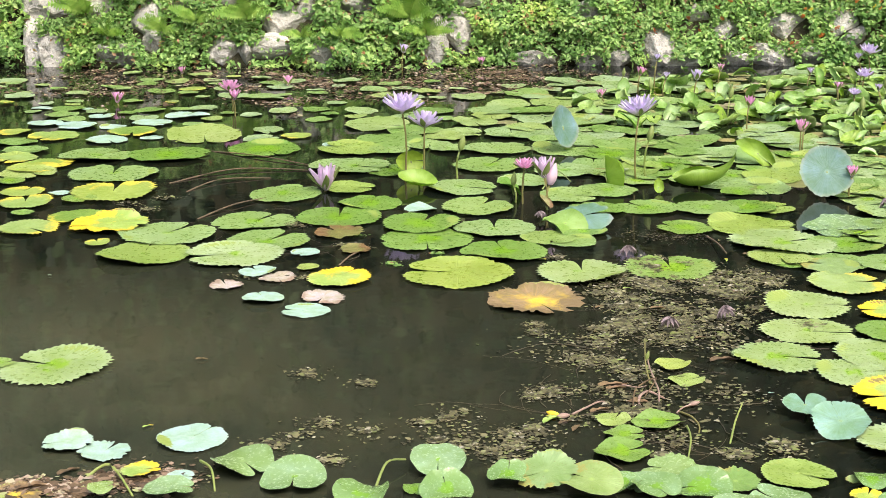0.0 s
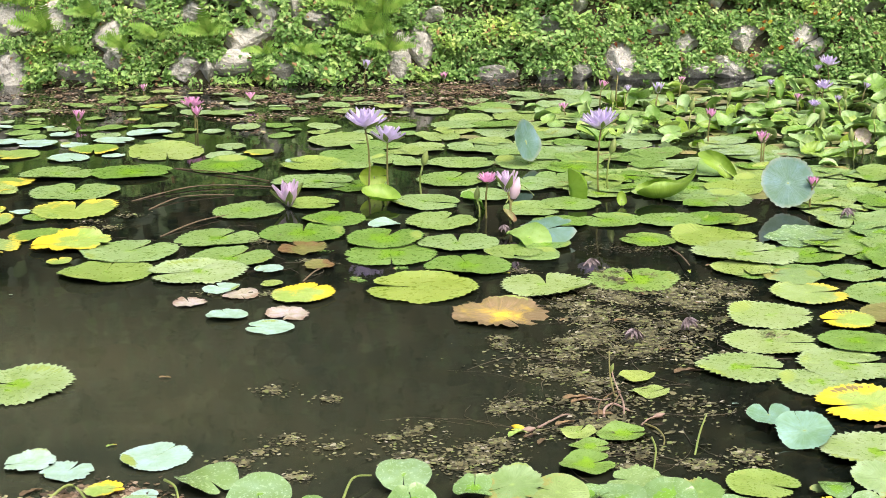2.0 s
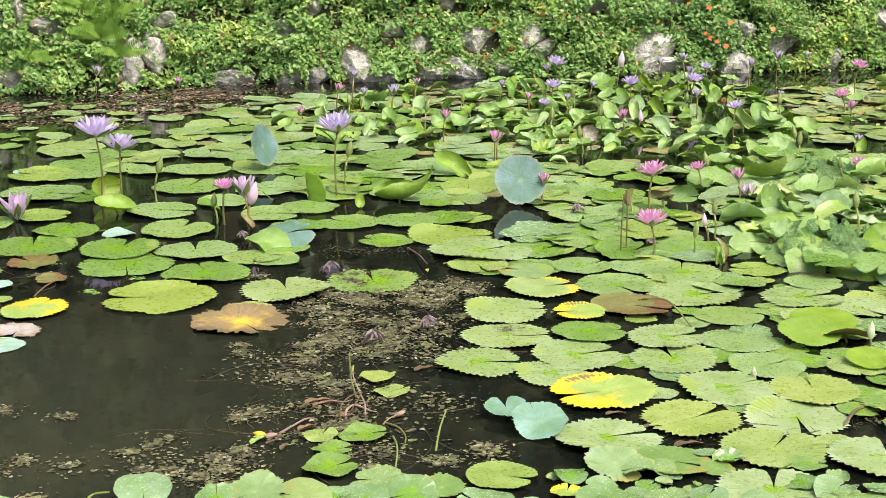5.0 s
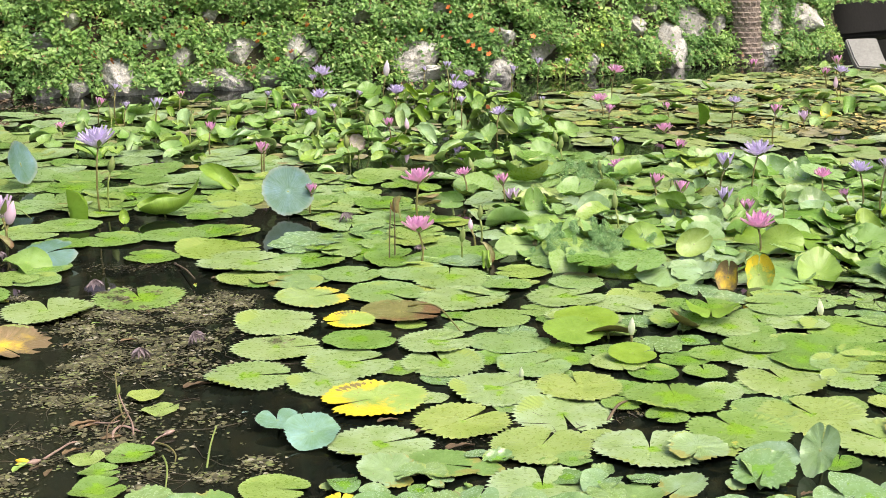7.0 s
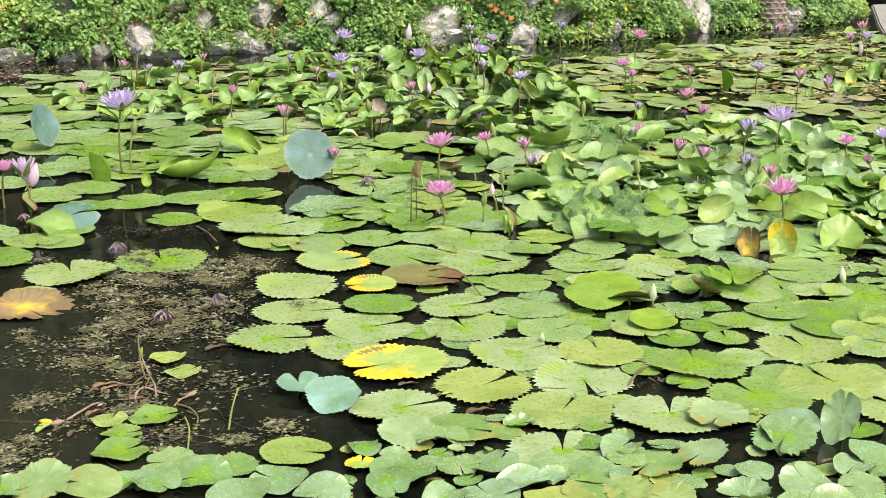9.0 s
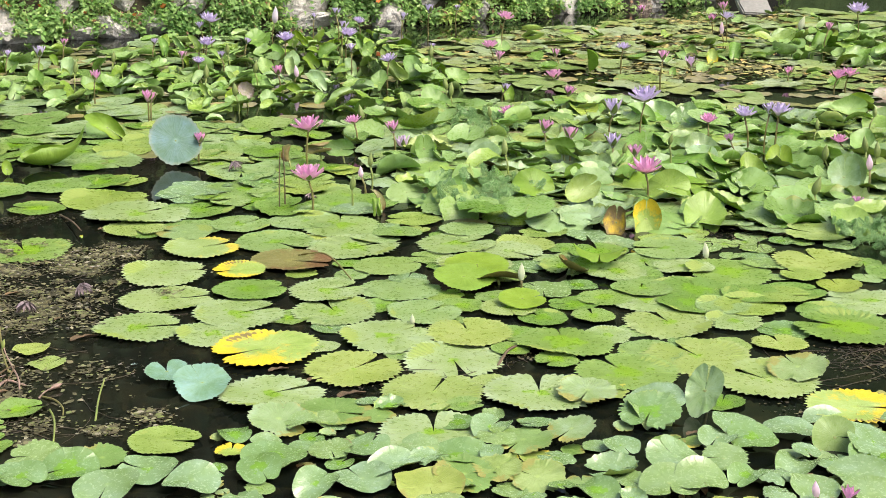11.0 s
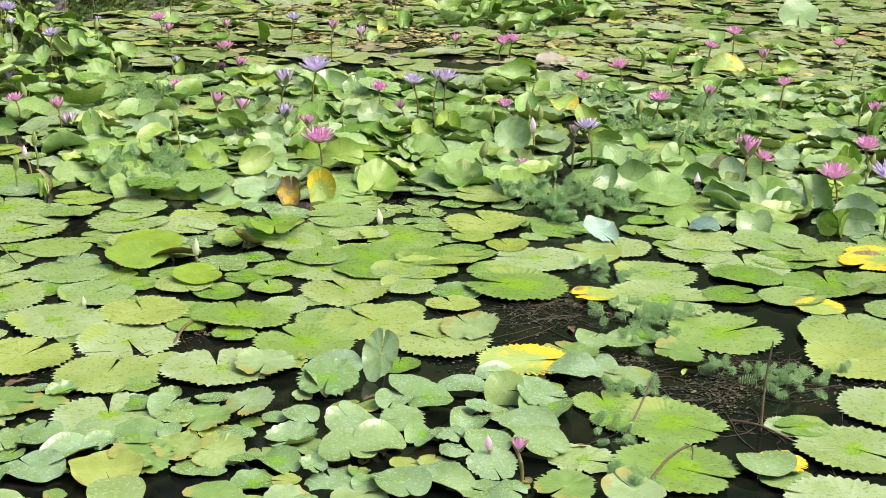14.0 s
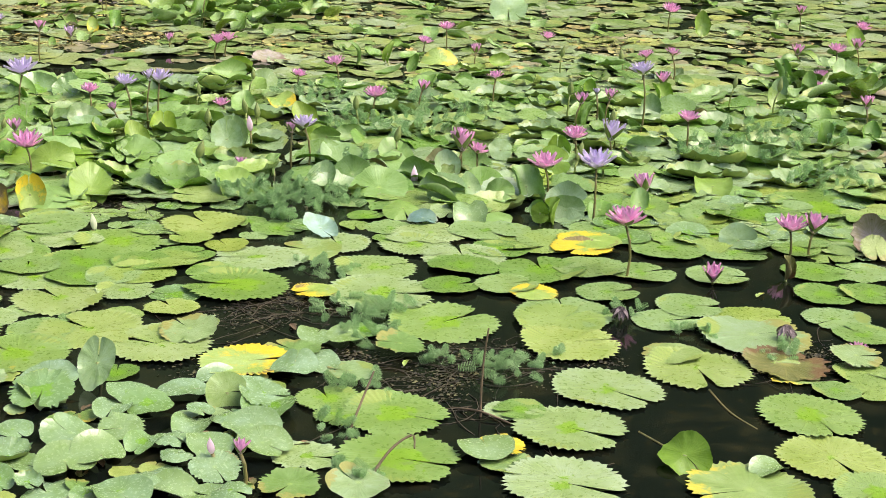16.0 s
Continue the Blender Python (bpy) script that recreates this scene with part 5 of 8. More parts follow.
pad(3.721, 1.768, 0.071, 2, "g")
pad(3.194, 1.396, 0.100, 178, "l")
pad(4.614, 2.100, 0.105, 272, "g")
pad(4.828, 2.247, 0.120, 86, "g")
pad(4.067, 3.281, 0.112, 106, "g")
pad(4.250, 3.217, 0.125, 33, "g")
pad(4.378, 3.105, 0.125, 131, "Y")
pad(3.818, 3.227, 0.127, 56, "g")
pad(4.703, 2.678, 0.124, 301, "g")
pad(4.687, 3.038, 0.119, 88, "g")
pad(4.569, 3.192, 0.119, 297, "g")
pad(4.909, 2.951, 0.132, 280, "g")
pad(5.218, 2.906, 0.148, 166, "g")
pad(5.575, 2.716, 0.175, 45, "l")
pad(5.091, 2.586, 0.119, 304, "g")
pad(5.171, 2.416, 0.118, 130, "g")
pad(5.194, 3.524, 0.169, 101, "g")
pad(5.445, 3.314, 0.171, 66, "g")
pad(5.590, 3.067, 0.157, 305, "l")
pad(5.693, 2.855, 0.180, 128, "l")
pad(2.693, 2.179, 0.070, 54, "G", "saddle")
pad(3.626, 2.246, 0.092, 123, "L")
pad(3.099, 2.993, 0.064, 6, "G")
pad(3.142, 3.764, 0.086, 186, "g")
pad(0.884, 7.709, 0.156, 160, "g")
far_pad(1.382, 8.091, 0.164, 106)
pad(1.122, 7.427, 0.158, 281, "g")
far_pad(0.762, 8.444, 0.146, 5)
far_pad(1.042, 8.042, 0.140, 192)
pad(0.609, 7.290, 0.155, 99, "g")
pad(0.397, 7.027, 0.136, 337, "g")
pad(1.485, 6.897, 0.154, 281, "g")
pad(2.101, 7.283, 0.141, 56, "g")
far_pad(2.157, 8.036, 0.139, 356)
far_pad(1.891, 7.956, 0.138, 106)
far_pad(1.745, 8.295, 0.144, 219)
far_pad(1.373, 8.570, 0.148, 171)
far_pad(1.155, 8.667, 0.142, 232)
far_pad(0.564, 8.302, 0.128, 217)
far_pad(0.294, 8.868, 0.136, 268)
far_pad(0.020, 8.217, 0.127, 43)
pad(-0.073, 7.966, 0.123, 274, "g")
pad(-0.283, 7.807, 0.105, 108, "g")
pad(4.277, 6.434, 0.200, 154, "g")
far_pad(8.253, 7.719, 0.196, 83)
far_pad(6.265, 5.286, 0.185, 69)
far_pad(6.375, 4.933, 0.138, 153)
pad(5.768, 4.589, 0.180, 129, "g")
pad(5.354, 4.349, 0.156, 92, "g")
pad(4.918, 4.062, 0.145, 230, "g")
pad(4.350, 3.987, 0.125, 175, "g")
pad(4.284, 4.175, 0.115, 335, "g")
far_pad(5.963, 5.653, 0.156, 53)
far_pad(5.491, 6.085, 0.141, 126)
pad(4.616, 6.023, 0.146, 292, "g")
pad(4.644, 6.360, 0.136, 282, "g")
pad(3.658, 5.166, 0.135, 158, "g")
pad(3.804, 4.954, 0.133, 327, "g")
pad(3.928, 4.876, 0.109, 242, "g")
pad(5.465, 3.259, 0.126, 105, "g")
pad(5.647, 3.069, 0.161, 158, "g")
pad(5.562, 2.774, 0.224, 206, "l")
pad(5.336, 3.144, 0.144, 179, "g")
pad(6.038, 2.912, 0.115, 125, "g")
far_pad(7.118, 4.432, 0.130, 279)
pad(6.431, 3.856, 0.117, 90, "g")
pad(4.766, 3.171, 0.113, 92, "g")
pad(4.854, 2.967, 0.122, 258, "g")

# ---- leaves standing out of the water ----
leaf_up(1.762, 6.720, 0.119, 0.126, 263, 62, "o", "disc", 200, name="lotus_leaf")
leaf_up(1.079, 3.877, 0.030, 0.089, 254, 14, "p", "lobed", 200)
leaf_up(1.011, 3.999, 0.030, 0.063, 256, 8, "p", "torn", 190)
leaf_up(2.500, 8.000, 0.095, 0.070, 263, 70, "s", "shell", 0, label="dried brown lily leaf standing on its stalk")
leaf_up(0.636, 7.807, 0.134, 0.116, 322, 76, "o", "disc", 200, name="lotus_leaf")
leaf_up(0.593, 6.152, 0.050, 0.125, 250, 24, "o", "droop", 120, name="lotus_leaf")
leaf_up(1.205, 6.880, 0.016, 0.135, 176, 4, "u", "boat", 0)
leaf_up(0.780, 6.980, 0.035, 0.105, 355, 84, "u", "shut", 0)
leaf_up(-0.158, 7.180, 0.076, 0.072, 281, 82, "u", "cup", 90)
leaf_up(-0.117, 6.875, 0.030, 0.099, 291, 18, "u", "cup", 60)
leaf_up(1.600, 7.445, 0.060, 0.105, 262, 58, "u", "lance", 50)
leaf_up(1.004, 6.798, 0.030, 0.036, 271, 60, "u", "cup", 0)
leaf_up(0.454, 6.461, 0.030, 0.041, 326, 40, "c", "cup", 0, label="copper-brown lily leaf folded upright")
leaf_up(0.512, 6.094, 0.030, 0.107, 285, 22, "m", "saddle", 20)
leaf_up(0.317, 6.766, 0.040, 0.071, 357, 35, "m", "saddle", 10)
leaf_up(2.280, 3.194, 0.065, 0.074, 214, 60, "w", "wavy", 180)
leaf_up(2.443, 2.855, 0.035, 0.058, 234, 66, "w", "round", 90)
leaf_up(2.113, 3.202, 0.030, 0.075, 266, 26, "G", "saddle", 0)
leaf_up(2.285, 4.60, 0.034, 0.112, 254, 5, "u", "flat", 0)
leaf_up(2.170, 4.47, 0.040, 0.105, 250, 9, "u", "flat", 140)
leaf_up(2.255, 4.20, 0.030, 0.078, 270, 10, "u", "flat", 90)
leaf_up(2.739, 4.516, 0.043, 0.123, 239, -14, "u", "saddle", 0)
leaf_up(2.574, 4.434, 0.030, 0.080, 360, 30, "c", "cup", 40, label="copper-brown lily leaf folded upright")
leaf_up(2.289, 4.446, 0.030, 0.088, 73, 20, "c", "round", 0, label="copper-brown lily leaf folded upright")
leaf_up(3.034, 4.881, 0.045, 0.070, 226, 76, "r", "cup", 180, label="curled yellow and brown lily leaf standing from the water")
leaf_up(3.160, 4.865, 0.05, 0.084, 248, 76, "Y", "cup", 180, label="curled yellow and brown lily leaf standing from the water")
leaf_up(2.379, 6.469, 0.081, 0.062, 290, 72, "c", "fold", 90, label="copper-brown lily leaf folded upright")
leaf_up(2.486, 6.451, 0.068, 0.074, 229, 62, "w", "cup", 90)
leaf_up(2.844, 6.304, 0.076, 0.067, 261, 76, "m", "cup", 180)
leaf_up(2.304, 5.544, 0.041, 0.050, 308, 72, "c", "lance", 0, label="copper-brown lily leaf folded upright")
leaf_up(3.126, 5.303, 0.073, 0.086, 249, 62, "w", "cup", 120)
leaf_up(4.325, 5.538, 0.038, 0.095, 232, 42, "u", "cup", 180)
leaf_up(4.378, 5.113, 0.059, 0.108, 229, 60, "w", "cup", 180)
leaf_up(3.105, 6.197, 0.060, 0.075, 273, 62, "w", "saddle", 90)
leaf_up(3.454, 6.054, 0.077, 0.075, 220, 64, "m", "cup", 90)
leaf_up(3.009, 5.513, 0.050, 0.099, 261, 40, "u", "saddle", 60)
leaf_up(3.530, 5.274, 0.055, 0.099, 216, 40, "m", "saddle", 90)
leaf_up(3.445, 4.898, 0.033, 0.093, 255, 35, "m", "saddle", 40)
leaf_up(4.026, 5.739, 0.044, 0.096, 255, 40, "w", "saddle", 0)
leaf_up(2.213, 6.434, 0.075, 0.040, 201, 80, "c", "fold", 0, label="copper-brown lily leaf folded upright")
leaf_up(3.706, 5.450, 0.052, 0.101, 296, 30, "m", "saddle", 0)
leaf_up(3.494, 5.538, 0.052, 0.079, 178, 50, "m", "saddle", 0)
leaf_up(3.891, 5.201, 0.038, 0.136, 233, 20, "m", "saddle", 50)
leaf_up(5.405, 8.058, 0.030, 0.033, 236, 70, "m", "cup", 0)
leaf_up(5.705, 6.602, 0.042, 0.087, 239, 55, "u", "cup", 90)
leaf_up(3.291, 7.531, 0.043, 0.083, 266, 54, "w", "lance", 0)
leaf_up(3.607, 8.432, 0.064, 0.108, 247, 45, "w", "boat", 40)
leaf_up(3.843, 8.572, 0.065, 0.064, 266, 54, "m", "lance", 25)
leaf_up(3.805, 9.493, 0.078, 0.059, 248, 75, "m", "lance", 25)
leaf_up(3.458, 9.914, 0.100, 0.060, 251, 80, "u", "wavy", -15)
leaf_up(2.811, 10.162, 0.071, 0.070, 285, 54, "m", "lance", 10)
leaf_up(3.075, 8.873, 0.081, 0.071, 221, 54, "w", "lance", 25)
leaf_up(2.542, 9.980, 0.087, 0.068, 276, 58, "m", "lance", 0)
leaf_up(2.231, 8.143, 0.043, 0.057, 265, 45, "m", "wavy", -15)
leaf_up(2.320, 8.108, 0.059, 0.057, 224, 54, "m", "boat", 40)
leaf_up(2.762, 8.435, 0.046, 0.074, 252, 36, "w", "lance", 10)
leaf_up(3.079, 8.417, 0.062, 0.090, 260, 36, "w", "lance", 25)
leaf_up(4.322, 5.081, 0.068, 0.098, 230, 62, "w", "cup", 180)
leaf_up(4.761, 4.890, 0.053, 0.073, 226, 80, "m", "cup", 90)
leaf_up(4.440, 3.881, 0.046, 0.093, 231, 46, "w", "fold", 60)
leaf_up(4.532, 3.390, 0.040, 0.058, 186, 74, "u", "fold", 0)
leaf_up(4.511, 4.557, 0.051, 0.100, 245, 45, "w", "saddle", 0)
leaf_up(4.352, 4.308, 0.048, 0.096, 214, 50, "w", "saddle", 60)
leaf_up(3.870, 4.506, 0.048, 0.093, 249, 40, "m", "saddle", 0)
leaf_up(4.567, 3.850, 0.047, 0.061, 260, 62, "w", "cup", 0)
leaf_up(4.200, 4.633, 0.050, 0.054, 188, 60, "m", "fold", 0)
leaf_up(5.539, 6.482, 0.049, 0.097, 239, 50, "m", "cup", 90)
leaf_up(5.400, 6.123, 0.038, 0.085, 229, 40, "m", "saddle", 0)
leaf_up(6.631, 6.063, 0.041, 0.061, 192, 60, "m", "cup", 0)
leaf_up(7.106, 5.788, 0.051, 0.077, 249, 55, "m", "cup", 90)
leaf_up(7.556, 6.770, 0.076, 0.069, 222, 40, "m", "saddle", 0)
leaf_up(9.007, 7.261, 0.077, 0.167, 219, 34, "w", "lobed", 0)
leaf_up(6.809, 8.634, 0.050, 0.126, 232, 30, "m", "saddle", 0)
leaf_up(7.129, 8.364, 0.042, 0.146, 270, 30, "m", "saddle", 0)
leaf_up(7.075, 8.629, 0.055, 0.115, 211, 40, "m", "fold", 0)
leaf_up(7.577, 8.363, 0.055, 0.116, 248, 40, "m", "fold", 0)
leaf_up(6.728, 4.814, 0.046, 0.069, 215, 60, "u", "cup", 0)
leaf_up(4.596, 3.374, 0.041, 0.078, 216, 66, "w", "cup", 90)
leaf_up(4.524, 3.435, 0.041, 0.056, 172, 76, "m", "cup", 90)
leaf_up(5.347, 3.990, 0.058, 0.083, 227, 76, "u", "cup", 180)
leaf_up(4.775, 2.707, 0.033, 0.072, 209, 60, "w", "lobed", 90)
leaf_up(4.536, 2.375, 0.051, 0.042, 257, 82, "c", "fold", 0, label="copper-brown lily leaf folded upright")
leaf_up(6.061, 3.291, 0.095, 0.094, 278, 78, "w", "fold", 90)
leaf_up(5.766, 3.794, 0.059, 0.076, 228, 76, "w", "fold", 90)
leaf_up(3.000, 1.804, 0.030, 0.073, 190, 34, "u", "saddle", 60)
leaf_up(5.038, 2.287, 0.043, 0.056, 224, 40, "L", "rag", 0)
leaf_up(6.559, 4.296, 0.051, 0.083, 213, 66, "w", "cup", 0)
leaf_up(6.123, 4.401, 0.050, 0.078, 176, 70, "m", "fold", 0)
leaf_up(6.182, 4.354, 0.059, 0.065, 265, 70, "m", "fold", 0)
leaf_up(4.893, 3.230, 0.047, 0.061, 213, 40, "m", "cup", 0)
leaf_up(5.408, 3.206, 0.037, 0.108, 210, 20, "m", "saddle", 0)
leaf_up(4.591, 3.715, 0.047, 0.072, 189, 40, "m", "saddle", 90)
leaf_up(4.752, 3.697, 0.048, 0.095, 238, 50, "w", "fold", 0)
leaf_up(4.276, 3.595, 0.034, 0.088, 220, 35, "G", "saddle", 0)
leaf_up(9.388, 5.751, 0.103, 0.093, 221, 70, "m", "cup", 0)
leaf_up(8.136, 4.403, 0.069, 0.093, 248, 60, "m", "fold", 0)
leaf_up(7.962, 4.119, 0.060, 0.075, 207, 66, "m", "cup", 0)
leaf_up(7.621, 4.116, 0.049, 0.088, 188, 60, "w", "cup", 0)
leaf_up(8.246, 3.861, 0.067, 0.060, 205, 70, "u", "cup", 0)
leaf_up(10.006, 4.848, 0.061, 0.092, 226, 50, "u", "cup", 0)
leaf_up(7.049, 4.549, 0.032, 0.086, 243, 50, "u", "fold", 0)
leaf_up(6.950, 3.233, 0.043, 0.072, 205, 40, "m", "cup", 0)
leaf_up(4.734, 3.310, 0.030, 0.060, 215, 40, "m", "saddle", 0)
leaf_up(7.051, 3.583, 0.074, 0.080, 227, 50, "m", "saddle", 0)
leaf_up(6.675, 3.339, 0.062, 0.063, 196, 75, "m", "fold", 0)
leaf_up(3.506, 9.867, 0.097, 0.059, 250, 68, "u", "boat", 40)
leaf_up(3.815, 9.405, 0.077, 0.057, 258, 70, "m", "wavy", -15)
leaf_up(3.179, 9.161, 0.057, 0.078, 266, 56, "w", "wavy", -15)
leaf_up(3.791, 8.582, 0.054, 0.124, 246, 50, "w", "lance", 10)
leaf_up(2.719, 8.863, 0.045, 0.086, 233, 36, "m", "wavy", 60)
leaf_up(2.217, 8.047, 0.035, 0.067, 255, 50, "w", "wavy", -15)
leaf_up(2.270, 7.965, 0.035, 0.058, 224, 56, "m", "lance", 0)
leaf_up(2.626, 7.964, 0.035, 0.073, 262, 43, "w", "wavy", 0)
leaf_up(1.597, 7.552, 0.027, 0.093, 258, 20, "m", "lobed", 30)
leaf_up(2.206, 9.237, 0.050, 0.074, 277, 47, "m", "wavy", 90)
leaf_up(1.787, 9.439, 0.057, 0.090, 249, 50, "w", "lance", 0)
leaf_up(1.780, 8.773, 0.041, 0.070, 289, 40, "m", "wavy", 0)
leaf_up(1.986, 8.711, 0.044, 0.078, 242, 45, "w", "fold", -35)
leaf_up(1.556, 8.595, 0.031, 0.069, 260, 32, "m", "wavy", 90)
leaf_up(2.657, 9.954, 0.086, 0.056, 235, 68, "m", "boat", 40)
leaf_up(2.568, 10.054, 0.101, 0.056, 276, 67, "u", "wavy", -15)
leaf_up(3.315, 10.337, 0.049, 0.111, 252, 23, "m", "wavy", 0)
leaf_up(3.134, 8.522, 0.038, 0.084, 250, 40, "w", "wavy", 40)
leaf_up(3.442, 8.297, 0.041, 0.083, 227, 38, "m", "wavy", 0)
leaf_up(3.491, 7.580, 0.034, 0.112, 255, 27, "m", "wavy", 20)
leaf_up(3.993, 8.350, 0.038, 0.084, 254, 41, "m", "wavy", 60)
leaf_up(4.028, 7.719, 0.030, 0.074, 242, 45, "u", "lance", 10)
leaf_up(1.546, 9.142, 0.049, 0.070, 235, 45, "m", "wavy", 40)
leaf_up(1.366, 8.794, 0.041, 0.075, 286, 40, "w", "fold", -35)
leaf_up(1.226, 9.032, 0.041, 0.060, 262, 45, "m", "wavy", 0)
leaf_up(1.183, 9.680, 0.050, 0.065, 273, 54, "w", "wavy", -15)
leaf_up(1.495, 9.742, 0.051, 0.066, 246, 52, "m", "wavy", -15)
leaf_up(2.815, 9.554, 0.059, 0.077, 273, 56, "m", "lance", 25)
leaf_up(3.544, 9.459, 0.069, 0.067, 229, 54, "m", "fold", -35)
leaf_up(2.980, 9.083, 0.050, 0.071, 252, 45, "m", "wavy", 30)
leaf_up(3.476, 8.868, 0.050, 0.079, 263, 47, "w", "lance", 0)
leaf_up(4.089, 5.817, 0.035, 0.123, 235, 34, "G", "wavy", 20)
leaf_up(4.425, 6.733, 0.036, 0.149, 247, 28, "G", "wavy", 60)
leaf_up(4.503, 6.576, 0.030, 0.119, 221, 30, "G", "wavy", 0)
leaf_up(5.477, 6.150, 0.032, 0.113, 228, 34, "G", "lobed", 30)
leaf_up(3.411, 4.826, 0.030, 0.125, 235, 30, "m", "wavy", 0)
leaf_up(3.902, 4.507, 0.030, 0.107, 239, 36, "w", "wavy", 40)
leaf_up(4.212, 4.344, 0.030, 0.089, 211, 40, "w", "cup", 0)
leaf_up(4.496, 4.520, 0.030, 0.124, 225, 40, "w", "lobed", 60)
leaf_up(4.313, 4.114, 0.030, 0.130, 224, 26, "m", "lobed", 10)
leaf_up(4.077, 5.426, 0.032, 0.093, 253, 40, "m", "cup", 0)
leaf_up(3.942, 5.205, 0.030, 0.112, 223, 32, "m", "wavy", 70)
leaf_up(3.913, 4.895, 0.030, 0.120, 232, 24, "m", "lobed", 0)
leaf_up(4.758, 4.442, 0.031, 0.113, 223, 30, "m", "wavy", 20)
leaf_up(4.606, 4.166, 0.030, 0.087, 232, 42, "w", "fold", 60)
leaf_up(5.024, 5.314, 0.034, 0.088, 227, 40, "m", "cup", 30)
leaf_up(4.927, 4.898, 0.033, 0.072, 225, 50, "m", "cup", 90)
leaf_up(3.733, 5.851, 0.032, 0.093, 238, 44, "m", "cup", 0)
leaf_up(3.606, 5.520, 0.030, 0.089, 257, 36, "m", "wavy", 0)
leaf_up(5.411, 4.608, 0.031, 0.086, 220, 36, "m", "wavy", 0)
leaf_up(4.664, 3.867, 0.030, 0.106, 200, 34, "m", "lobed", 0)
leaf_up(4.776, 4.155, 0.030, 0.088, 231, 38, "w", "cup", 0)
leaf_up(2.885, 5.082, 0.035, 0.157, 241, 8, "w", "droop", 200)
leaf_up(3.263, 4.840, 0.030, 0.125, 256, 14, "m", "droop", 60)
leaf_up(4.224, 6.489, 0.030, 0.238, 237, 5, "w", "droop", 0)
leaf_up(4.427, 6.160, 0.030, 0.219, 244, 5, "m", "droop", 120)
leaf_up(3.927, 5.642, 0.054, 0.172, 245, 16, "m", "droop", 40)
leaf_up(4.080, 5.232, 0.042, 0.167, 222, 12, "w", "droop", 200)
leaf_up(4.761, 5.693, 0.030, 0.157, 230, 6, "m", "droop", 80)
leaf_up(4.389, 5.120, 0.072, 0.096, 234, 60, "w", "lobed", 90)
leaf_up(4.359, 4.216, 0.031, 0.152, 224, 14, "w", "droop", 60)
leaf_up(4.633, 4.419, 0.033, 0.147, 213, 16, "m", "droop", 10)
leaf_up(4.455, 3.871, 0.046, 0.085, 201, 50, "w", "lobed", 90)
leaf_up(4.334, 3.564, 0.030, 0.120, 219, 12, "m", "droop", 150)
leaf_up(4.159, 3.836, 0.030, 0.091, 242, 14, "m", "droop", 0)
leaf_up(4.610, 3.384, 0.073, 0.085, 216, 58, "w", "lobed", 90)
leaf_up(4.477, 3.407, 0.044, 0.046, 177, 74, "u", "lobed", 90)
leaf_up(5.108, 3.828, 0.078, 0.075, 231, 64, "u", "lobed", 90)
leaf_up(4.767, 4.181, 0.040, 0.083, 231, 46, "c", "lobed", 0, label="copper-brown lily leaf folded upright")
leaf_up(4.755, 4.948, 0.054, 0.052, 236, 70, "u", "lobed", 90)
leaf_up(3.720, 3.840, 0.03, 0.080, 235, 22, "b", "wavy", 30, label="pale blue-grey lily leaf held over the water")
leaf_up(4.131, 3.705, 0.024, 0.060, 222, 16, "o", "saddle", 80, label="pale blue-grey lily leaf held over the water")
leaf_up(2.847, 6.307, 0.061, 0.066, 236, 68, "u", "lobed", 90)
leaf_up(2.262, 5.478, 0.040, 0.042, 250, 50, "u", "fold", 0)
leaf_up(3.099, 6.151, 0.061, 0.066, 214, 52, "w", "lobed", 90)
leaf_up(3.281, 6.254, 0.060, 0.056, 253, 60, "w", "fold", 90)
leaf_up(3.218, 5.370, 0.069, 0.091, 239, 50, "w", "lobed", 90)
leaf_up(3.297, 5.667, 0.051, 0.050, 210, 60, "u", "lobed", 90)
leaf_up(3.558, 6.159, 0.083, 0.066, 240, 62, "w", "lobed", 90)
leaf_up(2.487, 5.692, 0.034, 0.084, 257, 26, "w", "droop", 90)
leaf_up(3.499, 5.439, 0.038, 0.087, 227, 30, "u", "droop", 40)
leaf_up(3.666, 5.309, 0.031, 0.112, 245, 22, "u", "droop", 10)
leaf_up(3.128, 7.283, 0.030, 0.133, 247, 8, "w", "droop", 0)
leaf_up(3.627, 6.987, 0.030, 0.134, 243, 8, "m", "droop", 0)
leaf_up(3.785, 6.786, 0.030, 0.089, 241, 8, "w", "droop", 0)
leaf_up(5.438, 5.450, 0.030, 0.103, 225, 8, "w", "droop", 0)
leaf_up(6.403, 4.973, 0.030, 0.121, 218, 10, "w", "droop", 30)
leaf_up(5.677, 4.462, 0.030, 0.122, 218, 10, "m", "droop", 90)
leaf_up(5.188, 4.193, 0.051, 0.057, 219, 55, "w", "lobed", 90)
leaf_up(6.264, 4.717, 0.030, 0.117, 217, 8, "m", "droop", 0)
leaf_up(4.430, 5.897, 0.030, 0.125, 233, 10, "w", "droop", 0)
leaf_up(4.341, 4.515, 0.030, 0.121, 226, 14, "w", "droop", 30)
leaf_up(7.033, 4.730, 0.030, 0.145, 214, 8, "w", "droop", 0)
leaf_up(6.525, 3.927, 0.030, 0.130, 211, 10, "m", "droop", 40)
leaf_up(6.054, 3.128, 0.030, 0.141, 207, 10, "m", "droop", 90)
leaf_up(6.818, 3.289, 0.030, 0.127, 205, 10, "w", "droop", 0)
leaf_up(7.455, 3.677, 0.030, 0.124, 216, 10, "m", "droop", 10)
leaf_up(7.223, 3.894, 0.030, 0.108, 198, 10, "w", "droop", 60)
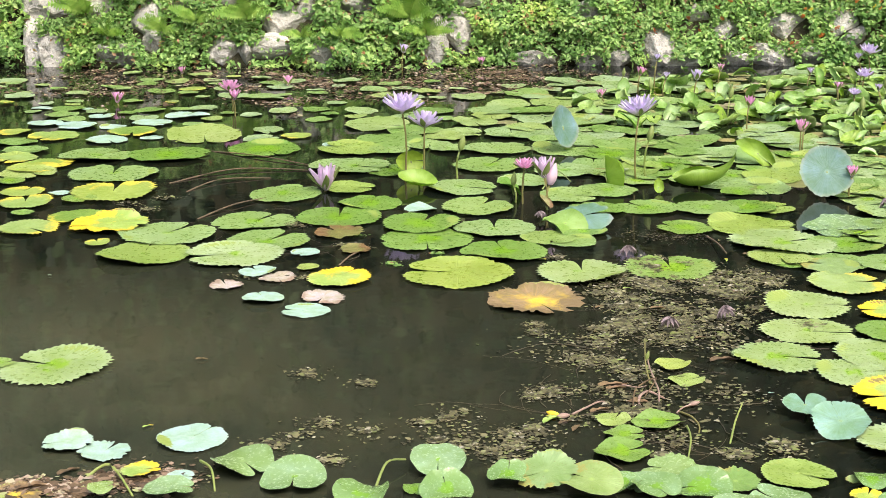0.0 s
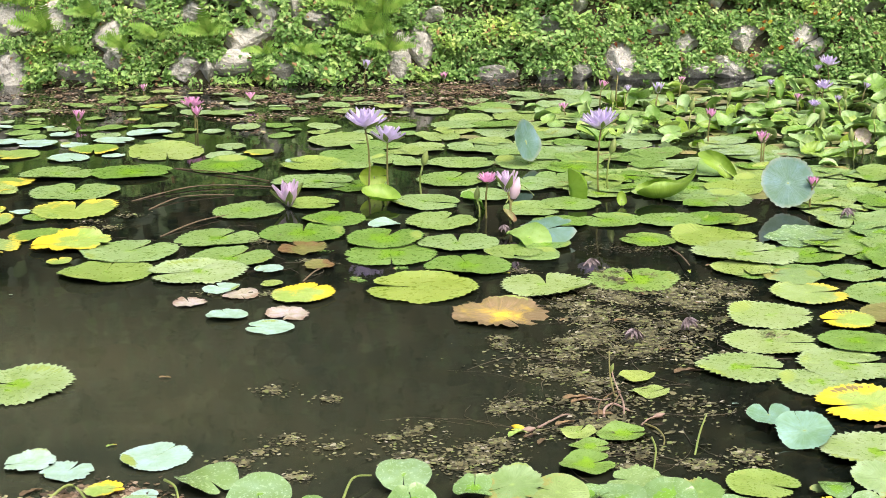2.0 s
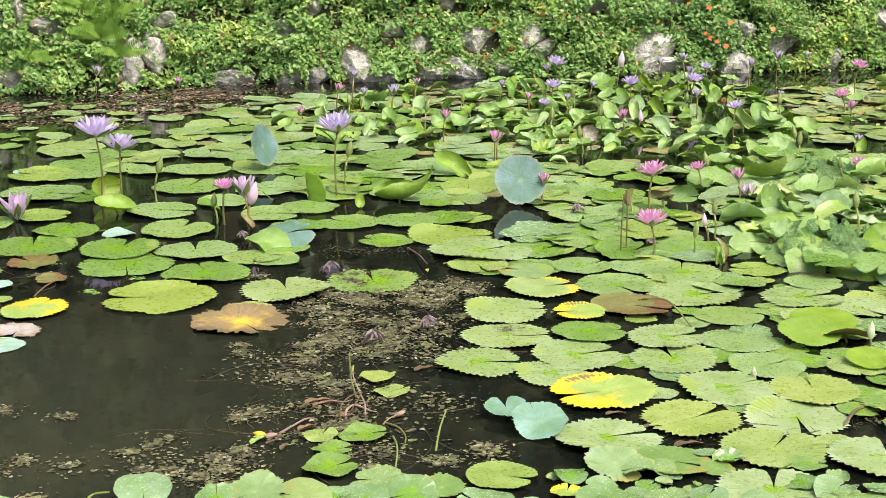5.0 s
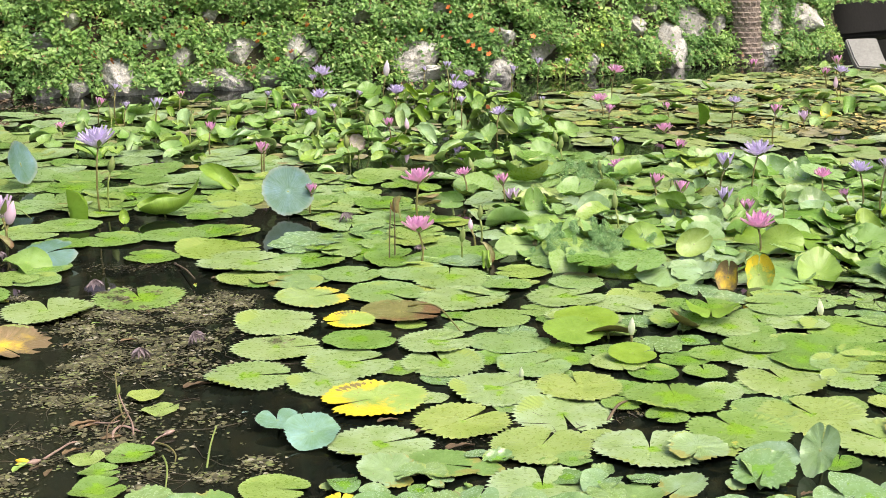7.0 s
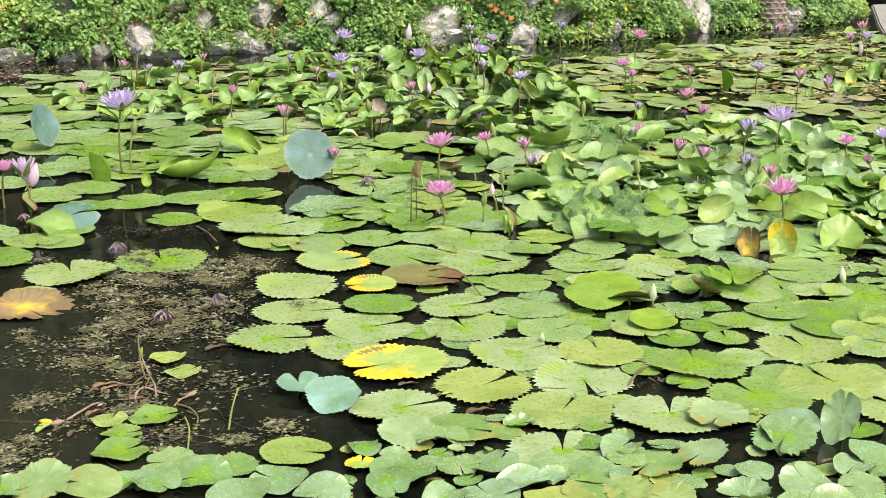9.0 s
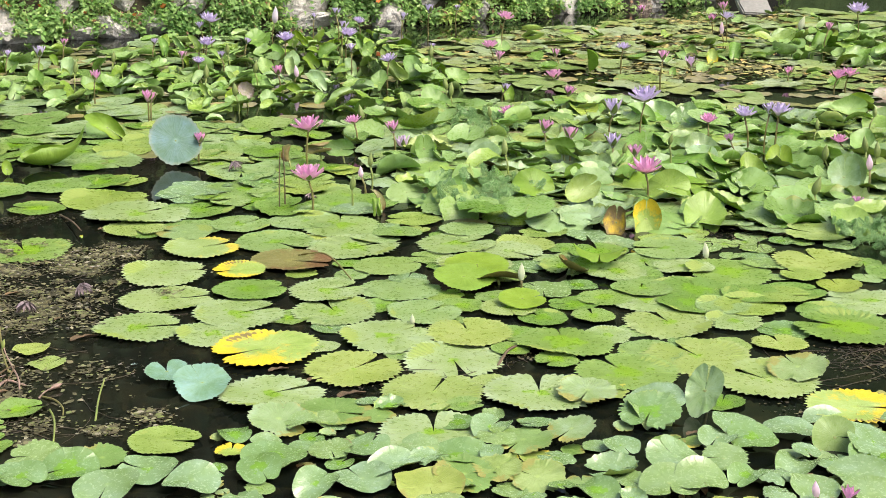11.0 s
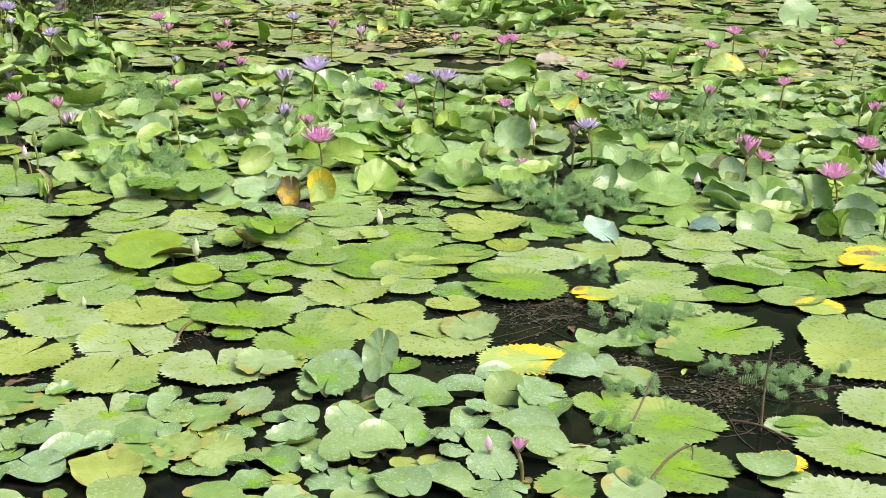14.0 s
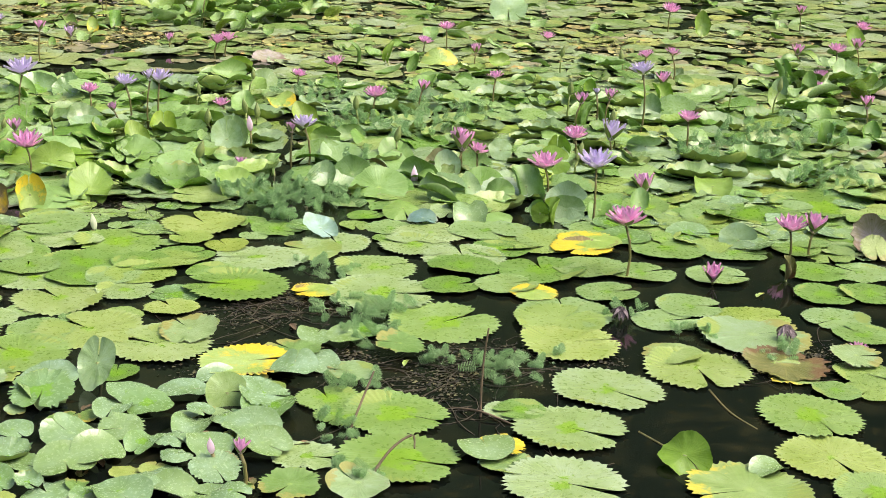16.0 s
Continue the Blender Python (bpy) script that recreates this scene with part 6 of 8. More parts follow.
leaf_up(5.459, 3.126, 0.030, 0.132, 209, 8, "m", "droop", 0)
leaf_up(5.810, 2.782, 0.030, 0.133, 205, 8, "w", "droop", 200)
leaf_up(5.416, 3.587, 0.030, 0.112, 213, 12, "w", "droop", 40)
leaf_up(8.055, 4.094, 0.030, 0.118, 207, 12, "m", "droop", 0)
leaf_up(7.525, 3.545, 0.030, 0.108, 205, 10, "w", "droop", 0)
leaf_up(3.706, 6.711, 0.030, 0.118, 241, 10, "w", "droop", 0)
leaf_up(3.939, 6.307, 0.030, 0.143, 238, 10, "m", "droop", 30)
leaf_up(4.507, 6.386, 0.030, 0.134, 235, 10, "w", "droop", 90)
leaf_up(4.832, 6.096, 0.030, 0.131, 231, 10, "m", "droop", 10)
leaf_up(3.469, 5.790, 0.030, 0.130, 239, 12, "w", "droop", 60)
leaf_up(2.781, 6.099, 0.030, 0.117, 246, 10, "m", "droop", 0)
leaf_up(3.372, 7.109, 0.030, 0.121, 245, 8, "w", "droop", 0)
leaf_up(4.095, 4.847, 0.030, 0.143, 229, 10, "m", "droop", 40)
leaf_up(3.748, 4.889, 0.030, 0.129, 232, 10, "w", "droop", 0)

leaf_up(5.15, 2.36, 0.045, 0.11, 205, 62, "s", "shell", 0, label="dried tan lily leaf curled over the pads")
leaf_up(6.20, 6.90, 0.02, 0.10, 225, 12, "s", "rag", 40, label="dried tan lily leaf lying crumpled on the pads")
leaf_up(5.24, 5.73, 0.03, 0.10, 225, 24, "Y", "saddle", 20, label="yellow lily leaf lying bent on green pads")
leaf_up(6.93, 6.12, 0.03, 0.12, 225, 26, "Y", "saddle", 80, label="yellow lily leaf lying bent on green pads")
leaf_up(5.98, 8.44, 0.04, 0.06, 240, 60, "Y", "cup", 0, label="yellow lily leaf folded upright far out")
leaf_up(5.01, 8.47, 0.07, 0.075, 330, 84, "u", "shut", 0)
leaf_up(6.42, 6.34, 0.09, 0.07, 310, 82, "w", "lance", 10)
leaf_up(6.59, 6.25, 0.09, 0.06, 200, 80, "u", "lance", -15)

# ---- blooms ----
lily(-0.196, 7.140, 0.319, 0.226, "v", "open", 5, 107)
lily(-0.088, 7.101, 0.256, 0.188, "v", "open", 14, 24)
lily(-0.545, 6.829, 0.010, 0.210, "w", "half", 14, 250)
lily(-1.306, 9.038, 0.134, 0.160, "p", "open", 8, 103)
lily(-1.259, 8.895, 0.102, 0.119, "p", "half", 13, 328)
lily(-2.062, 9.319, 0.016, 0.125, "p", "half", 4, 172)
lily(-1.850, 10.475, 0.038, 0.089, "p", "half", 10, 179)
lily(-1.058, 10.071, 0.012, 0.123, "p", "half", 7, 55)
lily(-0.291, 10.895, 0.127, 0.119, "v", "half", 10, 292)
lily(-0.109, 11.106, 0.040, 0.094, "p", "half", 3, 83)
lily(0.293, 11.042, 0.028, 0.094, "p", "half", 13, 285)
lily(0.939, 7.070, 0.318, 0.216, "v", "open", 11, 9)
lily(1.000, 7.135, 0.186, 0.054, "v", "green", 12, 352)
lily(0.083, 7.100, 0.147, 0.054, "v", "green", 16, 252)
lily(0.365, 6.571, 0.162, 0.114, "p", "open", 3, 303)
lily(0.451, 6.526, 0.131, 0.169, "w", "half", 5, 232)
lily(0.476, 6.526, 0.101, 0.071, "p", "bud", 15, 256)
lily(0.319, 6.627, 0.076, 0.043, "v", "green", 4, 105)
lily(1.298, 9.734, 0.126, 0.107, "p", "half", 15, 54)
lily(1.399, 9.686, 0.229, 0.083, "v", "half", 11, 149)
lily(1.459, 9.638, 0.117, 0.082, "v", "half", 4, 224)
lily(1.606, 9.341, 0.153, 0.125, "v", "half", 3, 39)
lily(1.864, 9.926, 0.132, 0.085, "p", "half", 7, 26)
lily(1.013, 9.411, 0.036, 0.092, "p", "half", 3, 207)
lily(1.746, 8.403, 0.143, 0.103, "p", "half", 12, 316)
lily(1.915, 7.800, 0.106, 0.096, "p", "half", 4, 155)
lily(1.867, 6.677, 0.104, 0.090, "p", "half", 6, 216)
lily(2.895, 10.072, 0.221, 0.166, "v", "open", 9, 338)
lily(2.836, 10.084, 0.175, 0.100, "v", "half", 7, 20)
lily(2.746, 9.618, 0.131, 0.136, "v", "open", 12, 54)
lily(2.527, 9.058, 0.104, 0.096, "v", "open", 11, 182)
lily(3.005, 9.567, 0.131, 0.082, "v", "half", 15, 200)
lily(2.733, 9.250, 0.100, 0.079, "v", "half", 11, 95)
lily(2.396, 9.637, 0.149, 0.081, "v", "half", 10, 92)
lily(2.478, 9.253, 0.105, 0.091, "p", "half", 13, 186)
lily(3.221, 9.397, 0.165, 0.145, "v", "open", 4, 84)
lily(3.407, 10.170, 0.190, 0.080, "w", "bud", 7, 265)
lily(3.637, 9.314, 0.184, 0.145, "v", "open", 5, 257)
lily(3.649, 9.438, 0.215, 0.109, "v", "half", 11, 31)
lily(4.005, 10.051, 0.174, 0.109, "v", "open", 11, 33)
lily(3.844, 10.083, 0.231, 0.102, "v", "half", 4, 214)
lily(3.484, 8.867, 0.149, 0.103, "v", "half", 5, 316)
lily(3.841, 10.539, 0.149, 0.091, "v", "half", 9, 116)
lily(3.517, 8.322, 0.161, 0.121, "v", "open", 13, 11)
lily(4.292, 9.907, 0.201, 0.101, "v", "half", 12, 19)
lily(4.781, 10.513, 0.164, 0.123, "v", "half", 4, 343)
lily(4.259, 9.316, 0.075, 0.068, "v", "half", 12, 80)
lily(5.073, 10.620, 0.164, 0.078, "v", "half", 4, 350)
lily(5.023, 9.704, 0.197, 0.143, "p", "open", 11, 295)
lily(4.552, 9.007, 0.101, 0.133, "p", "open", 4, 225)
lily(4.421, 8.611, 0.087, 0.102, "p", "half", 7, 85)
lily(2.851, 8.455, 0.098, 0.109, "p", "half", 7, 221)
lily(2.995, 8.529, 0.071, 0.048, "p", "bud", 7, 139)
lily(3.976, 7.657, 0.060, 0.080, "v", "half", 4, 299)
lily(3.577, 6.854, 0.089, 0.110, "p", "open", 11, 290)
lily(2.320, 6.447, 0.166, 0.171, "p", "open", 8, 307)
lily(2.030, 5.645, 0.134, 0.157, "p", "open", 9, 213)
lily(2.719, 6.885, 0.097, 0.100, "p", "open", 10, 266)
lily(2.777, 6.515, 0.114, 0.105, "p", "half", 8, 35)
lily(2.834, 6.529, 0.023, 0.125, "w", "half", 2, 73)
lily(2.338, 5.835, 0.080, 0.034, "p", "bud", 3, 320)
lily(2.211, 5.618, 0.087, 0.045, "v", "green", 9, 274)
lily(2.416, 5.922, 0.105, 0.041, "v", "green", 2, 169)
lily(1.883, 7.734, 0.124, 0.109, "p", "half", 14, 223)
lily(4.010, 6.218, 0.231, 0.184, "v", "open", 8, 168)
lily(3.993, 6.483, 0.120, 0.156, "v", "half", 3, 56)
lily(3.674, 5.963, 0.078, 0.124, "v", "half", 4, 135)
lily(3.439, 5.312, 0.111, 0.165, "p", "open", 7, 317)
lily(3.582, 5.621, 0.111, 0.100, "p", "half", 4, 91)
lily(4.250, 5.727, 0.224, 0.128, "v", "open", 6, 58)
lily(4.346, 5.595, 0.247, 0.150, "v", "open", 6, 85)
lily(4.306, 5.611, 0.256, 0.095, "v", "half", 9, 12)
lily(4.307, 6.097, 0.132, 0.101, "p", "open", 15, 133)
lily(4.210, 5.770, 0.099, 0.077, "p", "half", 15, 248)
lily(3.508, 6.336, 0.091, 0.119, "p", "half", 11, 170)
lily(3.484, 6.042, 0.112, 0.115, "p", "half", 15, 42)
lily(4.582, 8.164, 0.020, 0.137, "p", "open", 11, 105)
lily(5.522, 8.037, 0.055, 0.131, "w", "half", 11, 263)
lily(5.023, 7.606, 0.189, 0.111, "p", "half", 4, 72)
lily(5.094, 8.180, 0.176, 0.108, "v", "open", 2, 83)
lily(4.939, 8.780, 0.056, 0.096, "p", "half", 3, 144)
lily(4.332, 7.542, 0.029, 0.107, "p", "half", 16, 131)
lily(5.989, 7.612, 0.040, 0.103, "p", "half", 6, 168)
lily(5.958, 7.106, 0.098, 0.132, "p", "open", 6, 264)
lily(6.020, 7.081, 0.109, 0.132, "p", "open", 12, 59)
lily(7.052, 8.538, 0.169, 0.102, "p", "half", 5, 242)
lily(6.433, 8.927, 0.224, 0.134, "v", "open", 15, 233)
lily(6.889, 9.758, 0.096, 0.112, "p", "half", 8, 351)
lily(6.405, 8.938, 0.125, 0.058, "p", "bud", 2, 22)
lily(7.419, 10.328, 0.099, 0.135, "p", "half", 13, 148)
lily(6.889, 10.772, 0.050, 0.120, "p", "half", 3, 197)
lily(6.945, 8.732, 0.153, 0.070, "k", "bud", 16, 187)
lily(7.441, 8.699, 0.253, 0.187, "v", "open", 7, 34)
lily(4.903, 5.810, 0.034, 0.100, "p", "open", 3, 324)
lily(4.388, 4.995, 0.112, 0.049, "p", "bud", 9, 337)
lily(4.160, 4.799, 0.012, 0.084, "p", "half", 3, 88)
lily(4.460, 5.381, 0.071, 0.051, "v", "green", 3, 143)
lily(4.770, 5.381, 0.058, 0.052, "v", "green", 3, 92)
lily(1.838, 4.150, 0.010, 0.025, "k", "bud", 8, 110)
lily(2.337, 4.362, 0.037, 0.041, "k", "bud", 3, 14)
lily(3.135, 4.411, 0.010, 0.041, "k", "bud", 16, 65)
lily(4.348, 4.599, 0.196, 0.130, "v", "open", 9, 145)
lily(4.337, 4.666, 0.163, 0.087, "p", "half", 9, 30)
lily(5.388, 5.184, 0.118, 0.135, "p", "open", 6, 39)
lily(5.941, 6.041, 0.107, 0.134, "p", "open", 10, 332)
lily(5.658, 6.048, 0.072, 0.103, "p", "open", 10, 308)
lily(4.889, 4.545, 0.021, 0.090, "p", "open", 5, 6)
lily(5.719, 5.163, 0.118, 0.104, "p", "half", 10, 175)
lily(4.830, 4.142, 0.153, 0.103, "p", "half", 10, 136)
lily(4.847, 4.131, 0.105, 0.163, "p", "half", 11, 261)
lily(4.903, 4.095, 0.095, 0.107, "p", "open", 15, 111)
lily(6.063, 4.955, 0.174, 0.104, "p", "open", 8, 298)
lily(7.055, 5.931, 0.088, 0.111, "p", "half", 5, 42)
lily(7.206, 6.317, 0.176, 0.128, "p", "open", 6, 32)
lily(7.080, 6.389, 0.088, 0.117, "p", "open", 13, 295)
lily(8.216, 6.265, 0.036, 0.124, "p", "open", 6, 47)
lily(4.537, 4.124, 0.010, 0.053, "p", "bud", 3, 88)
lily(6.070, 4.396, 0.125, 0.109, "p", "half", 3, 154)
lily(5.685, 4.140, 0.054, 0.116, "p", "open", 10, 88)
lily(4.807, 3.645, 0.123, 0.161, "p", "open", 3, 252)
lily(4.661, 3.288, 0.213, 0.176, "v", "open", 3, 72)
lily(4.146, 2.790, 0.186, 0.155, "p", "open", 6, 135)
lily(4.820, 2.525, 0.097, 0.140, "p", "open", 3, 151)
lily(4.866, 2.456, 0.096, 0.132, "p", "half", 6, 271)
lily(4.307, 2.529, 0.015, 0.116, "p", "half", 10, 323)
lily(5.061, 3.317, 0.047, 0.141, "p", "half", 11, 273)
lily(5.584, 3.869, 0.094, 0.176, "v", "half", 10, 159)
lily(5.455, 3.974, 0.105, 0.131, "p", "open", 13, 236)
lily(6.172, 4.103, 0.307, 0.151, "v", "open", 15, 262)
lily(7.562, 4.827, 0.175, 0.110, "p", "open", 12, 96)
lily(7.432, 4.923, 0.161, 0.110, "p", "open", 13, 138)
lily(7.129, 4.594, 0.078, 0.137, "p", "half", 4, 24)
lily(5.975, 3.701, 0.160, 0.127, "p", "open", 4, 95)
lily(6.185, 4.300, 0.149, 0.103, "p", "half", 11, 103)
lily(6.128, 4.344, 0.174, 0.061, "v", "half", 3, 275)
lily(9.037, 4.781, 0.046, 0.135, "p", "half", 10, 10)
lily(8.520, 4.241, 0.181, 0.135, "p", "open", 3, 47)
lily(9.050, 4.363, 0.136, 0.132, "p", "half", 7, 310)
lily(10.186, 4.883, 0.113, 0.135, "p", "open", 15, 220)
lily(7.053, 3.320, 0.151, 0.123, "p", "half", 5, 154)
lily(8.507, 4.323, 0.016, 0.115, "p", "open", 7, 119)
lily(8.011, 4.082, 0.010, 0.119, "p", "half", 2, 210)
lily(9.430, 6.057, 0.161, 0.162, "p", "open", 14, 262)
lily(10.387, 5.491, 0.138, 0.124, "p", "half", 3, 191)
lily(4.055, 1.867, 0.010, 0.065, "p", "open", 4, 255)
lily(2.130, 2.440, 0.096, 0.064, "p", "half", 8, 338)
lily(2.164, 2.582, 0.041, 0.030, "p", "bud", 13, 43)


# ---- the crowded field ----
def inside(poly, x, y):
    hit = False
    for (x0, y0), (x1, y1) in zip(poly, poly[1:] + poly[:1]):
        if (y0 > y) != (y1 > y) and x < (x1 - x0) * (y - y0) / (y1 - y0) + x0:
            hit = not hit
    return hit


# 0 to 2: nearly flat; 3 to 5: wavy; 6 to 10: flat; 11 to 16: bent leaves
LOW = []
for k in range(6):
    r = random.Random(900 + k)
    LOW.append(blade(r, seg=36, rings=(0.5, 0.8, 1.0), serr=0.05, teeth=18, gap=r.choice((4, 7, 12)), ragged=0.04, oval=r.uniform(0.8, 1.0), wave=(0.012, 0.02, 0.025, 0.05, 0.04, 0.05)[k], ruffle=(0.01, 0.015, 0.02, 0.03, 0.03, 0.04)[k], turned=(0.05, 0.12, 0.0, 0.15, 0.0, 0.2)[k], channel=(0, 0, 0, 0.5, -0.4, 0.8)[k], arch=(0, 0, 0.2, 0.3, 0.5, -0.3)[k]))
for k in range(5):
    r = random.Random(950 + k)
    LOW.append(blade(r, seg=36, rings=(0.55, 1.0), serr=0.05, teeth=18, gap=r.choice((3, 6, 11)), ragged=(0, 0.05, 0.08, 0.03, 0.07)[k], oval=r.uniform(0.85, 1.0), wave=0.02, ruffle=0.008, turned=(0, 0.08, 0, 0.12, 0.05)[k], full=False))
for k in range(6):
    r = random.Random(970 + k)
    LOW.append(blade(r, seg=36, rings=(0.4, 0.75, 1.0), serr=0.03, teeth=18, gap=r.choice((2, 4, 7)), ragged=0.02, oval=r.uniform(0.62, 0.86), wave=0.03, ruffle=0.016, tip=(0, 0.3, 0.4, 0, 0.25, 0.35)[k], channel=(1.0, 1.7, 1.2, -0.6, 2.0, 0.8)[k], arch=(0.5, -0.4, 0.6, 0.6, 0.2, -0.6)[k]))
BENT = (3, 5, 11, 12, 13, 14, 15, 16)


def spread(poly, n, r0, r1, seed, crowd):
    """Places for n blades in poly, overlapping one another by no more than crowd allows."""
    rng = random.Random(seed)
    xs, ys = [p[0] for p in poly], [p[1] for p in poly]
    got, tries = [], 0
    while len(got) < n and tries < n * 60:
        tries += 1
        x, y, r = rng.uniform(min(xs), max(xs)), rng.uniform(min(ys), max(ys)), rng.uniform(r0, r1)
        if not inside(poly, x, y):
            continue
        if any((x - a) ** 2 + (y - b) ** 2 < ((r + c) * crowd) ** 2 for a, b, c in PLACED if abs(a - x) < 0.4):
            continue
        PLACED.append((x, y, r))
        got.append((x, y, r))
    return got


LOW_MESH = {}


def field(name, spots, seed, tilt, label, style="f", lift=0.03, kinds=(0, 1, 2, 3, 4, 5), apart=""):
    """Blades over a stretch of the pond: joined into one mesh, or, with a name in apart, each a thing of its own."""
    rng = random.Random(seed)
    verts, faces, uvs, slots = [], [], [], []
    under = M[style] if style == "E" else UNDER
    for x, y, r, *turn in spots:
        k = rng.choice(kinds)
        v, f, u, s = LOW[k]
        m = pose(x, y, (0.004 if lift > 0.002 else 0.0015) + rng.uniform(0, lift), rng.gauss(0, tilt), rng.gauss(0, tilt), turn[0] if turn else rng.uniform(0, 360)) @ Matrix.Diagonal((r, r, r, 1))
        if apart:
            if (k, style) not in LOW_MESH:
                LOW_MESH[k, style] = mesh_of("lily_pad", v, f, (M[style], under), u, s)
            ob = new(apart, LOW_MESH[k, style])
            ob.matrix_basis = m
            tagged(ob, label, "lily pad", "floating lily pads")
            continue
        o = len(verts)
        a = np.array(v) @ np.array(m.to_3x3()).T + np.array(m.translation)
        verts += a.tolist()
        faces += [tuple(i + o for i in q) for q in f]
        uvs += u
        slots += s
    if verts:
        ob = new(name, mesh_of(name, verts, faces, (M[style], under), uvs, slots))
        tagged(ob, label, "lily pads", kind="stuff")


def small_pads(spots, seed, tilt, label, lift, kinds, styles="gglG"):
    """Smaller pads, each a thing of its own, on shared blades."""
    rng = random.Random(seed)
    for x, y, r in spots:
        k, style = rng.choice(kinds), rng.choice(styles)
        if (k, style) not in LOW_MESH:
            v, f, u, s = LOW[k]
            LOW_MESH[k, style] = mesh_of("lily_pad", v, f, (M[style], UNDER), u, s)
        ob = new("small_lily_pad", LOW_MESH[k, style])
        ob.matrix_basis = pose(x, y, (0.004 if lift > 0.002 else 0.0015) + rng.uniform(0, lift), rng.gauss(0, tilt), rng.gauss(0, tilt), rng.uniform(0, 360)) @ Matrix.Diagonal((r, r, r, 1))
        tagged(ob, label, "lily pad", "floating lily pads")


def tangle(spots, seed, lo, hi, up, styles="mmmGGlm", forms=("saddle", "wavy", "droop", "fold", "cup", "droop")):
    rng = random.Random(seed)
    for x, y, r in spots:
        leaf_up(x, y, rng.uniform(0.02, up), r, rng.uniform(0, 360), rng.uniform(lo, hi), rng.choice(styles), rng.choice(forms), rng.gauss(0, 45))


MOUND = [(0.81, 9.64), (1.55, 10.34), (2.73, 10.76), (4.42, 10.49), (3.99, 8.23), (3.20, 7.55), (2.22, 7.51), (1.98, 8.34), (1.24, 8.12), (0.85, 8.96)]
MIDDLE = [(2.77, 7.22), (3.58, 7.70), (4.51, 7.23), (5.65, 6.31), (3.92, 4.35), (3.32, 4.87), (2.52, 5.21), (2.54, 5.93)]
BETWEEN = [(1.96, 5.67), (3.14, 5.08), (5.56, 3.90), (4.61, 3.21), (3.72, 3.70), (3.33, 4.00), (2.88, 3.61), (2.38, 3.23), (2.08, 3.19), (1.35, 3.94)]
RIGHT_NEAR = [(5.13, 3.63), (6.16, 2.77), (5.00, 2.23), (4.86, 2.53), (4.42, 3.11)]
CENTRE = [(0.79, 7.20), (1.39, 7.67), (2.26, 7.66), (3.19, 7.31), (2.85, 5.63), (2.18, 5.40), (1.66, 5.78), (1.43, 6.02), (1.91, 6.47), (1.50, 6.32), (1.21, 6.99), (0.89, 6.68)]
RIGHT = [(5.37, 5.81), (7.87, 5.58), (7.58, 3.45), (5.87, 2.64), (5.29, 3.30), (5.19, 3.58), (4.26, 3.66), (4.15, 4.32), (4.28, 4.47)]
FAR = [(4.60, 10.10), (6.56, 10.65), (8.64, 10.98), (10.25, 8.92), (15.31, 7.10), (7.36, 3.34), (5.59, 5.65), (4.90, 7.28), (4.56, 7.31), (3.81, 8.13)]
LEFT_FAR = [(-3.11, 10.35), (-1.97, 10.62), (0.47, 10.46), (0.77, 9.24), (-0.27, 8.27), (-2.64, 8.75)]
FAR_CENTRE = [(0.27, 9.35), (0.86, 10.32), (3.33, 11.08), (2.11, 6.94), (1.11, 6.88), (0.56, 7.34)]
NEAR = [(0.44, 3.49), (0.49, 3.58), (0.88, 3.48), (1.43, 3.32), (2.01, 3.18), (2.71, 2.96), (2.64, 2.81), (2.18, 2.31), (1.65, 2.65), (0.81, 3.20)]
SHALLOWS = [(1.00, 3.52), (1.48, 3.68), (1.90, 3.32), (2.33, 2.98), (2.66, 2.90), (2.18, 2.31), (1.65, 2.65), (0.81, 3.20)]
# open water stays open below the lotus leaf and by the dark pools
for x, y, r in ((1.68, 6.45, 0.36), (1.10, 6.80, 0.36), (0.921, 5.979, 0.25), (2.935, 3.318, 0.2), (3.091, 3.308, 0.15), (2.773, 5.557, 0.2), (3.936, 4.204, 0.2), (3.369, 6.895, 0.16), (5.602, 4.990, 0.2), (6.231, 3.493, 0.22)):
    PLACED.append((x, y, r))
tangle(spread(MOUND, 80, 0.05, 0.085, 21, 0.34), 31, 18, 64, 0.05, "uummwu", ("lance", "lance", "fold", "wavy", "lance", "droop"))
tangle(spread(MIDDLE, 34, 0.06, 0.11, 22, 0.5), 32, 8, 48, 0.06)
tangle(spread(RIGHT, 30, 0.06, 0.11, 23, 0.5), 33, 6, 48, 0.06)
tangle(spread(NEAR, 6, 0.05, 0.085, 24, 0.5), 34, 2, 16, 0.03, "GGGGL", ("round", "round", "saddle", "rag"))
field("raised_leaves", spread(MOUND, 225, 0.05, 0.095, 41, 0.28), 42, 10, "crowded green lily leaves raised over the water", "E", 0.06, kinds=BENT)
field("raised_leaves_middle", spread(MIDDLE, 110, 0.07, 0.13, 51, 0.36), 52, 13, "glossy green lily leaves raised among flat pads", "E", 0.07, kinds=(0, 1, 2, 3, 5, 11, 13, 14, 16))
field("raised_leaves_right", spread(RIGHT, 80, 0.07, 0.13, 53, 0.40), 54, 8, "glossy green lily leaves raised among flat pads", "E", 0.07, kinds=(0, 1, 2, 3, 5, 11, 13, 14, 16))
CLUMPS = ([(7.20, 9.28), (8.52, 8.92), (7.71, 7.82), (6.52, 8.27)], [(6.34, 9.54), (6.72, 9.20), (8.23, 9.25), (6.86, 7.69), (6.51, 8.25), (5.98, 8.86)], [(8.27, 4.80), (9.35, 4.28), (8.15, 3.72), (7.38, 4.09)])
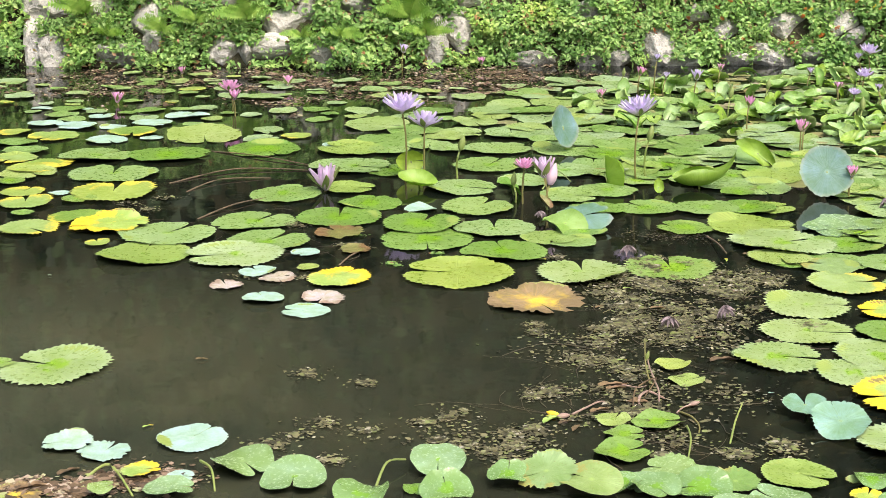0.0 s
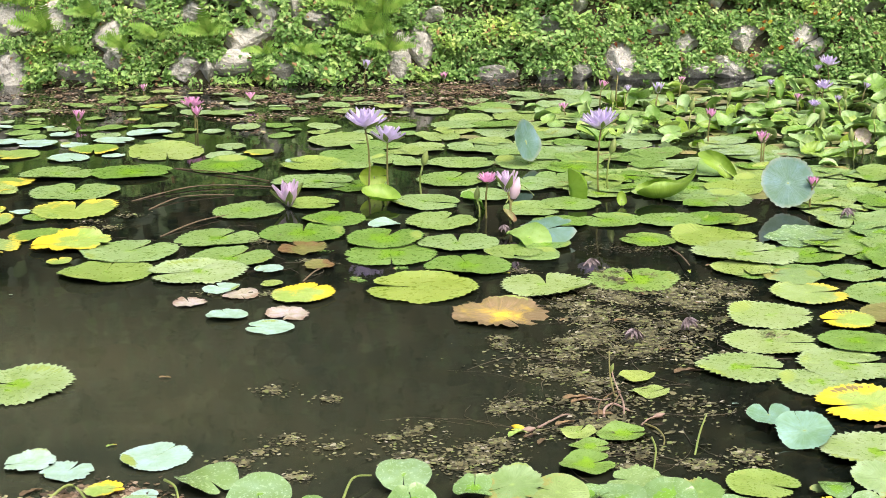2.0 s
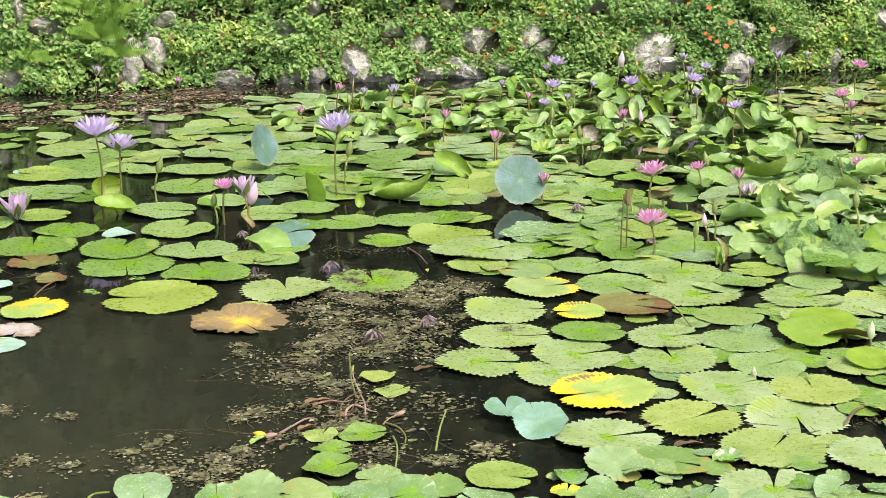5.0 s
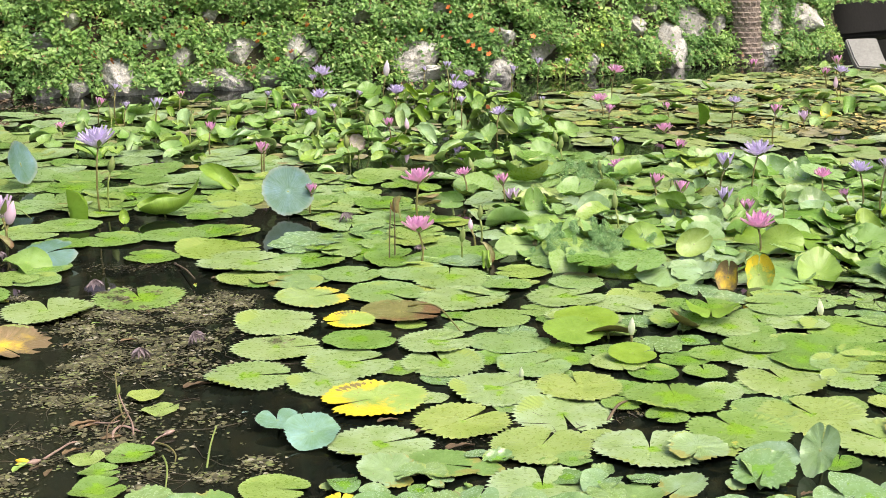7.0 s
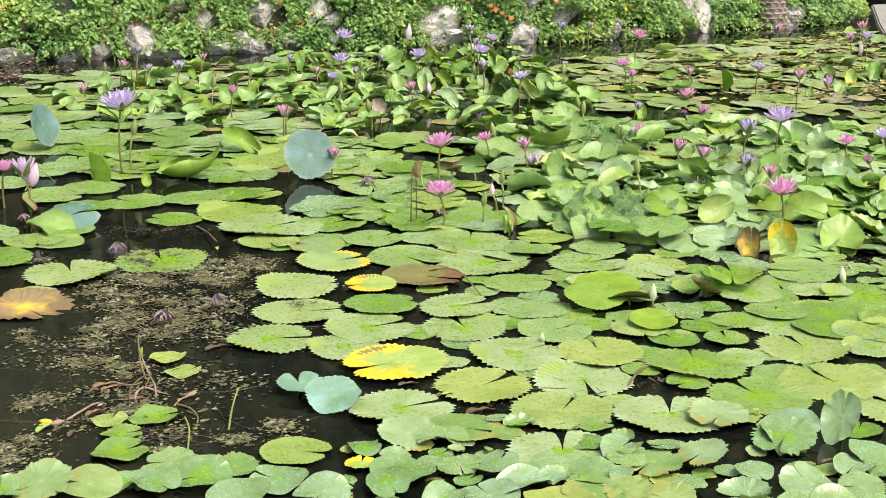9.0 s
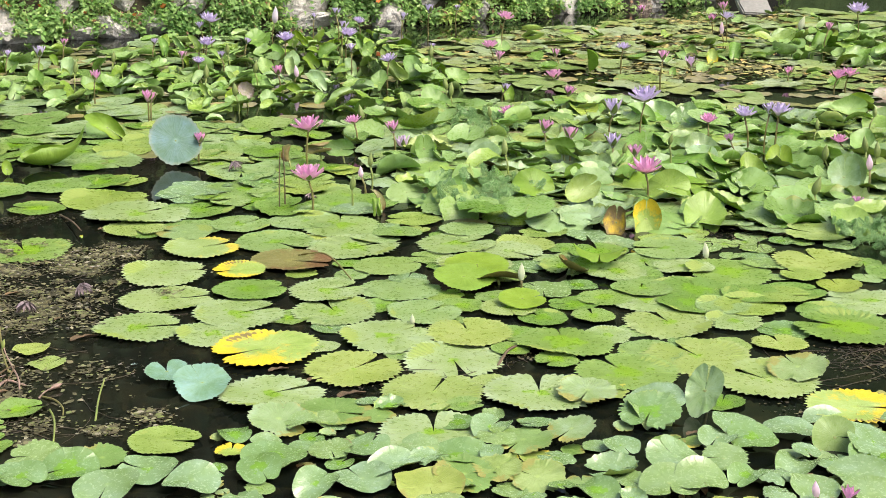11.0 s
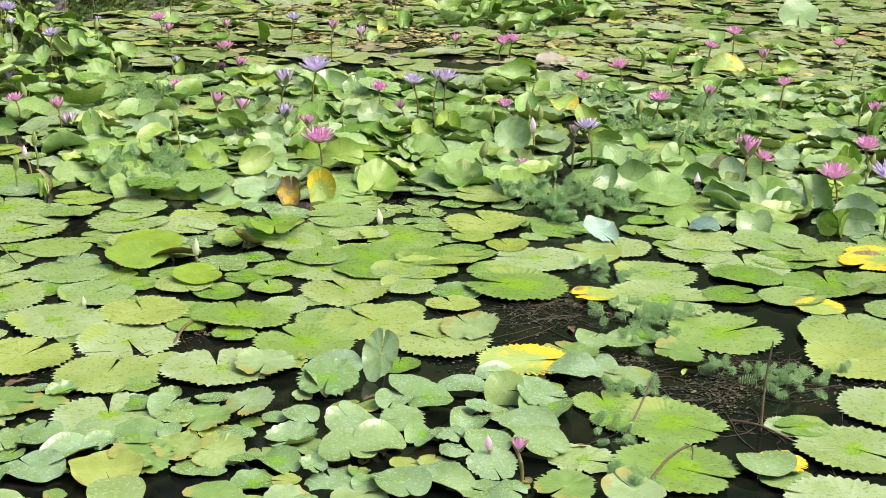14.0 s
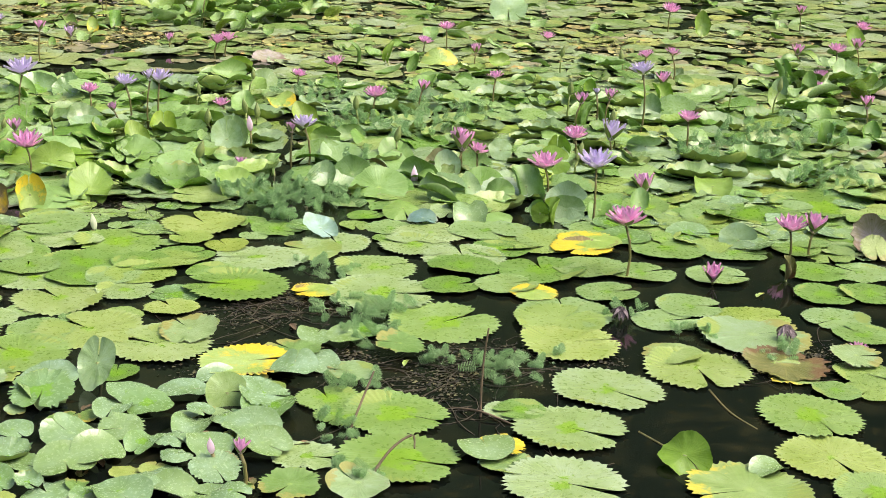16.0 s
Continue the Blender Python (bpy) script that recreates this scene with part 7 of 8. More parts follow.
for k, zone in enumerate(CLUMPS):
    field("raised_leaves_far", spread(zone, 40, 0.06, 0.12, 61 + k, 0.26), 66 + k, 17, "clump of glossy green lily leaves raised far out", "E", 0.10, kinds=BENT)
field("raised_leaves_far_out", spread(FAR, 170, 0.05, 0.10, 57, 0.26), 58, 12, "glossy green lily leaves tilting among the far pads", "E", 0.05, kinds=BENT)
field("lily_pads_far", FAR_PADS, 55, 1.0, "flat green lily pad in the far half of the pond", lift=0.004, kinds=(6, 7, 8, 9, 10), apart="lily_pad")
field("lily_pads_far_right", spread(FAR, 820, 0.09, 0.18, 25, 0.32), 35, 1.8, "many small green lily pads crowding the far water", "h", lift=0.008, kinds=(6, 7, 8, 9, 10, 0, 1, 2))
field("lily_pads_far_centre", spread(FAR_CENTRE, 80, 0.10, 0.17, 26, 0.48), 36, 1.6, "green lily pad overlapping others under raised leaves", lift=0.008, kinds=(6, 7, 8, 9, 10), apart="lily_pad")
field("lily_pads_middle", spread(MIDDLE, 330, 0.085, 0.155, 27, 0.33), 37, 4, "overlapping green lily pads in the middle of the pond", "F", 0.025)
field("lily_pads_right", spread(RIGHT, 360, 0.085, 0.155, 28, 0.33), 38, 4, "overlapping green lily pads among the blooms", "F", 0.025)
small_pads(spread(CENTRE, 48, 0.08, 0.15, 47, 0.46), 48, 1.8, "green lily pad overlapping its neighbours in open water", 0.008, (6, 7, 8, 9, 10, 1))
small_pads(spread(BETWEEN, 75, 0.05, 0.11, 43, 0.66), 44, 0.6, "smaller green lily pad filling a gap between larger ones", 0.001, (6, 7, 8, 9, 10, 0))
small_pads(spread(RIGHT_NEAR, 120, 0.06, 0.12, 45, 0.48), 46, 5, "green lily pad overlapping others beside the dark water", 0.012, (6, 7, 8, 9, 10, 1, 2))
field("lily_pads_far_left", spread(LEFT_FAR, 60, 0.05, 0.11, 29, 0.8), 39, 1.2, "small green lily pad afloat near the stone bank", lift=0.005, kinds=(6, 7, 8, 9, 10), apart="lily_pad")
small_pads(spread(NEAR, 10, 0.06, 0.09, 30, 0.7), 40, 3, "small green lily pad crowding the near shore", 0.01, (0, 1, 2, 3, 4, 5), "GGL")
small_pads(spread(SHALLOWS, 34, 0.028, 0.056, 81, 0.62), 82, 2, "small speckled lily pad filling a gap near the shore", 0.006, (0, 1, 2, 6, 7, 8, 9, 10), "LGLGgLyL")
small_pads(spread(SHALLOWS, 26, 0.036, 0.056, 85, 0.42), 86, 6, "small smooth lily pad tilted among others by the shore", 0.03, (0, 2, 3, 4, 5), "G")
small_pads(spread(SHALLOWS, 30, 0.018, 0.034, 83, 0.45), 84, 5, "torn scrap of a yellow-green lily pad near the shore", 0.006, (1, 3, 4, 5, 8), "LyLgcL")


for k, (zone, n) in enumerate(((MOUND, 70), (MIDDLE, 160), (RIGHT, 190), (FAR, 620), (FAR_CENTRE, 60))):
    r = random.Random(80 + k)
    spots = []
    while len(spots) < n:
        x, y = r.uniform(min(p[0] for p in zone), max(p[0] for p in zone)), r.uniform(min(p[1] for p in zone), max(p[1] for p in zone))
        if inside(zone, x, y):
            spots.append((x, y, r.uniform(0.05, 0.11)))
    field("decaying_pads", spots, 90 + k, 0.6, "olive-brown decaying lily pads sunk between the green ones", "d", 0.0005, (6, 7, 8))


# green buds that stand among the crowded leaves
for k, (zone, n) in enumerate(((MOUND, 10), (MIDDLE, 12), (RIGHT, 10))):
    r = random.Random(130 + k)
    while n:
        x, y = r.uniform(min(p[0] for p in zone), max(p[0] for p in zone)), r.uniform(min(p[1] for p in zone), max(p[1] for p in zone))
        if inside(zone, x, y):
            lily(x, y, r.uniform(0.06, 0.16), r.uniform(0.035, 0.055), "v", "green", r.uniform(2, 16), r.uniform(0, 360))
            n -= 1


# ---- water milfoil ----
def sprig_mesh(seed):
    """One feathery shoot: a stem with whorls of fine leaves."""
    rng = random.Random(seed)
    verts, faces = tube([(0, 0, -0.1), (0, 0, 0.4), (0.02, 0, 1)], [0.02, 0.016, 0.008], 4)
    for w in range(11):
        z = 0.12 + 0.085 * w
        ln = 0.36 * (1 - 0.55 * (w / 11) ** 2)
        n = 9
        for k in range(n):
            a = 2 * math.pi * (k + 0.5 * (w % 2)) / n + rng.uniform(-0.15, 0.15)
            d, q = Vector((math.cos(a), math.sin(a), 0.55)), Vector((-math.sin(a), math.cos(a), 0))
            o = len(verts)
            verts += [tuple(Vector((0, 0, z)) + d * t * ln + q * s * 0.022 + Vector((0, 0, -0.12 * t * t))) for t, s in ((0.02, 0), (0.5, 1), (1.0, 0), (0.5, -1))]
            faces += [(o, o + 1, o + 2), (o, o + 2, o + 3)]
    return mesh_of("shoot", verts, faces, (FEATHER,), smooth=False)


SPRIGS = [sprig_mesh(i) for i in range(4)]


def milfoil(x, y, rx, ry, n, size=0.07, lean=48):
    rng = random.Random(int(x * 977 + y * 131))
    root = new("water_milfoil")
    root.matrix_basis = pose(x, y, 0)
    size *= 0.72 if size > 0.06 else 0.95
    for k in range(int(n * (1.15 if size > 0.05 else 0.55))):
        a, q = rng.uniform(0, 6.28), math.sqrt(rng.random())
        s = size * rng.uniform(0.7, 1.25)
        part("shoot", SPRIGS[k % 4], root, pose(rx * q * math.cos(a), ry * q * math.sin(a), rng.uniform(0.0, 0.03) if size < 0.05 else rng.uniform(0.01, 0.07), rng.gauss(0, lean), rng.gauss(0, lean), rng.uniform(0, 360)) @ Matrix.Diagonal((s, s, s, 1)))
    return tagged(root, "feathery blue-green water milfoil spreading among the pads", "water plant", "milfoil patches")


milfoil(2.773, 5.557, 0.26, 0.22, 60, 0.08)
milfoil(3.369, 6.895, 0.24, 0.3, 42, 0.08)
milfoil(3.849, 4.334, 0.14, 0.18, 30)
milfoil(3.936, 4.204, 0.26, 0.24, 60, 0.08)
milfoil(5.521, 5.752, 0.18, 0.25, 30)
milfoil(5.138, 4.969, 0.2, 0.3, 36, 0.08)
milfoil(5.721, 5.079, 0.26, 0.36, 44, 0.08)
milfoil(5.389, 4.815, 0.22, 0.24, 36)
milfoil(4.527, 4.486, 0.14, 0.16, 24)
milfoil(3.436, 3.516, 0.09, 0.14, 30, 0.05, 62)
milfoil(3.218, 3.140, 0.12, 0.12, 40, 0.05, 62)
milfoil(3.264, 3.034, 0.09, 0.08, 24, 0.05, 62)
milfoil(3.064, 2.933, 0.09, 0.08, 26, 0.05, 62)
milfoil(3.071, 2.685, 0.05, 0.08, 14, 0.05, 62)
milfoil(3.121, 2.584, 0.08, 0.07, 24, 0.05, 62)
milfoil(3.213, 2.461, 0.14, 0.04, 34, 0.05, 62)
milfoil(2.741, 2.688, 0.05, 0.08, 12, 0.05, 62)
milfoil(2.806, 2.657, 0.05, 0.05, 10, 0.05, 62)
milfoil(2.506, 2.519, 0.05, 0.08, 16, 0.05, 62)
milfoil(2.380, 2.334, 0.05, 0.10, 20, 0.05, 62)
milfoil(6.575, 3.533, 0.26, 0.34, 44, 0.08)
milfoil(6.058, 3.483, 0.3, 0.26, 50, 0.08)
milfoil(5.910, 2.913, 0.2, 0.18, 30)
milfoil(3.825, 2.544, 0.05, 0.08, 14, 0.05, 62)
milfoil(3.860, 2.002, 0.1, 0.05, 22, 0.05, 62)
milfoil(3.828, 2.294, 0.06, 0.06, 14, 0.05, 62)


# ---- floating scum and specks ----
def scum(name, blobs, seed, label, lo=0.002, hi=0.0085, m=None, loose=1.0, crust=0.3):
    """Flakes of floating weed, in crusted clusters. blobs: centre, half sizes, count."""
    rng = random.Random(seed)
    verts, faces = [], []
    for x, y, rx, ry, n in blobs:
        seeds = [(rng.gauss(0, 0.5), rng.gauss(0, 0.5), rng.uniform(0.4, 1.5)) for _ in range(max(3, int(n * loose) // 30))]
        for _ in range(int(n * 3.2)):
            sx, sy, wide = rng.choice(seeds)
            du, dv = rng.gauss(0, 0.030 * loose * wide), rng.gauss(0, 0.026 * loose * wide)
            px, py = x + rx * sx + du, y + ry * sy + dv
            near = max(0.0, 1 - (du * du + dv * dv) / (0.045 * loose * wide) ** 2)
            r, a0, z = rng.uniform(lo, hi) * (0.7 + 0.6 * near), rng.uniform(0, 6.28), rng.uniform(0.001, 0.004) + 0.010 * near * crust * rng.random()
            o = len(verts)
            tx, ty = rng.gauss(0, 0.15), rng.gauss(0, 0.15)
            for k in range(6):
                a = a0 + 1.047 * k
                q = r * rng.uniform(0.55, 1.25)
                ux, uy = q * math.cos(a), q * math.sin(a) * 0.8
                verts.append((px + ux, py + uy, max(0.0008, z + tx * ux + ty * uy + rng.uniform(0, 0.3) * r)))
            faces.append(tuple(range(o, o + 6)))
    ob = new(name, mesh_of(name, verts, faces, (m or FLAKE,), smooth=False))
    tagged(ob, label, "floating weed", kind="stuff")


scum("floating_weed", [
    (0.801, 5.172, 0.42, 0.30, 1170), (1.02, 5.30, 0.30, 0.26, 546), (0.70, 5.52, 0.28, 0.14, 296), (0.630, 4.782, 0.34, 0.25, 702), (0.904, 4.842, 0.25, 0.3, 624), (1.058, 5.353, 0.25, 0.15, 312),
    (0.460, 4.393, 0.16, 0.2, 209), (0.555, 4.060, 0.2, 0.2, 165), (0.354, 4.150, 0.16, 0.12, 121), (0.240, 3.891, 0.2, 0.1, 176),
    (0.025, 3.974, 0.1, 0.06, 66), (0.009, 3.811, 0.12, 0.05, 88), (0.258, 3.697, 0.2, 0.08, 143), (0.690, 3.733, 0.2, 0.1, 110), (0.809, 3.733, 0.1, 0.06, 90),
    (-0.417, 4.330, 0.05, 0.012, 30), (-0.216, 4.246, 0.03, 0.012, 24), (-0.326, 3.933, 0.04, 0.01, 24), (-0.403, 3.844, 0.03, 0.01, 20), (-0.207, 3.892, 0.04, 0.02, 30),
    (-0.456, 3.774, 0.08, 0.02, 40), (-0.270, 3.680, 0.1, 0.02, 40), (-1.286, 6.578, 0.2, 0.2, 60), (-0.348, 5.803, 0.06, 0.06, 60), (-0.533, 6.127, 0.15, 0.1, 80),
    (-0.764, 3.591, 0.12, 0.05, 66), (-0.641, 5.396, 0.1, 0.05, 60)], 71, "brownish floating weed and duckweed clustered on the water", 0.003, 0.0098)
scum("loose_weed", [(0.55, 4.45, 0.30, 0.34, 150), (0.80, 4.80, 0.30, 0.34, 140), (0.45, 4.05, 0.26, 0.20, 110), (0.70, 5.30, 0.32, 0.30, 130), (0.72, 4.20, 0.20, 0.30, 70), (0.10, 3.80, 0.30, 0.10, 80), (1.00, 4.55, 0.16, 0.30, 60)],
     73, "olive and grey weed flakes strewn over the water", 0.003, 0.009, loose=2.2, crust=0.1)
scum("leaf_litter", [
    (-2.286, 10.209, 1.0, 0.7, 560), (-1.139, 10.470, 1.2, 0.7, 700), (-0.015, 10.194, 1.0, 0.6, 560), (0.466, 10.459, 0.6, 0.6, 360), (-0.684, 9.699, 1.0, 0.6, 360), (0.220, 10.953, 0.8, 0.6, 300)],
    72, "fallen brown and pinkish leaf bits near the bank", 0.005, 0.016, LITTER, 3.0)
def roots(name, blobs, seed, label):
    """Drowned brown stalks and roots, tangled at the surface. blobs: centre, half sizes, count."""
    rng = random.Random(seed)
    verts, faces = [], []
    for x, y, rx, ry, n in blobs:
        for _ in range(int(n * 0.42)):
            p = Vector((x + rx * rng.gauss(0, 0.5), y + ry * rng.gauss(0, 0.5), 0.0))
            a = rng.choice((rng.gauss(2.6, 0.4), rng.uniform(0, 6.28)))
            bend, step, pts = rng.gauss(0, 0.35), rng.uniform(0.02, 0.055), []
            for k in range(7):
                pts.append((p.x, p.y, 0.001 + 0.004 * math.sin(k * 0.52) * rng.uniform(0.2, 1.2)))
                a += bend + rng.gauss(0, 0.15)
                p += Vector((math.cos(a), math.sin(a), 0)) * step
            r = rng.uniform(0.0005, 0.0014)
            v, f = tube(pts, [r] * 7, 4)
            o = len(verts)
            verts += v
            faces += [tuple(i + o for i in q) for q in f]
    tagged(new(name, mesh_of(name, verts, faces, (ROOT,))), label, "drowned stalks", kind="stuff")


roots("drowned_stalks", [(2.996, 3.308, 0.24, 0.12, 70), (3.223, 3.319, 0.10, 0.24, 70), (2.993, 2.563, 0.34, 0.14, 90), (3.231, 2.525, 0.2, 0.2, 50), (3.797, 1.967, 0.2, 0.1, 60), (2.920, 2.814, 0.2, 0.14, 40), (2.889, 2.317, 0.1, 0.16, 30), (1.914, 3.783, 0.14, 0.08, 30), (0.801, 5.172, 0.4, 0.3, 60), (0.923, 4.842, 0.25, 0.3, 40), (0.560, 4.665, 0.3, 0.25, 40), (0.343, 4.016, 0.3, 0.15, 30), (0.727, 3.771, 0.2, 0.1, 24), (-0.552, 5.804, 0.25, 0.2, 26), (-0.874, 6.177, 0.6, 0.4, 30), (0.567, 4.150, 0.14, 0.14, 12), (0.443, 4.393, 0.1, 0.12, 6), (3.428, 4.683, 0.3, 0.1, 40)], 74, "tangle of drowned brown stalks at the dark surface")


scum("far_litter", [(4.9, 9.3, 0.5, 0.5, 160), (5.6, 9.9, 0.6, 0.5, 200), (6.2, 9.2, 0.6, 0.6, 220), (7.0, 10.2, 0.6, 0.5, 220), (5.2, 8.4, 0.5, 0.5, 150), (6.1, 8.2, 0.6, 0.5, 180), (7.3, 9.2, 0.7, 0.6, 200), (7.9, 10.5, 0.5, 0.4, 160), (6.8, 7.2, 0.8, 0.6, 180), (8.2, 7.8, 0.9, 0.7, 180), (8.4, 6.2, 0.9, 0.7, 180), (7.4, 5.4, 0.8, 0.5, 150), (9.6, 5.6, 0.9, 0.7, 160)], 77, "yellowish leaf bits and weed drifting between far pads", 0.010, 0.032, DRIFT, 6.0, 0.6)
scum("sunken_weed", [(2.996, 3.308, 0.22, 0.12, 160), (3.223, 3.319, 0.12, 0.22, 140), (2.993, 2.563, 0.30, 0.14, 240), (3.231, 2.525, 0.2, 0.18, 160), (3.797, 1.967, 0.2, 0.12, 160), (2.920, 2.814, 0.2, 0.14, 120), (2.60, 3.02, 0.14, 0.06, 80), (1.95, 3.80, 0.16, 0.10, 90), (1.45, 3.75, 0.14, 0.12, 80), (3.428, 4.683, 0.3, 0.1, 120), (0.92, 5.98, 0.26, 0.10, 140)], 76, "sunken brown and olive weed between the pads", 0.002, 0.006, SUNKEN, 1.8, 0.0)
scum("rotten_leaves", [(-1.01, 3.49, 0.10, 0.06, 120), (-0.89, 3.54, 0.12, 0.05, 120), (-0.78, 3.56, 0.10, 0.05, 120), (-0.70, 3.57, 0.08, 0.04, 80), (-0.92, 3.46, 0.12, 0.04, 100)],
    73, "dark rotting leaf bits drifted against the shore pads", 0.005, 0.016, LITTER, 1.0)
scum("algae_on_pads", [(-0.36, 6.02, 0.012, 0.012, 26), (0.30, 5.86, 0.014, 0.014, 30), (0.56, 6.33, 0.014, 0.012, 30), (-0.02, 5.72, 0.012, 0.012, 26), (-0.19, 5.55, 0.03, 0.03, 40)], 75, "dark green algae clumps lying on lily pads", 0.004, 0.010, IVY, 0.5)

# ---- dead stalks, leaves and pods ----
def stalk(name, points, r, m, label, category="stalk"):
    pts, r = [Vector(p) for p in points], 0.65 * r
    fine = []
    for i in range(len(pts) - 1):
        p0, p1, p2, p3 = pts[max(i - 1, 0)], pts[i], pts[i + 1], pts[min(i + 2, len(pts) - 1)]
        for k in range(6):
            t = k / 6
            fine.append(0.5 * (2 * p1 + (p2 - p0) * t + (2 * p0 - 5 * p1 + 4 * p2 - p3) * t * t + (3 * p1 - p0 - 3 * p2 + p3) * t ** 3))
    fine.append(pts[-1])
    n = len(fine)
    v, f = tube(fine, [r * (1 - 0.4 * i / n) for i in range(n)], 6)
    ob = new(name, mesh_of(name, v, f, (m,)))
    return tagged(ob, label, category)


LYING = "thin brown dead stalk lying on the water"
STALK_PINK = noise_mat("stalk_pink", (0.20, 0.12, 0.10), (0.36, 0.25, 0.20), 14.0, 0.55, 0.3)
stalk("seed_stalk", [(0.612, 4.06, -0.01), (0.622, 4.13, 0.018), (0.616, 4.19, 0.035), (0.607, 4.235, 0.06), (0.606, 4.26, 0.072)], 0.0048, STALK_PINK, "pinkish bent seed stalk standing from the weed")
stalk("seed_stalk", [(0.558, 4.05, -0.01), (0.562, 4.10, 0.012), (0.590, 4.135, 0.018), (0.620, 4.13, 0.008), (0.64, 4.12, 0.0)], 0.007, STALK_PINK, "pinkish stalk looped over the floating weed")
stalk("seed_stalk", [(0.48, 4.20, 0.0), (0.52, 4.215, 0.008), (0.57, 4.20, 0.006), (0.60, 4.23, 0.0)], 0.0042, STALK_PINK, "pinkish stalk looped over the floating weed")
stalk("dead_stalk", [(0.360, 3.985, 0.006), (0.40, 4.02, 0.012), (0.44, 4.07, 0.010), (0.465, 4.10, 0.0)], 0.0055, STALK_PINK, "pinkish stalk lying in the weed")
stalk("dead_stalk", [(0.655, 4.01, 0.0), (0.675, 4.03, 0.008), (0.70, 4.045, 0.012)], 0.004, STALK_PINK, "short pinkish stalk of a fallen bud")
stalk("dead_stalk", [(0.665, 4.015, 0.002), (0.69, 3.96, 0.008), (0.70, 3.90, 0.006), (0.692, 3.86, 0.0)], 0.005, STEM, LYING)
for a, b, c in (((-1.062, 6.299), (-0.924, 6.543), (-0.742, 6.747)), ((-1.233, 7.816), (-0.955, 7.632), (-0.640, 7.400)), ((-1.314, 7.017), (-1.028, 7.305), (-0.632, 7.303)), ((-1.201, 6.832), (-1.075, 7.054), (-0.838, 7.130)), ((-0.399, 5.552), (-0.361, 5.650), (-0.323, 5.760)), ((2.591, 3.091), (2.602, 3.005), (2.553, 2.864))):
    stalk("dead_stalk", [(*a, 0.0), (*b, 0.012), (*c, 0.002)], 0.006, STICK, LYING)
stalk("dead_stalk", [(2.867, 2.344, -0.02), (2.884, 2.359, 0.09), (2.899, 2.365, 0.17), (2.910, 2.365, 0.23)], 0.006, STICK, "dark bent dead stalk standing from the water")
stalk("dead_stalk", [(2.858, 2.435, 0.0), (2.867, 2.344, 0.015), (2.886, 2.255, 0.002)], 0.006, STICK, "pale dead stalk lying across the water")
stalk("dead_stalk", [(2.360, 2.268, 0.0), (2.469, 2.290, 0.05), (2.534, 2.281, 0.07), (2.515, 2.255, 0.05)], 0.006, STICK, "hooked brown stalk over a pad")
stalk("dead_stalk", [(2.493, 2.469, 0.0), (2.636, 2.551, 0.05), (2.711, 2.583, 0.10)], 0.006, STICK, "leaning brown stalk among the pads")
stalk("dead_stalk", [(3.090, 1.999, 0.0), (3.050, 1.870, 0.002), (2.999, 1.740, 0.0)], 0.005, STEM, LYING)
stalk("dead_stalk", [(3.478, 2.028, 0.0), (3.378, 1.904, 0.002), (3.333, 1.793, 0.0)], 0.005, STEM, LYING)
stalk("dead_stalk", [(1.936, 5.740, -0.02), (1.944, 5.757, 0.12), (1.955, 5.774, 0.24)], 0.005, STICK, "upright brown reed stump among the pads")
stalk("dead_stalk", [(1.971, 5.771, -0.02), (1.977, 5.789, 0.14), (1.979, 5.809, 0.25)], 0.005, STICK, "upright brown reed stump among the pads")
stalk("dead_stalk", [(1.087, 5.997, 0.0), (1.098, 5.798, 0.02), (1.096, 5.611, 0.03)], 0.007, STICK, "pale brown stalk with a shrivelled head")
stalk("leaf_stalk", [(0.606, 4.196, 0.02), (0.612, 4.342, 0.03), (0.628, 4.487, 0.06)], 0.005, STEM, "reddish leaf stalk rising from the weed")
stalk("leaf_stalk", [(0.539, 4.060, 0.0), (0.556, 4.127, 0.03), (0.617, 4.159, 0.05), (0.574, 4.082, 0.02)], 0.004, DEAD, "pinkish curled dead stalk on the weed")
stalk("leaf_stalk", [(0.664, 3.890, 0.01), (0.655, 3.771, 0.02), (0.623, 3.641, -0.01)], 0.005, STEM_GREEN, "green leaf stalk bending into the water")
stalk("leaf_stalk", [(0.757, 3.771, -0.01), (0.791, 3.869, 0.03), (0.825, 3.951, 0.05)], 0.005, STEM_GREEN, "green leaf stalk with a pale tip")
stalk("leaf_stalk", [(-0.900, 3.564, 0.0), (-0.841, 3.584, 0.03), (-0.759, 3.463, 0.0)], 0.007, STEM_GREEN, "arched yellow leaf stalk over the water")
stalk("leaf_stalk", [(-0.167, 3.514, 0.0), (-0.142, 3.597, 0.03), (-0.096, 3.639, 0.02)], 0.006, STEM_GREEN, "arched yellow leaf stalk over the water")
stalk("leaf_stalk", [(-0.616, 3.608, 0.03), (-0.580, 3.556, 0.03), (-0.562, 3.489, 0.0)], 0.006, STEM_GREEN, "arched yellow leaf stalk over the water")
stalk("leaf_stalk", [(1.748, 4.969, 0.03), (1.821, 4.875, 0.05), (1.845, 4.673, 0.0)], 0.006, STEM, "long brown leaf stalk over a copper pad")
stalk("leaf_stalk", [(1.923, 3.727, 0.0), (1.998, 3.799, 0.02), (2.084, 3.871, 0.0)], 0.008, STICK, LYING)
stalk("leaf_stalk", [(0.464, 6.800, 0.02), (0.549, 7.046, 0.05), (0.605, 6.909, 0.03)], 0.005, STEM_GREEN, "pale stalk bowed between the pads")


DRY = petal_mesh("petal", 0.5, 0.2, PODS, 0.4, -0.25)


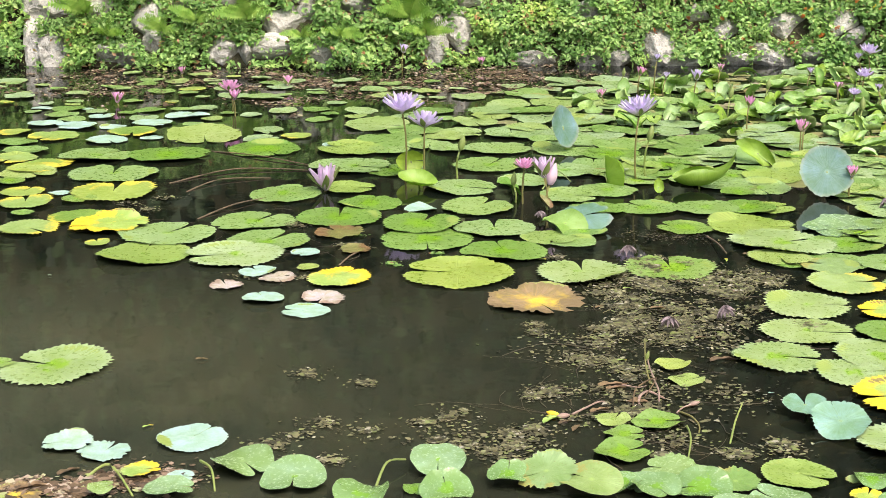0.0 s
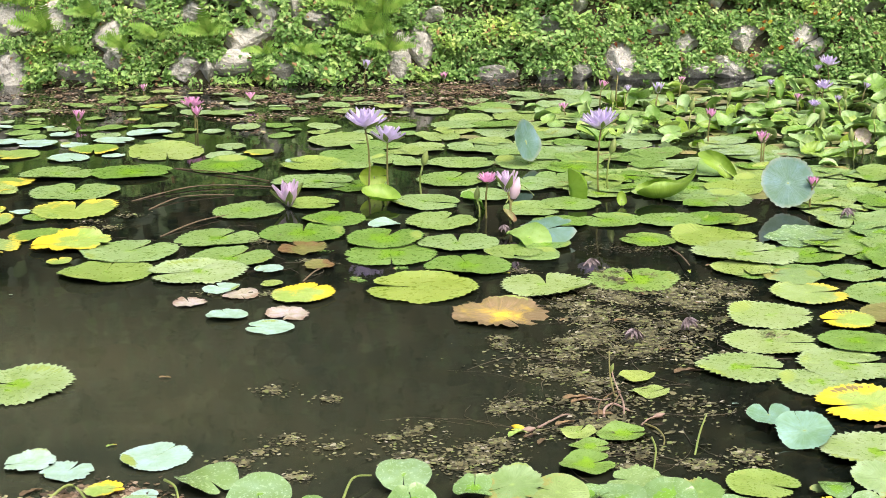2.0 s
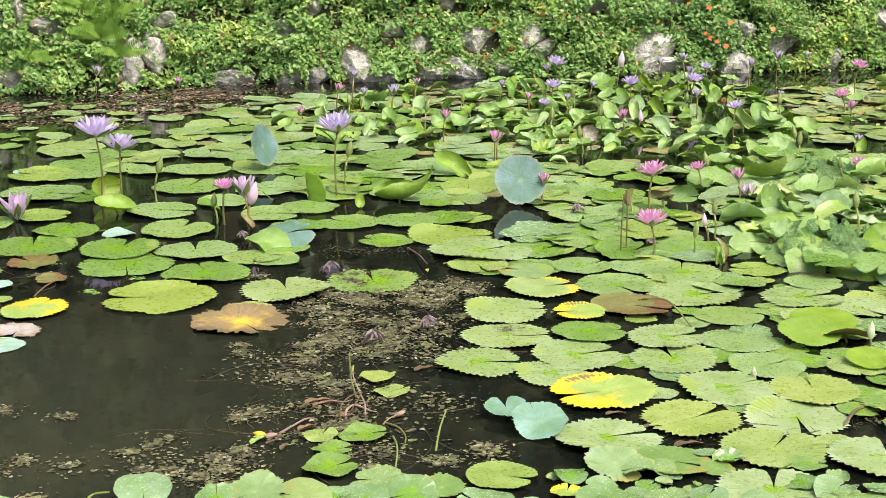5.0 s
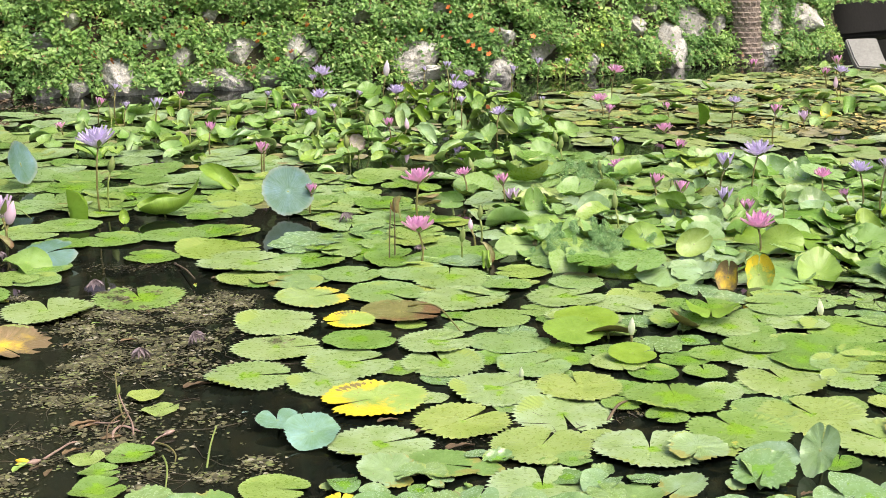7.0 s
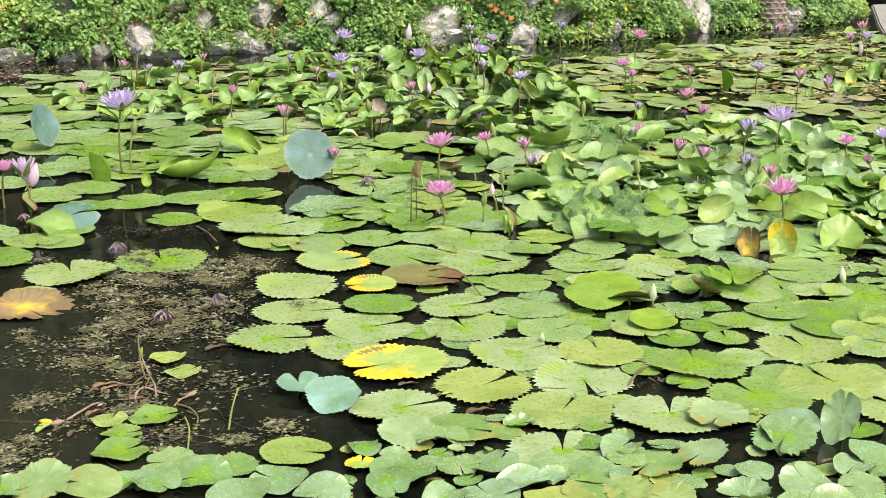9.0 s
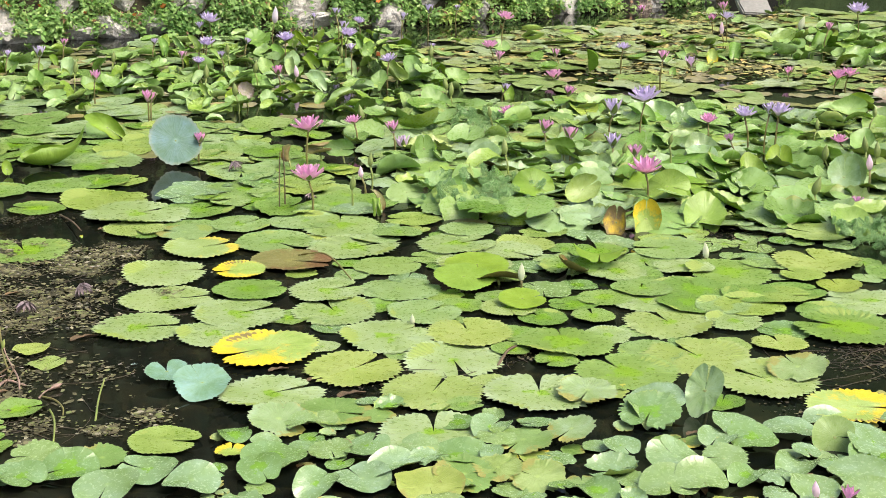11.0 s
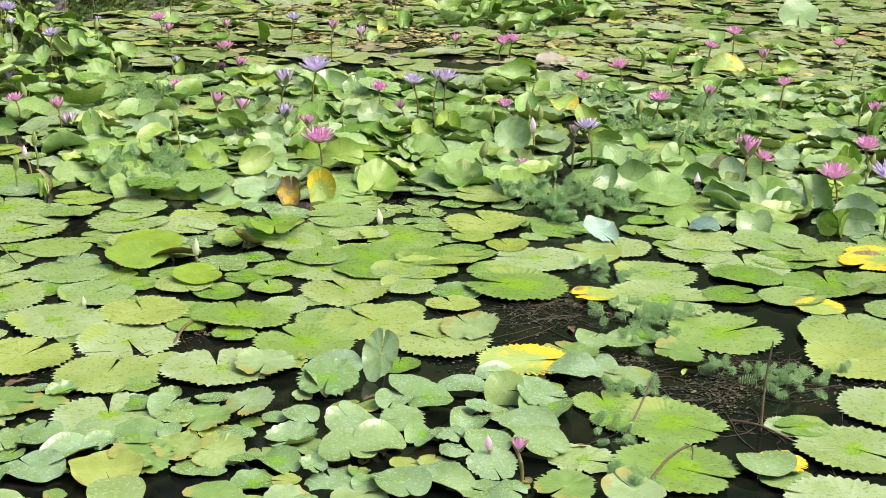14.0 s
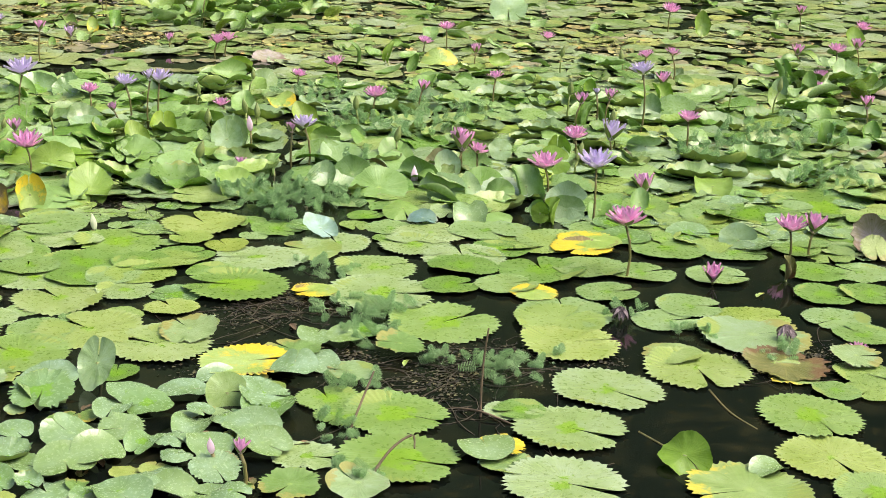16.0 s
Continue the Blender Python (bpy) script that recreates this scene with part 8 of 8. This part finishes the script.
def pod(x, y, r, label="shaggy grey-purple withered bloom on the weed"):
    """A withered flower head, its petals shrunk together and drooping."""
    rng = random.Random(int(x * 91))
    root = new("withered_bloom")
    root.matrix_basis = pose(x, y, 0.01, rng.uniform(-12, 12), rng.uniform(-12, 12), rng.uniform(0, 360))
    for k in range(18):
        s = r * 3.0 * rng.uniform(0.8, 1.15)
        part("petal", DRY, root, pose(0, 0, r * 1.5, 0, 0, 360 * k / 14 + rng.uniform(-8, 8)) @ pose(0, 0, 0, 0, rng.uniform(12, 48), 0) @ Matrix.Diagonal((s, s, s, 1)))
    return tagged(root, label, "withered flower", "withered blooms")


pod(0.955, 4.847, 0.028)
pod(0.420, 6.252, 0.022, "dark purple sunken flower head between the pads")
pod(0.722, 5.646, 0.026, "dark purple sunken flower head between the pads")
pod(1.970, 6.446, 0.03, "dark grey seed head lying on a pad")
pod(3.982, 2.066, 0.03, "grey seed head fringed with weed")
pod(2.086, 5.787, 0.02, "dark red faded flower head between the pads")
pod(3.755, 2.521, 0.026, "dark purple sunken flower head between the pads")
pod(0.739, 4.722, 0.028, "fuzzy grey-purple dried seed pod on the weed")

CURLS = {}


def fallen_bud(x, y, z, size, turn, pitch, m, label):
    """A limp, pointed bud, lying or drooping."""
    n = 9
    pts = [(size * (i / n - 0.5), 0.06 * size * math.sin(3 * i / n), 0) for i in range(n + 1)]
    v, f = tube(pts, [size * 0.2 * (math.sin(math.pi * (0.08 + 0.9 * i / n)) ** 0.9) for i in range(n + 1)], 9)
    ob = new("fallen_bud", mesh_of("fallen_bud", v, f, (m,)))
    ob.matrix_basis = pose(x, y, z, 0, pitch, turn)
    return tagged(ob, label, "bud", "fallen buds")


fallen_bud(0.606, 4.262, 0.082, 0.030, 40, -70, STEM_GREEN, "withered yellow-green bud at the tip of a bent stalk")
fallen_bud(0.712, 4.052, 0.012, 0.036, 15, -8, STALK_PINK, "pinkish fallen bud lying by small pads")
fallen_bud(0.305, 3.985, 0.010, 0.040, 150, 0, BLOOM_Y, "limp yellow petal clump in the weed")
fallen_bud(0.335, 3.968, 0.008, 0.042, 20, 0, STALK_PINK, "limp pink spent bud in the weed")


def curl_leaf(x, y, size, turn, tint, label):
    """A small dead leaf, curled up at its sides."""
    if tint not in CURLS:
        verts, faces = [], []
        for side in (0, 1):
            for i in range(9):
                s = i / 8
                w = 0.17 * math.sin(math.pi * (0.05 + 0.93 * s)) ** 0.8 * (1 + 0.22 * math.sin(11 * s))
                for j in range(5):
                    q = (j - 2) / 2
                    verts.append((s - 0.5, q * w, 0.03 + 0.5 * w * q * q + 0.035 * math.sin(5 * s + 1.4 * q) + 0.014 * math.sin(17 * s + 3 * q) - 0.01 * side))
        for side in (0, 1):
            for i in range(8):
                for j in range(4):
                    a = side * 45 + i * 5 + j
                    q = (a, a + 5, a + 6, a + 1)
                    faces.append(q if side == 0 else q[::-1])
        m = {"brown": DEAD, "yellow": M["Y"], "white": M["b"]}[tint]
        CURLS[tint] = mesh_of("dead_leaf", verts, faces, (m,), [(v[0], v[1]) for v in verts])
    ob = new("dead_leaf", CURLS[tint])
    ob.matrix_basis = pose(x, y, 0.004, 0, 0, turn) @ Matrix.Diagonal((size, size, size, 1))
    return tagged(ob, label, "dead leaf", "fallen leaves")


for x, y, size, turn, tint in ((0.307, 3.965, 0.08, 150, "yellow"), (0.336, 3.932, 0.07, 30, "brown"), (0.743, 4.983, 0.09, 0, "brown"), (1.096, 5.611, 0.07, 80, "yellow"), (0.706, 4.050, 0.06, 20, "brown"), (-0.750, 4.459, 0.06, 0, "brown"), (-0.808, 3.906, 0.05, 30, "yellow"), (0.363, 5.614, 0.12, 10, "yellow"), (1.201, 5.694, 0.08, 0, "brown"), (0.867, 4.444, 0.14, 10, "brown"), (-1.470, 5.407, 0.025, 0, "white"), (0.954, 4.158, 0.03, 0, "white"), (0.666, 5.229, 0.05, 0, "yellow"), (2.499, 5.532, 0.12, 0, "yellow"), (1.448, 3.682, 0.14, 0, "brown"), (1.326, 3.949, 0.1, 0, "brown"), (1.398, 3.830, 0.1, 0, "brown"), (4.919, 4.959, 0.16, 20, "white"), (5.295, 5.796, 0.12, 0, "yellow"), (7.080, 6.219, 0.18, 0, "yellow"), (3.891, 4.407, 0.14, 340, "yellow"), (2.968, 3.173, 0.09, 60, "brown"), (2.401, 2.530, 0.12, 330, "brown"), (2.998, 2.735, 0.08, 30, "yellow"), (5.438, 2.939, 0.05, 90, "yellow"), (2.167, 3.075, 0.08, 0, "brown"), (1.997, 2.786, 0.1, 60, "brown"), (4.329, 2.356, 0.09, 0, "yellow"), (0.541, 5.003, 0.06, 40, "brown"), (0.864, 5.316, 0.05, 100, "brown"), (0.506, 4.196, 0.1, 15, "brown"), (0.558, 4.082, 0.11, 170, "brown"), (0.363, 3.890, 0.08, 60, "brown"), (0.835, 4.664, 0.06, 20, "brown"), (0.553, 4.445, 0.05, 10, "yellow"), (1.044, 5.171, 0.06, 150, "brown"), (2.676, 2.418, 0.022, 10, "white"), (2.646, 2.348, 0.028, 60, "white"), (2.755, 2.457, 0.02, 30, "white"), (2.623, 2.308, 0.024, 90, "white"), (2.569, 2.331, 0.028, 140, "white"), (2.631, 2.416, 0.018, 0, "white"), (2.646, 2.161, 0.03, 20, "white"), (-1.02, 3.50, 0.16, 20, "brown"), (-0.87, 3.50, 0.14, 160, "brown"), (-0.76, 3.60, 0.12, 10, "brown"), (-0.70, 3.53, 0.12, 80, "brown"), (-0.95, 3.60, 0.10, 40, "brown"), (0.33, 3.58, 0.15, 20, "brown"), (0.39, 3.60, 0.12, 140, "yellow"), (0.30, 3.95, 0.11, 40, "yellow"), (0.50, 4.22, 0.14, 5, "brown"), (0.44, 4.02, 0.10, 25, "brown")):
    curl_leaf(x, y, 0.62 * size, turn, tint, {"brown": "curled brown dead leaf afloat", "yellow": "curled yellow dead leaf afloat", "white": "bleached pale scrap of leaf afloat"}[tint])
